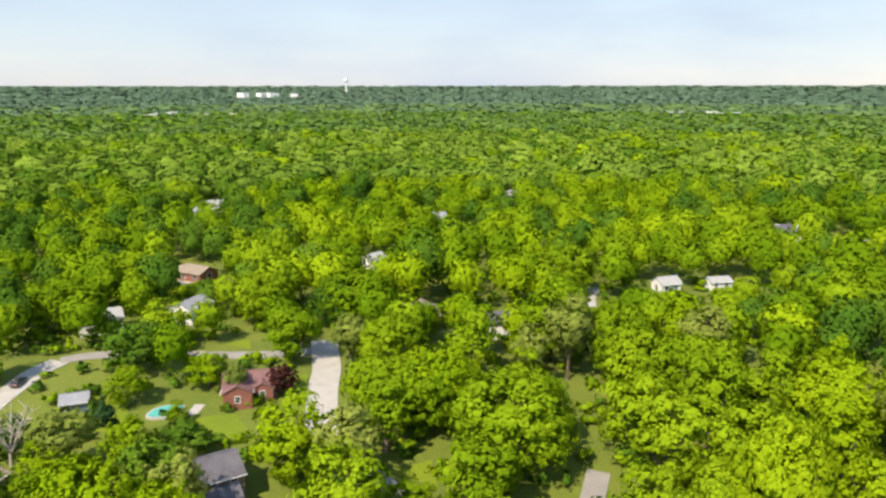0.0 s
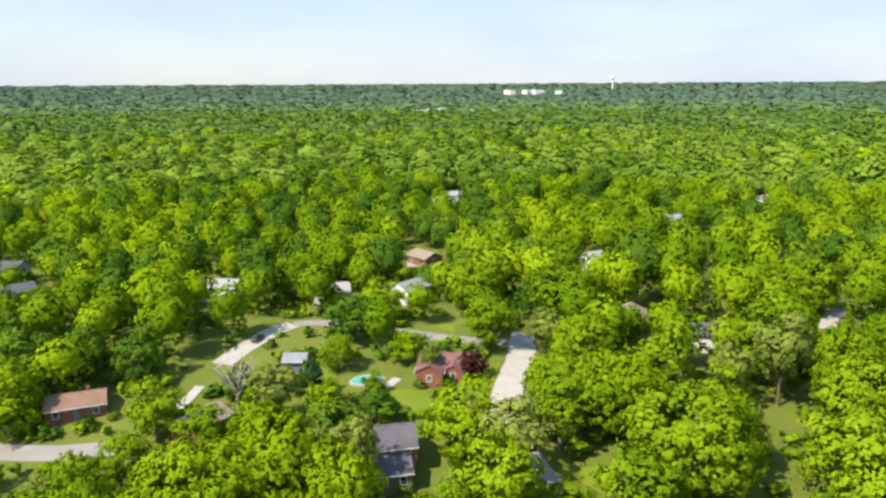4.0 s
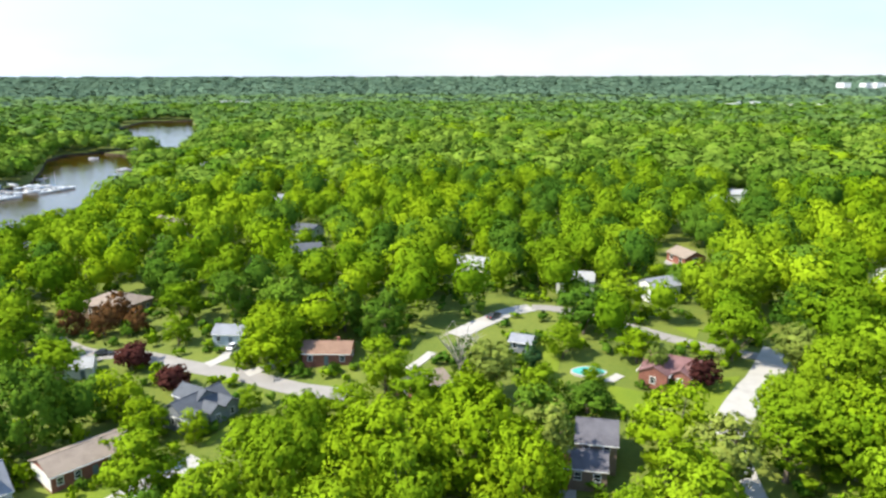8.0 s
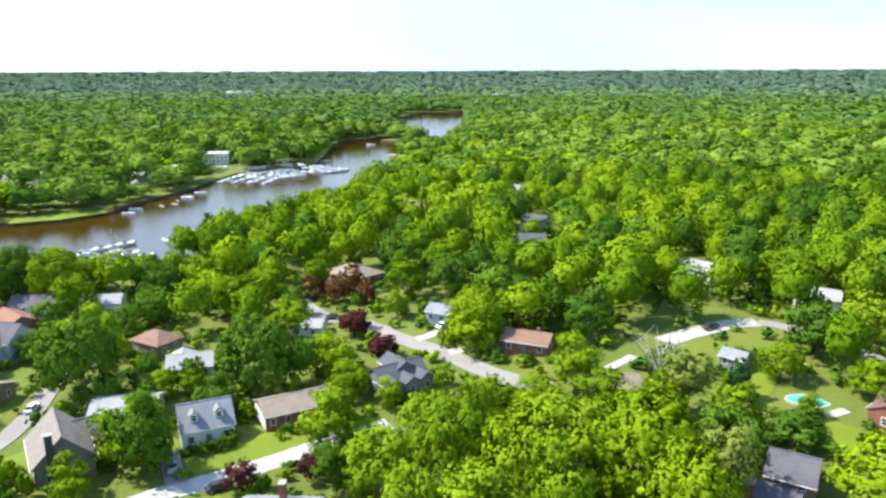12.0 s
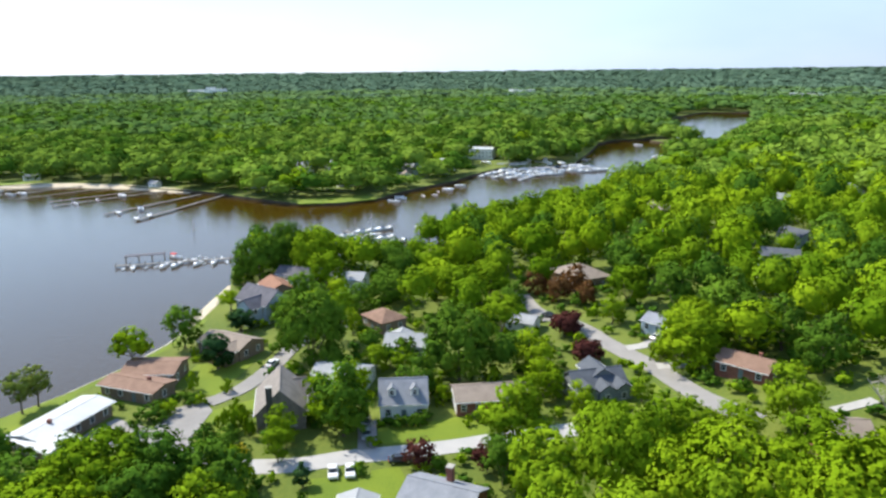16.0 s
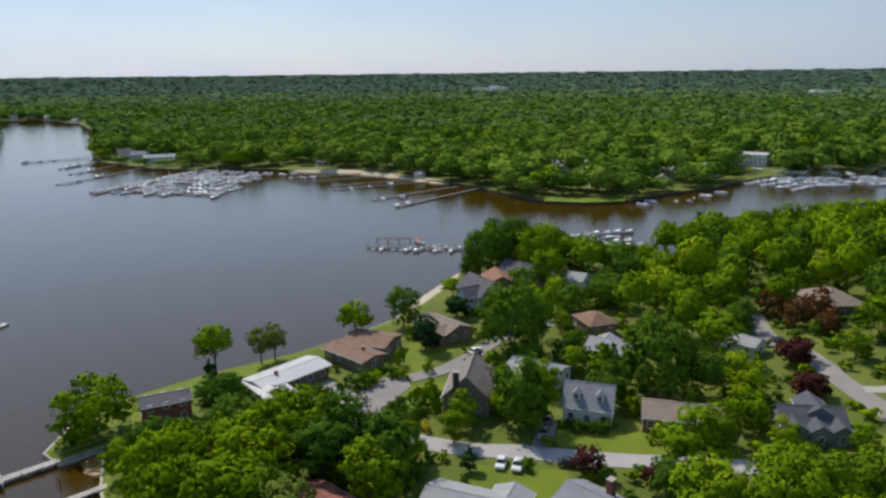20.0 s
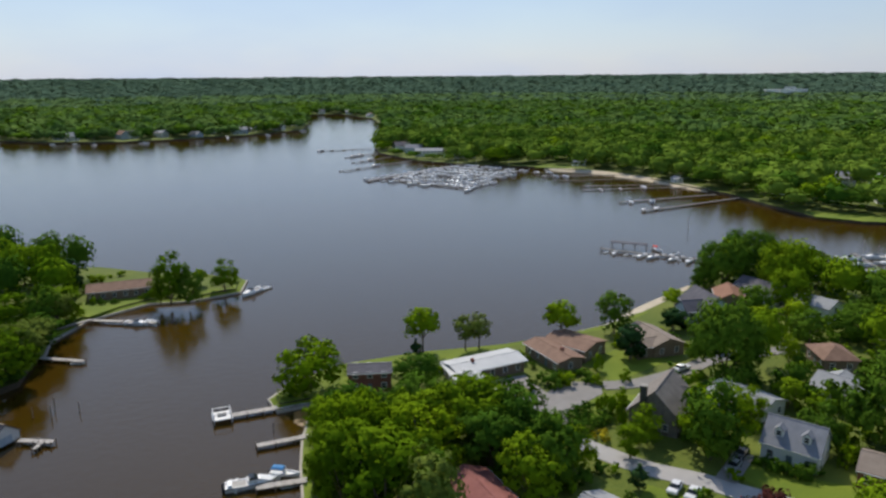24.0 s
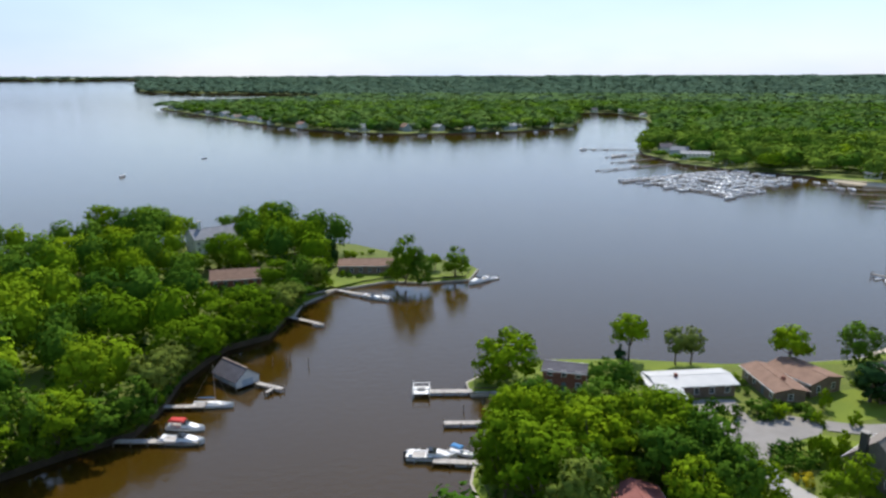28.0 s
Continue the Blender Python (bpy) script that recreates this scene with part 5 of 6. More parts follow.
room = np.minimum(headroom(gx, gy, gr), open_room(gx, gy))
scale = np.clip(room / gh, 0, 1)
ok = scale > 0.3
gx, gy, gr, gh, far, scale = gx[ok], gy[ok], gr[ok], gh[ok], far[ok], scale[ok]
gh, gr = gh * scale, gr * np.sqrt(scale)

order = np.argsort(far)
seen = [i for i in order if far[i] > 58]
NEAR_COUNT = 150
MIX = ["oak"] * 6 + ["maple"] * 4 + ["ash"] * 5 + ["beech"] * 2 + ["linden"] * 3 + ["locust"] * 2
for i in seen[:NEAR_COUNT]:
    kind = "shrub" if gh[i] < 4 else MIX[int(rng.integers(len(MIX)))]
    tree(kind, gx[i], gy[i], gh[i], gr[i])

rest = [i for i in order if far[i] <= 58] + seen[NEAR_COUNT:]


def woods(name, xs, ys, rs, hs, patterns, mat, label):
    """One mesh of many crowns: each a turned and stretched copy of one of the patterns."""
    V, F, N, n = [], [], [], 0
    zs = elev(xs, ys)
    for k in range(len(xs)):
        v, f, m, h0, w0 = patterns[k % len(patterns)]
        a = rng.uniform(0, 2 * math.pi)
        s, q = rs[k] / w0, hs[k] / h0
        c, d = math.cos(a) * s, math.sin(a) * s
        V.append(np.stack([v[:, 0] * c - v[:, 1] * d + xs[k], v[:, 0] * d + v[:, 1] * c + ys[k], v[:, 2] * q + zs[k]], 1))
        c, d = math.cos(a), math.sin(a)
        N.append(np.stack([m[:, 0] * c - m[:, 1] * d, m[:, 0] * d + m[:, 1] * c, m[:, 2]], 1))
        F.append(f + n)
        n += len(v)
    me = array_object(name, np.concatenate(V), np.concatenate(F), mat, True, np.concatenate(N))
    tone = np.repeat(rng.uniform(-0.7, 0.7, len(V)), [len(v) for v in V])   # a shade of its own for every tree
    me.attributes.new("tone", "FLOAT", "POINT").data.foreach_set("value", tone.astype(np.float32))
    ob = new(name, me)
    tagged(ob, label, "trees", kind="stuff")
    return ob


def pattern(seed, height, wide, lobes, cards, leaf, low, core, core_size=0.95):
    V, F, N, _ = crown_mesh(seed, height, wide, lobes, cards, leaf, low, "round", core, core_size, 0.5, 0.86)
    return V, F, N, height, wide


mid_patterns = [dome_mesh(300 + k, 15, 5.4, 0.1, 520, 0.5, 24, 0.0, 0.5) for k in range(10)]
idx = np.array(rest)
pick = rng.random(len(idx))
# this sector's darker picks put a cloud's shadow into the leaf colour
cloud_shade = (gx[idx] < -0.32 * gy[idx]) & (gx[idx] > -0.85 * gy[idx]) & (gy[idx] > 130)
pick = np.where((gy[idx] < -90) & (pick > 0.35), 0.9, pick)
pick = np.where(cloud_shade, np.where(pick < 0.5, pick, 0.9), pick)
for lo, hi, mat, nm in ((0, 0.55, M_LEAF, "wood"), (0.55, 0.8, M_LEAF_LIGHT, "light_wood"), (0.8, 1.01, M_LEAF_BLUE, "dark_wood")):
    s = idx[(pick >= lo) & (pick < hi)]
    woods(nm, gx[s], gy[s], gr[s], gh[s], mid_patterns, mat, "dense leafy wood of mixed green crowns")


# undergrowth between the trees
ux, uy = rng.uniform(-260, 110, 5200), rng.uniform(-240, 200, 5200)
uf = np.hypot(ux - EYE[0], uy - EYE[1])
ur = rng.uniform(1.2, 2.6, len(ux))
tended = inside(ux, uy, TENDED) | inside(ux, uy, OPEN_POINT)
ok = (uf < 250) & (uf > 50) & in_view(ux, uy) & free_ground(ux, uy, ur) & ~(tended & (rng.random(len(ux)) < 0.75))
ux, uy, ur = ux[ok], uy[ok], ur[ok]
uh = np.minimum(ur * rng.uniform(0.9, 1.6, len(ux)), headroom(ux, uy, ur) + 0.4)
# bushes that hang over the bank of the point
for (ax, ay), (bx, by) in zip(SHORE_POINT[:10], SHORE_POINT[1:11]):
    n = max(2, int(math.hypot(bx - ax, by - ay) / 1.7))
    t = (np.arange(n) + rng.uniform(0.2, 0.8, n)) / n
    side = np.array([by - ay, ax - bx]) / math.hypot(bx - ax, by - ay)
    if inside([(ax + bx) / 2 + side[0] * 2], [(ay + by) / 2 + side[1] * 2], BAY)[0]:
        side = -side
    ux, uy = np.concatenate([ux, ax + (bx - ax) * t + side[0] * 0.5]), np.concatenate([uy, ay + (by - ay) * t + side[1] * 0.5])
    ur, uh = np.concatenate([ur, rng.uniform(1.4, 2.4, n)]), np.concatenate([uh, rng.uniform(1.4, 3.4, n)])
low_patterns = [pattern(700 + k, 3, 2.0, 3, 42, 0.46, 0.0, ICO0, 0.7) for k in range(5)]
half = rng.random(len(ux)) < 0.5
woods("undergrowth", ux[half], uy[half], ur[half], uh[half], low_patterns, M_LEAF, "green undergrowth between the trees")
woods("dark_undergrowth", ux[~half], uy[~half], ur[~half], uh[~half], low_patterns, M_LEAF_BLUE, "dark green bushes between the trees")


def ring_points(r0, r1, spacing):
    """Jittered points over the view's sector between two distances."""
    xs, ys, ss = [], [], []
    r = r0
    while r < r1:
        s = spacing(r)
        n = int(math.radians(235) * r / s)
        a = np.radians(np.linspace(-192, 43, n) + rng.uniform(-0.4, 0.4, n) * 235 / n)
        q = r + rng.uniform(-0.4, 0.4, n) * s
        xs.append(EYE[0] + np.sin(a) * q)
        ys.append(EYE[1] + np.cos(a) * q)
        ss.append(np.full(n, s))
        r += s * 0.9
    return np.concatenate(xs), np.concatenate(ys), np.concatenate(ss)


far_patterns = [dome_mesh(400 + k, 15, 5.4, 0.12, 96, 1.05, 11, 0.15, 0.5) for k in range(8)]
dome_patterns = [dome_mesh(500 + k, 15, 5.4, 0.15, 32, 1.8, 9, 0.7) for k in range(6)]
last_patterns = [dome_mesh(600 + k, 15, 5.4, 0.2, 9, 3.0, 6, 1.6) for k in range(4)]
# leaf colours grow bluer from ring to ring, in place of haze
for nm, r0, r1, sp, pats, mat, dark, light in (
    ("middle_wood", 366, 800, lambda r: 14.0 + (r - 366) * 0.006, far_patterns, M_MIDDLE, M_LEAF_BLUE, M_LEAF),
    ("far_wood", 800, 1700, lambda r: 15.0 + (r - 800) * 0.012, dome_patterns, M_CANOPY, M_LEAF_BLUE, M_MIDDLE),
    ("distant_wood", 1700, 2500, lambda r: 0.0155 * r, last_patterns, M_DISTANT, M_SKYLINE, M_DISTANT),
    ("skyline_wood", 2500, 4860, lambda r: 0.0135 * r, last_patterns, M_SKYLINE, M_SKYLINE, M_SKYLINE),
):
    x, y, s = ring_points(r0, r1, sp)
    ok = ~inside(x, y, BAY) & (line_distance(x, y, BAY, True) > s * 0.14)
    for poly in LAWNS:
        ok &= ~inside(x, y, poly)
    for h in HOUSES:
        dx, dy = x - h["at"][0], y - h["at"][1]
        d = math.hypot(EYE[0] - h["at"][0], EYE[1] - h["at"][1])
        ux, uy = (EYE[0] - h["at"][0]) / d, (EYE[1] - h["at"][1]) / d
        along, aside = dx * ux + dy * uy, np.abs(-dx * uy + dy * ux)
        ok &= (np.hypot(dx, dy) > h["size"][0] * 0.55 + 3) & ~((along > 0) & (along < d * 0.035) & (aside < h["size"][0] * 0.3))
    x, y, s = x[ok], y[ok], s[ok]
    r = s * rng.uniform(0.56, 0.86, len(x))
    h = np.minimum(r * rng.uniform(1.7, 2.1, len(x)), rng.uniform(12, 18, len(x)))
    h = h * (rng.uniform(0.78, 1.25, len(x)) if r1 < 2000 else 1.0)
    fit = np.clip(open_room(x, y) / h, 0, 1)
    x, y, r, h = x[fit > 0.3], y[fit > 0.3], (r * np.sqrt(fit))[fit > 0.3], (h * fit)[fit > 0.3]
    draw = rng.random(len(x))
    draw = np.where((x < -0.32 * y) & (x > -0.85 * y) & (y > 130), 0.28 + 0.66 * draw, draw)   # a cloud's shadow on this sector, painted by drawing darker leaves
    west = (y < -0.35 * x - 40) & (r0 < 1600)   # dark leaves drawn more often here paint the backlit shade of the western shore
    draw = np.where(west, 0.22 + 0.68 * draw, draw)
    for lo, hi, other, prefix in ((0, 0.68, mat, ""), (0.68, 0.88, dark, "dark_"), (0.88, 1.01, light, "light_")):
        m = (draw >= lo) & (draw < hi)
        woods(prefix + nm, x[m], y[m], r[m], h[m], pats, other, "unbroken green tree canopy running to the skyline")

# ---- shores: walls and beaches ----
def shore_bank(line, label="grassy bank behind a low pale stone sea wall"):
    """A turf slope down to a low wall at the water's edge."""
    q = [Vector(p) for p in line]
    turf, wall = bmesh.new(), bmesh.new()
    last = None
    for i, p in enumerate(q):
        tan = (q[min(i + 1, len(q) - 1)] - q[max(i - 1, 0)]).normalized()
        nor = Vector((-tan.y, tan.x))
        if not inside([p.x + nor.x * 1.2], [p.y + nor.y * 1.2], BAY)[0]:
            nor = -nor
        rows = ([turf.verts.new((p.x + nor.x * o, p.y + nor.y * o, z)) for o, z in ((-2.2, G + 0.03), (-0.6, G + 0.05), (0.3, G * 0.72), (1.7, 0.52))],
                [wall.verts.new((p.x + nor.x * o, p.y + nor.y * o, z)) for o, z in ((1.62, -1.0), (1.62, 0.6), (2.1, 0.6), (2.15, -1.0))])
        if last:
            for bm, a, b in ((turf, last[0], rows[0]), (wall, last[1], rows[1])):
                for k in range(3):
                    bm.faces.new((a[k], a[k + 1], b[k + 1], b[k]))
        last = rows
    ob = tagged(part("shore_bank", turf, M_GRASS), label, "bank", kind="structure")
    part("sea_wall", wall, M_WALL, ob)


M_WALL = material("pale_wall_stone", (0.36, 0.33, 0.28), (0.52, 0.48, 0.42), 0.9, 1.2, 6.0, 0.5)
shore_bank(SHORE_NEAR[28:43])
shore_bank(SHORE_POINT[8:15], "grassy bank and low sea wall round the point")


def beach(line, out, label):
    """A sand slope from the land down into the water; out: which side the water lies."""
    q = [Vector(p) for p in line]
    bm = bmesh.new()
    rows = []
    for i, p in enumerate(q):
        tan = (q[min(i + 1, len(q) - 1)] - q[max(i - 1, 0)]).normalized()
        nor = Vector((-tan.y, tan.x)) * out
        wide = 0.3 if i in (0, len(q) - 1) else 1.0
        rows.append([bm.verts.new((e.x, e.y, z)) for e, z in ((p - nor * 3.0 * wide, G + 0.04), (p, G + 0.06), (p + nor * 3 * wide, G * 0.45), (p + nor * 6.5 * wide, -0.4))])
    for a, b in zip(rows, rows[1:]):
        for k in range(3):
            bm.faces.new((a[k], a[k + 1], b[k + 1], b[k]))
    tagged(part("beach", bm, M_SAND), label, "beach", kind="structure")


beach([(-216, -48), (-204, -47), (-192, -48), (-180, -49), (-172, -51)], 1, "narrow pale sand beach below the houses")
M_SHOAL = material("golden_wet_sand", (0.16, 0.085, 0.012), (0.26, 0.15, 0.03), 0.5, 0.5, 4.0)


def shoal(rim, label):
    """A low bar of wet sand that barely clears the water."""
    bm = bmesh.new()
    cx, cy = sum(p[0] for p in rim) / len(rim), sum(p[1] for p in rim) / len(rim)
    n = len(rim) * 4
    ring = [Vector(rim[k // 4]).lerp(Vector(rim[(k // 4 + 1) % len(rim)]), k % 4 / 4) for k in range(n)]
    rows = [[bm.verts.new((cx + (p.x - cx) * q, cy + (p.y - cy) * q, z)) for p in ring] for q, z in ((1.1, -0.25), (0.85, 0.03), (0.4, 0.10))]
    for a, b in zip(rows, rows[1:]):
        for k in range(n):
            bm.faces.new((a[k], a[(k + 1) % n], b[(k + 1) % n], b[k]))
    bm.faces.new(rows[-1])
    tagged(part("shoal", bm, M_SHOAL), label, "sand bar", kind="structure")


shoal([(-75.6, -80), (-81, -78.4), (-78, -74.4), (-71.6, -70.6), (-72.4, -76)], "golden wet sand bar in the corner of the sea wall")
beach([(-464, -258), (-467, -236), (-467, -208), (-461, -188), (-454, -166), (-444, -148), (-436, -134), (-428, -118)], -1, "curved pale sand beach")


# ---- boats ----
def hull_bm(L, B, H, bow=0.55):
    bm = bmesh.new()
    rows = []
    for k in range(9):
        t = k / 8
        half = B / 2 * (0.88 + 0.12 * math.sin(math.pi * min(t * 1.3, 1))) * (1 - max(0, (t - bow) / (1 - bow)) ** 2.2) + 0.02
        sheer = H * (1 + 0.28 * max(0, t - 0.4) ** 2 * 2.7)
        x = (t - 0.5) * L
        rows.append([bm.verts.new((x + (0.06 * L * t if z > 0 else 0), y, z)) for y, z in ((-half, sheer), (-half * 0.86, 0.12), (-half * 0.1, -0.25), (half * 0.1, -0.25), (half * 0.86, 0.12), (half, sheer), (half * 0.82, sheer), (half * 0.76, sheer - 0.28), (-half * 0.76, sheer - 0.28), (-half * 0.82, sheer))])
    n = len(rows[0])
    for a, b in zip(rows, rows[1:]):
        for k in range(n):
            j = (k + 1) % n
            bm.faces.new((a[k], a[j], b[j], b[k]))
    bm.faces.new(rows[0])
    bm.faces.new(rows[-1][::-1])
    return bm


def wedge(x0, x1, y, z0, z1, rake0, rake1, inset=0.12):
    """A cabin: a box with sloping ends and sides."""
    bm = bmesh.new()
    lo = [bm.verts.new(p) for p in ((x0, -y, z0), (x1, -y, z0), (x1, y, z0), (x0, y, z0))]
    hi = [bm.verts.new(p) for p in ((x0 + rake0, -y + inset, z1), (x1 - rake1, -y + inset, z1), (x1 - rake1, y - inset, z1), (x0 + rake0, y - inset, z1))]
    bm.faces.new(lo)
    bm.faces.new(hi)
    for k in range(4):
        j = (k + 1) % 4
        bm.faces.new((lo[k], lo[j], hi[j], hi[k]))
    bmesh.ops.bevel(bm, geom=list(bm.edges), offset=0.05, segments=1, affect="EDGES")
    return bm


def motorboat(L=7.0, canvas=None, cabin=True, label="white motorboat with a cabin moored at a pier"):
    root = holder("motorboat", 0, 0, 0)
    tagged(root, label, "boat", group="moored boats")
    part("hull", hull_bm(L, L * 0.3, L * 0.12), M_GEL, root)
    part("rub_rail", box(-L * 0.5, L * 0.2, -L * 0.154, -L * 0.148, L * 0.1, L * 0.115), M_DARK, root)
    if cabin:
        part("cabin", wedge(-L * 0.08, L * 0.4, L * 0.115, L * 0.11, L * 0.185, 0.12, L * 0.22, 0.2), M_GEL, root)
        part("windscreen", wedge(-L * 0.05, L * 0.14, L * 0.1, L * 0.18, L * 0.235, 0.05, L * 0.09), M_GLASS, root, "dark raked windscreen")
        part("cockpit", box(-L * 0.4, -L * 0.1, -L * 0.1, L * 0.1, L * 0.09, L * 0.112, 0.02), M_DECK, root, "tan cockpit floor")
        part("stern_seat", box(-L * 0.45, -L * 0.36, -L * 0.11, L * 0.11, L * 0.1, L * 0.16, 0.04), M_GEL, root)
    else:
        part("console", wedge(-L * 0.05, L * 0.08, L * 0.06, L * 0.09, L * 0.2, 0.02, 0.15), M_GEL, root)
    if canvas:
        part("canopy", wedge(-L * 0.42, L * 0.02, L * 0.14, L * 0.26, L * 0.31, 0.2, 0.2, 0.3), canvas, root, "coloured canvas canopy")
        for sx in (-0.4, 0.0):
            for sy in (-1, 1):
                part("canopy_pole", add_tube(bmesh.new(), (L * sx, sy * L * 0.13, L * 0.1), (L * sx, sy * L * 0.13, L * 0.27), 0.03, 0.03, 5), M_ALU, root)
    part("outboard", wedge(-L * 0.56, -L * 0.49, 0.2, -0.1, L * 0.17, 0.05, 0.05), M_DARK, root, "dark outboard motor")
    return root


def sailboat(L=9.0, label="white sailing boat with a bare mast"):
    root = holder("sailboat", 0, 0, 0)
    tagged(root, label, "sailboat", group="moored boats")
    part("hull", hull_bm(L, L * 0.29, L * 0.1, 0.4), M_GEL, root)
    part("cabin", wedge(-L * 0.1, L * 0.25, L * 0.09, L * 0.08, L * 0.14, 0.1, 0.5), M_GEL, root)
    part("deck", box(-L * 0.45, L * 0.3, -L * 0.1, L * 0.1, L * 0.075, L * 0.085), M_DECK, root, "teak deck")
    part("mast", add_tube(bmesh.new(), (L * 0.1, 0, L * 0.08), (L * 0.1, 0, L * 1.15), 0.07, 0.05, 6), M_ALU, root)
    part("boom", add_tube(bmesh.new(), (L * 0.1, 0, L * 0.24), (-L * 0.35, 0, L * 0.24), 0.05, 0.04, 6), M_ALU, root)
    part("sail_cover", add_tube(bmesh.new(), (L * 0.08, 0, L * 0.262), (-L * 0.33, 0, L * 0.255), 0.14, 0.09, 7), M_CANVAS_BLUE, root, "blue sail cover")
    for a, b in (((L * 0.48, 0, L * 0.14), (L * 0.1, 0, L * 1.12)), ((-L * 0.48, 0, L * 0.12), (L * 0.1, 0, L * 1.12))):
        part("stay", add_tube(bmesh.new(), a, b, 0.015, 0.015, 4), M_ALU, root)
    return root


def put(ob, x, y, turn, z=0.0, s=1.0):
    ob.matrix_world = pose(x, y, z, 0, 0, turn) @ Matrix.Scale(s, 4)
    return ob


cruiser = put(motorboat(9.0), -123.5, -160, 15)
red_cruiser = put(motorboat(7.5, M_CANVAS_RED, label="white cabin cruiser with a dark red canopy"), -14.5, -97.0, 145)
skiff = put(motorboat(5.0, None, False, "small open white motorboat"), -129.5, -160.5, 10)
blue_boat = put(motorboat(5.5, M_CANVAS_BLUE, False, "open boat under a blue canopy on a lift"), -58.5, -61, 120)


def day_boat(L=7.5):
    """A plain white boat: hull, foredeck, low cuddy, cockpit."""
    root = holder("motorboat", 0, 0, 0)
    tagged(root, "plain white motorboat in a marina berth", "boat", group="moored boats")
    part("hull", hull_bm(L, L * 0.36, L * 0.14), M_GEL, root)
    part("foredeck", wedge(-L * 0.02, L * 0.4, L * 0.13, L * 0.12, L * 0.19, 0.3, L * 0.2, 0.3), M_GEL, root)
    part("windscreen", wedge(-L * 0.04, L * 0.06, L * 0.12, L * 0.18, L * 0.23, 0.05, 0.25), M_GLASS, root, "dark raked windscreen")
    part("stern_seat", box(-L * 0.44, -L * 0.3, -L * 0.12, L * 0.12, L * 0.08, L * 0.15, 0.04), M_GEL, root)
    return root


berth_boat = put(day_boat(), -352, -300, 180, 0, 1.1)
sloop = put(sailboat(8.5), -21.5, -105, 150)


def again(ob, x, y, turn, s=1.0):
    return copy_thing(ob, pose(x, y, 0, 0, 0, turn) @ Matrix.Scale(s, 4))


again(cruiser, -12.8, -91.5, 147, 0.95)
again(cruiser, -52.5, -62.5, 150, 1.0)
again(skiff, -50.5, -64.5, 60, 0.9)
again(skiff, -57.0, -57.0, 150, 0.8)
again(cruiser, -83.5, -160.5, 120, 0.8)
again(skiff, -87.5, -159.0, 110)
again(skiff, -86, -156.5, 100, 0.8)
again(skiff, -59, -143.5, 130, 0.7)
again(cruiser, -44, -521, 60, 0.9)
again(skiff, -120, -614, 20)
again(skiff, -8.5, -118.5, 60, 0.7)
put(motorboat(6.0, M_CANVAS_RED, False, "open boat with a bright red canopy"), -262.5, -79.5, 60)


# ---- piers ----
def pier(ax, ay, bx, by, width=1.7, z=0.85, label="weathered wooden pier on pilings", post_gap=3.2, high=0.35):
    L = math.hypot(bx - ax, by - ay)
    root = holder("pier", ax, ay, 0, math.degrees(math.atan2(by - ay, bx - ax)))
    tagged(root, label, "pier", group="wooden piers")
    if math.hypot(ax, ay) < 215 and math.hypot(bx, by) < 215:
        n = max(2, int(L / 0.6))
        plank = part("plank", box(0.02, L / n - 0.02, -width / 2, width / 2, z - 0.06, z), M_DECK, root)
        for k in range(1, n):
            again_plank = new("plank", plank.data)
            again_plank.parent = root
            again_plank.matrix_basis = pose(k * L / n, 0, 0.012 * math.sin(k * 2.3))
    else:
        part("deck", box(0, L, -width * 0.42, width * 0.42, z - 0.06, z, 0.02), M_DECK_GREY, root)
    for s in (-1, 1):
        part("stringer", box(0, L, s * width * 0.4 - 0.06, s * width * 0.4 + 0.06, z - 0.3, z - 0.075), M_POST, root)
    m = max(2, int(L / post_gap))
    for k in range(m + 1):
        for s in (-1, 1):
            part("piling", add_tube(bmesh.new(), (k * L / m, s * (width / 2 + 0.1), -1.5), (k * L / m, s * (width / 2 + 0.1), z + high), 0.13, 0.11, 7), M_POST, root)
    return root


def lift(x, y, turn, w=4.0, d=4.0, label="white square platform with a railed deck at the pier head"):
    root = holder("boat_lift", x, y, 0, turn)
    tagged(root, label, "boat lift")
    part("platform", box(-w / 2, w / 2, -d / 2, d / 2, 0.9, 1.1, 0.02), M_WHITE, root)
    for sx in (-1, 1):
        for sy in (-1, 1):
            part("leg", add_tube(bmesh.new(), (sx * w * 0.44, sy * d * 0.44, -1.5), (sx * w * 0.44, sy * d * 0.44, 2.3), 0.12, 0.12, 7), M_WHITE, root)
    for s in (-1, 1):
        part("rail", box(-w * 0.44, w * 0.44, s * d * 0.44 - 0.06, s * d * 0.44 + 0.06, 2.0, 2.14), M_WHITE, root)
        part("rail", box(s * w * 0.44 - 0.06, s * w * 0.44 + 0.06, -d * 0.38, d * 0.38, 2.0, 2.14), M_WHITE, root)
    part("bench", box(-0.9, 0.9, -0.4, 0.4, 1.1, 1.55, 0.03), M_DARK, root)
    return root


pier(-83, -78, -65.5, -87.5, 1.9)
lift(-64, -88.4, -28)
pier(-70.5, -67.5, -61, -72.6, 1.6)
pier(-60, -55, -52, -60.5, 1.7)
pier(-54, -153.5, -60, -142.5, 1.5)
pier(-76, -173, -87, -155.5, 1.7)
pier(-1.5, -97, -16, -89, 1.7)
pier(-12, -108.5, -20, -104.5, 1.5)
pier(-33, -111, -37, -105.0, 1.4)
pier(-35.4, -106.4, -33.4, -104.8, 0.9)
pier(-62, -268, -80, -300, 2.2, label="long pale pier behind the point")
pier(-75.5, -171.0, -62, -170, 1.2, 1.66, "pale garden walk along the sea wall", 4.0, 0.05)

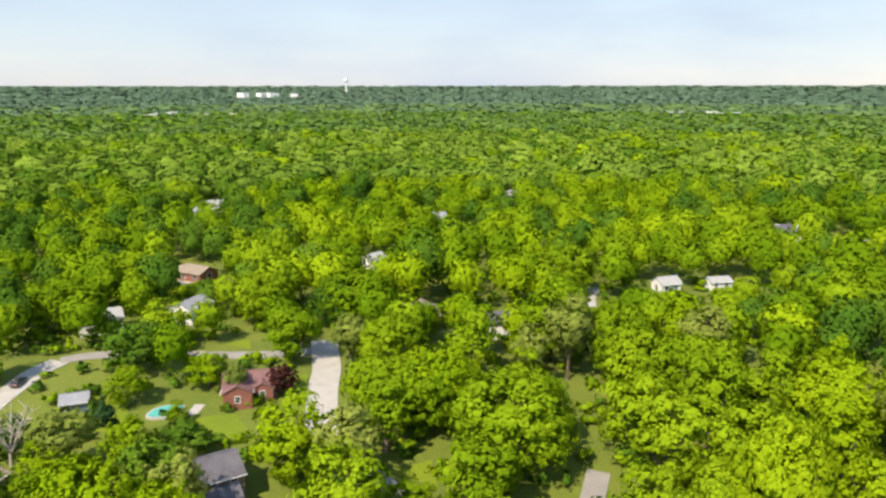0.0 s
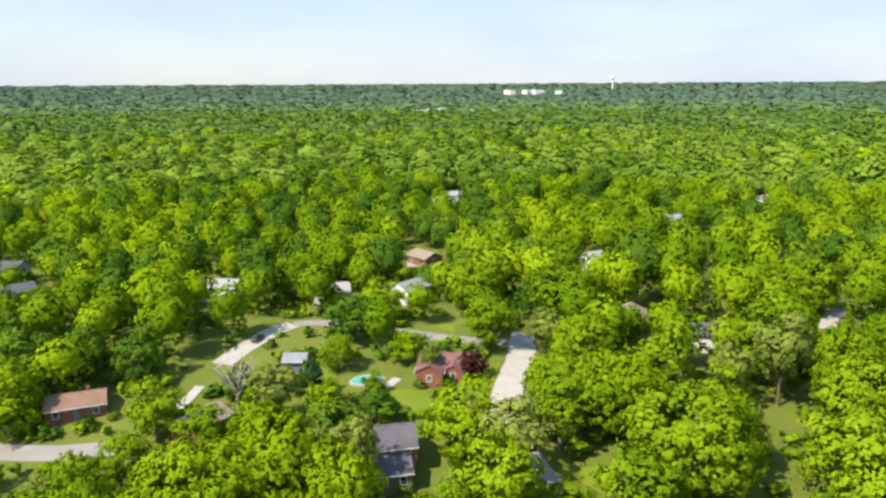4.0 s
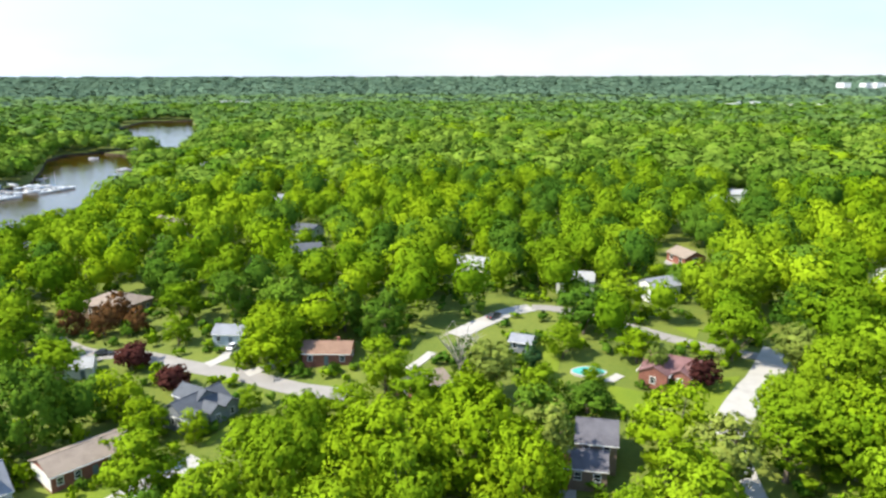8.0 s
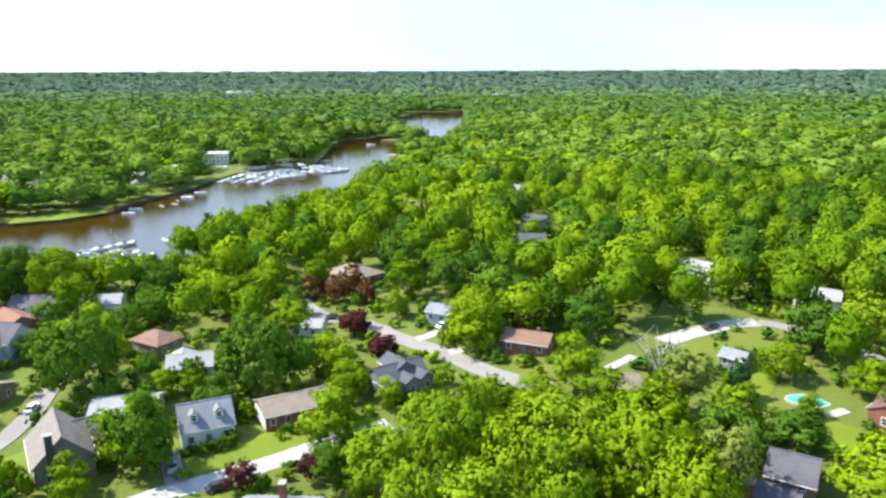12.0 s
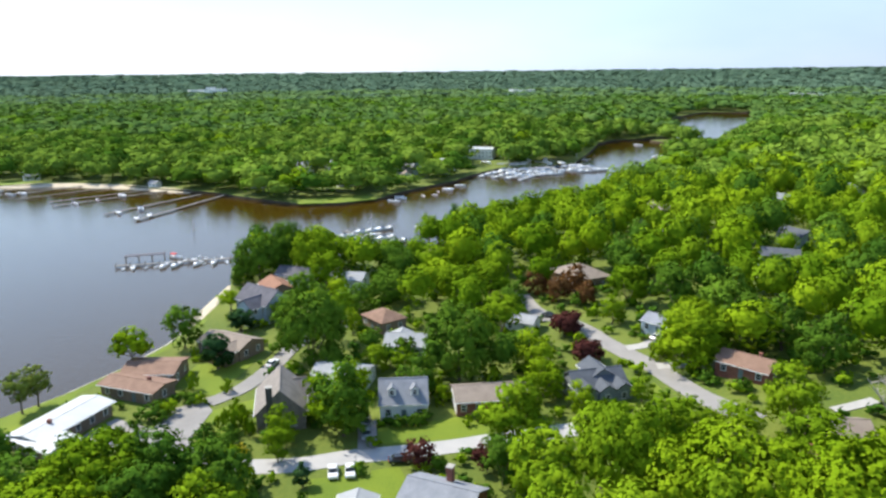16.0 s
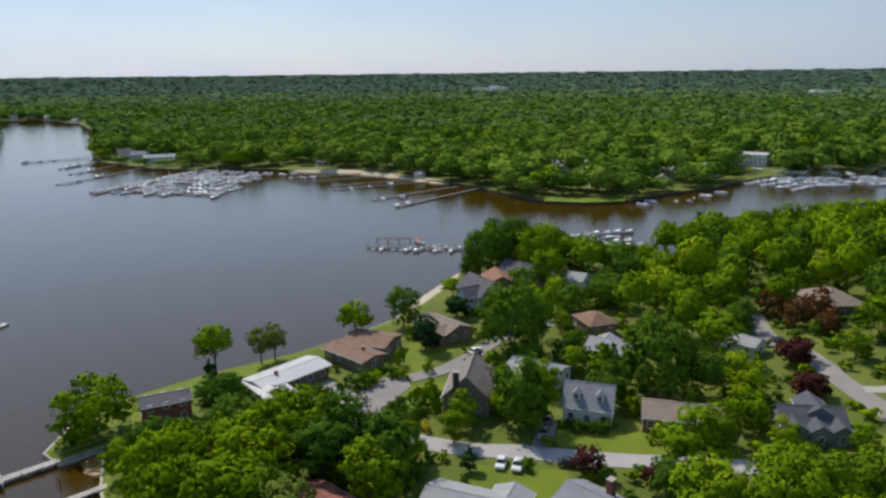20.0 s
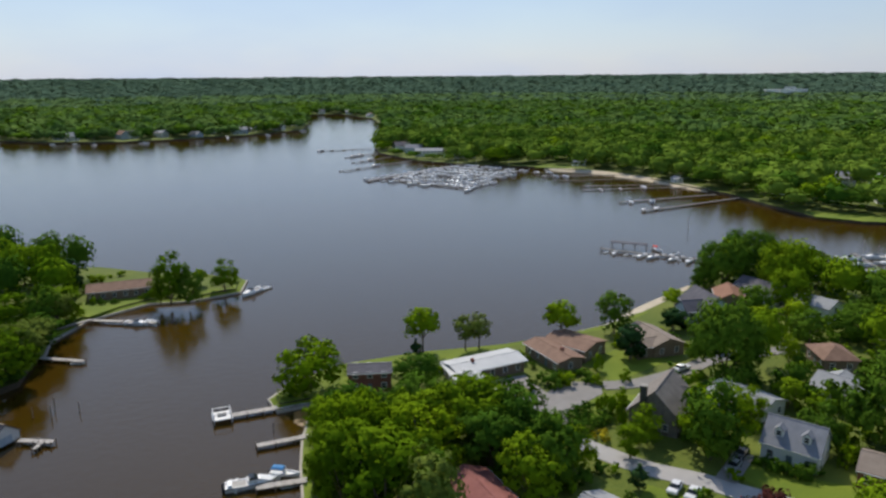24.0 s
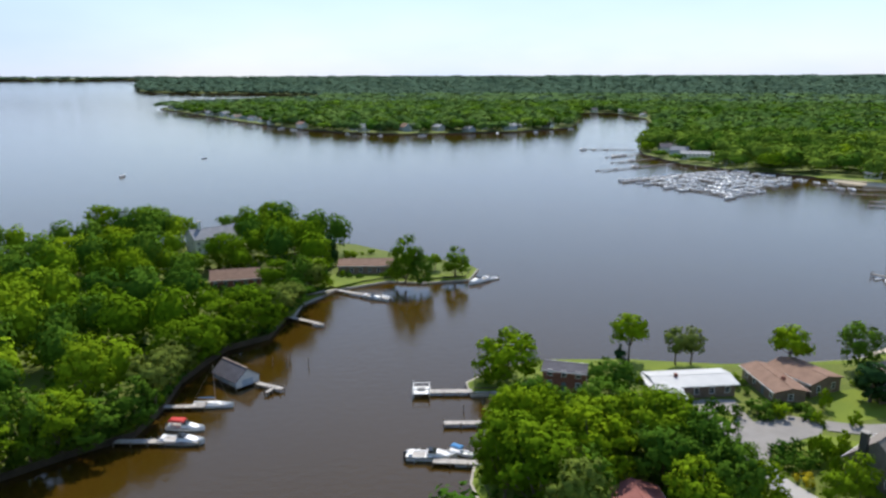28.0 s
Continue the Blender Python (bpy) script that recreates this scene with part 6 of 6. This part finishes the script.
for x, y, h in ((-42, -118, 2.6), (-44, -121, 2.8), (-47, -116, 2.2), (-39.5, -121, 2.4), (-312, -86, 5.5), (-68, -76.5, 1.6)):
    tagged(part("mooring_post", add_tube(bmesh.new(), (x, y, -1.5), (x, y, h), 0.13, 0.1, 7), M_POST), "dark wooden mooring post standing in the water", "post", group="mooring posts")


def boathouse(x, y, turn, L=9.5, W=6.2, eave=2.2):
    root = holder("boathouse", x, y, 0, turn)
    tagged(root, "blue-grey boathouse on piles over the water", "boathouse")
    part("roof", gable_roof(L, W, eave, 0.75, 0.35), M_SH_DARK, root)
    part("ridge_cap", box(-L / 2 - 0.3, L / 2 + 0.3, -0.18, 0.18, eave + W / 2 * 0.75 + 0.2, eave + W / 2 * 0.75 + 0.3), M_SH_TAN, root, "tan weathered ridge")
    for sx in (-1, 1):
        bm = bmesh.new()
        ends = [[bm.verts.new((sx * (L / 2 - o), yy, z)) for yy, z in ((-W / 2, 0.5), (W / 2, 0.5), (W / 2, eave), (0, eave + W / 2 * 0.75), (-W / 2, eave))] for o in (0.02, 0.14)]
        bm.faces.new(ends[0])
        bm.faces.new(ends[1][::-1])
        for k in range(5):
            j = (k + 1) % 5
            bm.faces.new((ends[0][k], ends[0][j], ends[1][j], ends[1][k]))
        part("gable_end", bm, M_SIDING, root, "pale boarded end wall")
        part("door", box(min(sx * (L / 2 - 0.1), sx * (L / 2 + 0.02)), max(sx * (L / 2 - 0.1), sx * (L / 2 + 0.02)), -1.4, 1.4, 0.5, 2.1), M_SIDING_BLUE, root)
    for s in (-1, 1):
        part("wall", box(-L / 2, L / 2, s * W / 2 - 0.06, s * W / 2 + 0.06, 0.9, eave), M_SIDING_BLUE, root)
        part("walkway", box(-L / 2, L / 2, s * W / 2 - (1.1 if s > 0 else 0), s * W / 2 + (0 if s > 0 else 1.1), 0.75, 0.88), M_DECK, root)
        for k in range(4):
            xx = (k / 3 - 0.5) * L * 0.96
            part("piling", add_tube(bmesh.new(), (xx, s * W / 2, -1.5), (xx, s * W / 2, eave - 0.1), 0.14, 0.13, 7), M_POST, root)
    return root


boathouse(-29.3, -116.0, 110)

# piers and boats off the far shore
pier(-417, -93, -340, -121, 2.2, label="long private pier on the far shore", post_gap=6)
pier(-416, -110, -358, -143, 2.0, label="long private pier on the far shore", post_gap=6)
pier(-440, -128, -386, -182, 2.0, label="long private pier on the far shore", post_gap=6)
pier(-462, -196, -424, -234, 2.2, label="long private pier on the far shore", post_gap=6)
pier(-460, -216, -436, -252, 2.0, label="long private pier on the far shore", post_gap=6)
pier(-440, -146, -400, -190, 1.8, label="long private pier on the far shore", post_gap=6)
pier(-452, -176, -412, -214, 1.8, label="long private pier on the far shore", post_gap=6)
pier(-258, -52, -249.5, -98, 2.0, label="long mooring pier with boats on both sides", post_gap=5, high=0.9)
brng = random.Random(5)
for k in range(11):
    y = -58 - k * 3.6 + brng.uniform(-0.9, 0.9)
    x = -258 + (-52 - y) * 0.185
    if brng.random() < 0.85:
        again(brng.choice((cruiser, skiff, skiff)), x + 3.6, y, brng.uniform(-20, 20), brng.uniform(0.5, 0.78))
    if k < 6 and brng.random() < 0.7:
        again(brng.choice((cruiser, skiff)), x - 3.8, y + 1.2, 180 + brng.uniform(-20, 20), brng.uniform(0.5, 0.75))
shed = holder("covered_slip", -258.5, -90, 0, 104)
tagged(shed, "long dark flat-roofed boat shelter on posts", "boat shelter")
part("roof", box(-7.5, 7.5, -1.6, 1.6, 2.5, 2.75, 0.04), M_SH_DARK, shed)
for sx in (-7, -2.4, 2.4, 7):
    for sy in (-1.4, 1.4):
        part("post", add_tube(bmesh.new(), (sx, sy, -1.5), (sx, sy, 2.5), 0.12, 0.12, 6), M_POST, shed)
for x, y, a in ((-352, -119, 20), (-362, -138, 30), (-345, -123, 20), (-372, -130, 200), (-398, -176, 40), (-406, -166, 220), (-392, -172, 40), (-418, -156, 40), (-428, -236, 60), (-431, -228, 240), (-441, -250, 60), (-446, -243, 240), (-434, -222, 60)):
    again(brng.choice((cruiser, skiff, cruiser)), x, y, a, brng.uniform(0.8, 1.1))
# the moorings in the creek behind the trees
pier(-262, 8, -303, -16, 2.0, post_gap=6, label="mooring pier at the creek mouth")
for x, y, a in ((-278, -5, 120), (-286, -11, 120), (-292, -16, 120), (-287, 2, 300), (-294, -3, 300), (-301, -8, 300), (-280, 7, 300), (-306, 1, 300)):
    again(brng.choice((cruiser, cruiser, sloop)), x, y, a, 1.05)

# the marina: finger piers off a long main pier, boats in the slips
pier(-446, -326, -333, -318, 3.0, label="main pier of the marina", post_gap=8)
for k in range(8):
    x = -348 - k * 13.2
    y0 = -318.5 - (x + 333) * -0.07
    tip = -237 - max(0, -350 - x) * 0.27
    pier(x, y0 + 1.5, x + 2, tip, 1.6, post_gap=9, label="finger pier of the marina")
    m = int((tip - y0) / 4.3)
    for j in range(m):
        for side in (-1, 1):
            if brng.random() < 0.52:
                again(brng.choice((berth_boat, berth_boat, berth_boat, sloop, cruiser)), x + 1 + side * 4.8, y0 + 4 + j * 4.3, (0 if side > 0 else 180) + brng.uniform(-6, 6), brng.uniform(0.72, 1.0))
for k in range(13):
    again(brng.choice((berth_boat, sloop, berth_boat)), -340 - k * 7.6, -323.5 + brng.uniform(-0.5, 0.5), 90 + brng.uniform(-6, 6), 0.95)
for ax, ay, bx, by in ((-446, -378, -362, -372), (-456, -412, -408, -406), (-476, -448, -432, -440), (-500, -482, -458, -505)):
    pier(ax, ay, bx, by, 2.0, post_gap=8, label="long private pier on the far shore")
    for s in (0.5, 0.75, 0.98):
        again(brng.choice((cruiser, skiff)), ax + (bx - ax) * s + 2, ay + (by - ay) * s - 3.6, 10, 0.95)
# the boatyard by the creek
yard = [Vector(p) for p in ((-473, 58), (-505, 80), (-514, 112), (-528, 143))]
for a, b in zip(yard, yard[1:]):
    out = Vector((b.y - a.y, a.x - b.x)).normalized()
    n = max(2, round((b - a).length / 9))
    for k in range(n):
        p = a.lerp(b, (k + 0.5) / n)
        if k % 2 == 0:
            q = p + out * 40
            pier(p.x, p.y, q.x, q.y, 2.0, post_gap=9, label="boatyard pier on the creek")
        for row in range(4):
            if brng.random() < 0.85:
                q = p + out * (7 + row * 10)
                again(brng.choice((cruiser, berth_boat, berth_boat, sloop)), q.x, q.y, math.degrees(math.atan2(out.y, out.x)) + brng.choice((80, 260)), brng.uniform(1.0, 1.25))
for x, y, a in ((-381, 5, 40), (-388, 12, 40), (-395, 22, 40), (-400, 29, 40), (-409, 31, 40), (-416, 38, 40), (-424, 42, 60), (-431, 50, 60), (-553, 160, 40), (-560, 166, 40), (-566, 220, 40), (-572, 226, 40), (-561, 226, 230), (-668, 238, 230), (-306, 20, 30), (-318, 26, 30)):
    again(brng.choice((cruiser, berth_boat, skiff)), x + brng.uniform(-3, 3), y + brng.uniform(-3, 3), a + brng.uniform(-25, 25), brng.uniform(0.65, 1.0))
for k in range(12):   # hauled-out boats on the yard
    ob = again(brng.choice((cruiser, cruiser, skiff)), -516 - brng.uniform(0, 18) - k * 0.6, 78 + k * 4.5 + brng.uniform(-4, 4), brng.uniform(0, 360), 1.1)
    ob.location.z = land(ob.location.x, ob.location.y) + 0.25
# boats along the headland
for x, y in shore_walk(SHORE_CAPE[13:19], 34, (8, 30), 1):
    if brng.random() < 0.7:
        again(brng.choice((cruiser, skiff, sloop)), x, y, brng.uniform(0, 360), 1.1)


# ---- cars ----
def car(paint, label):
    root = holder("car", 0, 0, 0)
    tagged(root, label, "car", group="parked cars")
    bm = bmesh.new()
    add_box(bm, -2.2, 2.2, -0.9, 0.9, 0.32, 0.92, 0.14)
    part("body", bm, paint, root)
    part("cabin", wedge(-1.6, 1.0, 0.82, 0.9, 1.42, 0.45, 0.6, 0.16), M_GLASS, root, "dark tinted windows")
    part("roof", wedge(-1.1, 0.4, 0.68, 1.41, 1.47, 0.05, 0.05, 0.05), paint, root)
    for sx in (-1.35, 1.35):
        for sy in (-0.82, 0.82):
            w = part("wheel", add_tube(bmesh.new(), (sx, sy - 0.1, 0.33), (sx, sy + 0.1, 0.33), 0.33, 0.33, 12), M_TYRE, root)
            part("rim", add_tube(bmesh.new(), (sx, sy - 0.11, 0.33), (sx, sy + 0.11, 0.33), 0.2, 0.2, 8), M_ALU, w)
    for sy in (-0.62, 0.62):
        part("headlight", box(2.17, 2.22, sy - 0.18, sy + 0.18, 0.62, 0.78), M_GEL, root)
        part("tail_light", box(-2.22, -2.17, sy - 0.18, sy + 0.18, 0.66, 0.82), M_CANVAS_RED, root)
    return root


M_PAINT_WHITE = material("white_car_paint", (0.75, 0.76, 0.77), (0.8, 0.8, 0.8), 0.25, 1, 6, 0)
M_PAINT_DARK = material("dark_car_paint", (0.025, 0.03, 0.04), (0.04, 0.045, 0.055), 0.25, 1, 6, 0)
M_PAINT_SILVER = material("silver_car_paint", (0.42, 0.44, 0.46), (0.5, 0.52, 0.54), 0.3, 1, 6, 0, metal=0.5)
white_car = put(car(M_PAINT_WHITE, "white car parked on the drive"), -95.2, -3.6, 5, G + 0.03)
dark_car = put(car(M_PAINT_DARK, "dark car parked at the kerb"), -98.4, 8.2, 95, G + 0.11)
silver_car = put(car(M_PAINT_SILVER, "silver car parked by the house"), -84, -28.5, 60, G + 0.03)


def park(ob, x, y, turn, z=0.09):
    return copy_thing(ob, pose(x, y, land(x, y) + z + 0.07, 0, 0, turn))


park(white_car, -95.2, -0.6, 4, 0.03)
park(dark_car, -113.5, 1.4, 0)
park(silver_car, -108.3, 1.7, 0)
park(white_car, -145.5, -22.5, 160)
park(dark_car, -169, 50, 50)
park(dark_car, -89.5, -25.5, 60, 0.03)
park(white_car, -143.8, 71.5, 120)
park(dark_car, -102.6, 122, 92)

# ---- gardens ----
sheet("patio", [(-62.6, 108.8), (-60.4, 110), (-60, 113.4), (-62.2, 113.6)], M_CONCRETE, 0.1, "pale paved patio beside the pool", "patio")


def pool(x, y, turn):
    root = holder("swimming_pool", x, y, land(x, y) + 0.1, turn)
    tagged(root, "garden swimming pool with teal water and a pale rim", "pool")
    for name, rx, ry, z0, z1, mat in (("rim", 3.9, 2.5, -0.6, 0.12, M_CONCRETE), ("water", 3.5, 2.1, 0.1, 0.14, M_CANVAS_TEAL)):
        bm = bmesh.new()
        ring = [[bm.verts.new((rx * math.cos(a), ry * (1 - 0.15 * math.cos(2 * a)) * math.sin(a), z)) for a in [2 * math.pi * k / 28 for k in range(28)]] for z in (z0, z1)]
        bm.faces.new(ring[0][::-1])
        bm.faces.new(ring[1])
        for k in range(28):
            j = (k + 1) % 28
            bm.faces.new((ring[0][k], ring[0][j], ring[1][j], ring[1][k]))
        part(name, bm, mat, root)


pool(-67, 110.7, 40)
srng = random.Random(3)


def clear_spot(x, y, r):
    return bool(free_ground(np.array([x]), np.array([y]), np.array([r]))[0])


# shrubs round the near houses
for s in HOUSES:
    if s.get("simple") or math.hypot(s["at"][0] - EYE[0], s["at"][1] - EYE[1]) > 260:
        continue
    a = radians(s["at"][2])
    for k in range(9):
        u, v = srng.uniform(-0.65, 0.65) * s["size"][0], srng.choice((-1, 1)) * (s["size"][1] / 2 + srng.uniform(1.5, 4.5))
        x, y = s["at"][0] + u * math.cos(a) - v * math.sin(a), s["at"][1] + u * math.sin(a) + v * math.cos(a)
        if not inside([x], [y], BAY)[0] and min(line_distance([x], [y], line)[0] - width / 2 for line, width, *_ in ROADS) > 0.8 and not inside([x], [y], LOT)[0]:
            tree(srng.choice(("shrub", "light_shrub", "shrub")), x, y, srng.uniform(1.2, 2.6), srng.uniform(1.0, 1.9))
tree("yellow_shrub", -103.5, -21.5, 1.5, 2.2)
for x, y in ((-113, -47), (-113.5, -44), (-112, -49), (-106, -25), (-108, -24), (-111, -25), (-127, -38), (-124, -42), (-121, -41), (-126, -36.5), (-118, -40), (-109, -28), (-112, -29.5)):
    tree("shrub", x, y, srng.uniform(1.6, 2.8), srng.uniform(1.4, 2.2))
for x, y in ((-114, -27), (-117, -24), (-110, -21), (-121, -26), (-131, -30), (-133, -38)):
    tree("light_shrub", x, y, srng.uniform(2.5, 4.5), srng.uniform(1.2, 1.8))

# shrubs and small trees of the gardens
for x, y, h, r, k in ((-113.6, -24.7, 4.5, 2.2, "light_shrub"), (-108.4, -30, 2.4, 2.6, "shrub"), (-105, -27, 2, 2.2, "shrub"), (-118.7, -42.9, 3.2, 3.0, "shrub"), (-121.5, -40, 3, 2.8, "light_shrub"), (-125.8, -34.5, 2.5, 1.8, "light_shrub"),
                      (-115.2, 1, 1.8, 1.6, "shrub"), (-115.9, 6, 1.6, 1.3, "shrub"), (-115.4, 13, 1.8, 1.8, "shrub"), (-104.7, 3, 2, 1.6, "light_shrub"), (-145.5, 9.9, 6, 3.0, "shrub"), (-142.5, 6, 5.5, 2.8, "shrub")):
    tree(k, x, y, h, r)
for x, y, h, r, k in ((-122, 17.2, 4, 2.4, "light_shrub"), (-128.2, 15.2, 5, 2.6, "light_shrub"), (-118.8, 30, 4.5, 2.2, "light_shrub"), (-175.4, 59.3, 4, 2.6, "shrub"), (-143.2, 52, 4.5, 2.4, "light_shrub"), (-135.8, 69, 3.5, 2.5, "light_shrub"),
                      (-78.5, 104.6, 5.5, 1.5, "shrub"), (-60.7, 103, 3, 3.0, "shrub"), (-62.8, 89.3, 4, 2.5, "shrub"), (-109.7, -25.2, 2, 2.4, "shrub"), (-98.6, -44.7, 5, 3, "shrub"), (-94.7, 1.3, 1.8, 1.4, "shrub")):
    tree(k, x, y, h, r)
sheet("island_bed", [(-111.2, -47.8), (-114.5, -47.0), (-113, -43.6), (-110.2, -42.5), (-109, -44.7)], M_GRASS, 0.22, "planted island in the middle of the forecourt", "planting bed")


def bare_tree(x, y, height):
    """A dead tree: a grey trunk that forks into bare limbs and twigs."""
    r = random.Random(9)
    root = holder("tree", x, y, land(x, y))
    tagged(root, "dead grey tree with bare branches", "tree", group="neighbourhood trees")
    part("trunk", add_tube(bmesh.new(), (0, 0, -0.3), (0.2, 0.1, height * 0.35), 0.32, 0.22, 7), M_DEADWOOD, root)
    for k in range(9):
        a = k * 2.4
        lean = r.uniform(0.25, 0.55)
        tip = Vector((math.cos(a) * height * lean, math.sin(a) * height * lean, height * r.uniform(0.75, 1.0)))
        base = Vector((0.2, 0.1, height * r.uniform(0.25, 0.36)))
        bm = add_tube(bmesh.new(), base, tip, 0.17, 0.06, 5)
        for j in range(11):
            q = base.lerp(tip, r.uniform(0.35, 0.98))
            add_tube(bm, q, q + Vector((r.uniform(-1, 1), r.uniform(-1, 1), r.uniform(0.2, 1.1))) * height * 0.18, 0.06, 0.025, 4)
        part("branch", bm, M_DEADWOOD, root)


M_DEADWOOD = material("dead_wood", (0.34, 0.30, 0.25), (0.48, 0.43, 0.37), 0.9, 1.5, 9.0)
bare_tree(-87.1, 92, 11)


# ---- far off: pale long buildings and a water tower ----
def long_building(x, y, turn, L, W, H, label):
    z = land(x, y)
    root = holder("commercial_building", x, y, z - 1.0, turn)
    tagged(root, label, "building", group="far commercial buildings")
    part("wall", box(-L / 2, L / 2, -W / 2, W / 2, 0, H), M_WHITE, root)
    part("roof", box(-L / 2 - 0.4, L / 2 + 0.4, -W / 2 - 0.4, W / 2 + 0.4, H, H + 0.5), M_METALROOF, root)
    for k in range(int(L / 12)):
        part("window", box(-L / 2 + 4 + k * 12, -L / 2 + 9 + k * 12, -W / 2 - 0.1, -W / 2 + 0.1, H * 0.45, H * 0.7), M_GLASS, root)


frng = random.Random(21)
for cx, cy, n, spread in ((-530, 1590, 9, 110), (-640, 1520, 2, 40), (-760, 3200, 5, 120), (560, 1600, 5, 80), (-2100, 350, 3, 60), (-2450, -600, 6, 130), (-1500, 900, 3, 90)):
    for k in range(n):
        far_scale = math.hypot(cx, cy) / 1700
        long_building(cx + frng.uniform(-spread, spread), cy + frng.uniform(-30, 30), frng.uniform(0, 180), frng.uniform(16, 34) * far_scale, 14 * far_scale, frng.uniform(15, 18) * far_scale, "pale commercial building far off in the trees")
tower = holder("water_tower", -527, 3944, float(rise(-527, 3944)))
tagged(tower, "pale water tower on the skyline", "water tower")
part("stem", add_tube(bmesh.new(), (0, 0, 0), (0, 0, 66), 5, 3, 10), M_WHITE, tower)
part("tank", add_tube(add_tube(bmesh.new(), (0, 0, 60), (0, 0, 70), 4, 12, 14), (0, 0, 70), (0, 0, 82), 12, 9, 14), M_WHITE, tower)
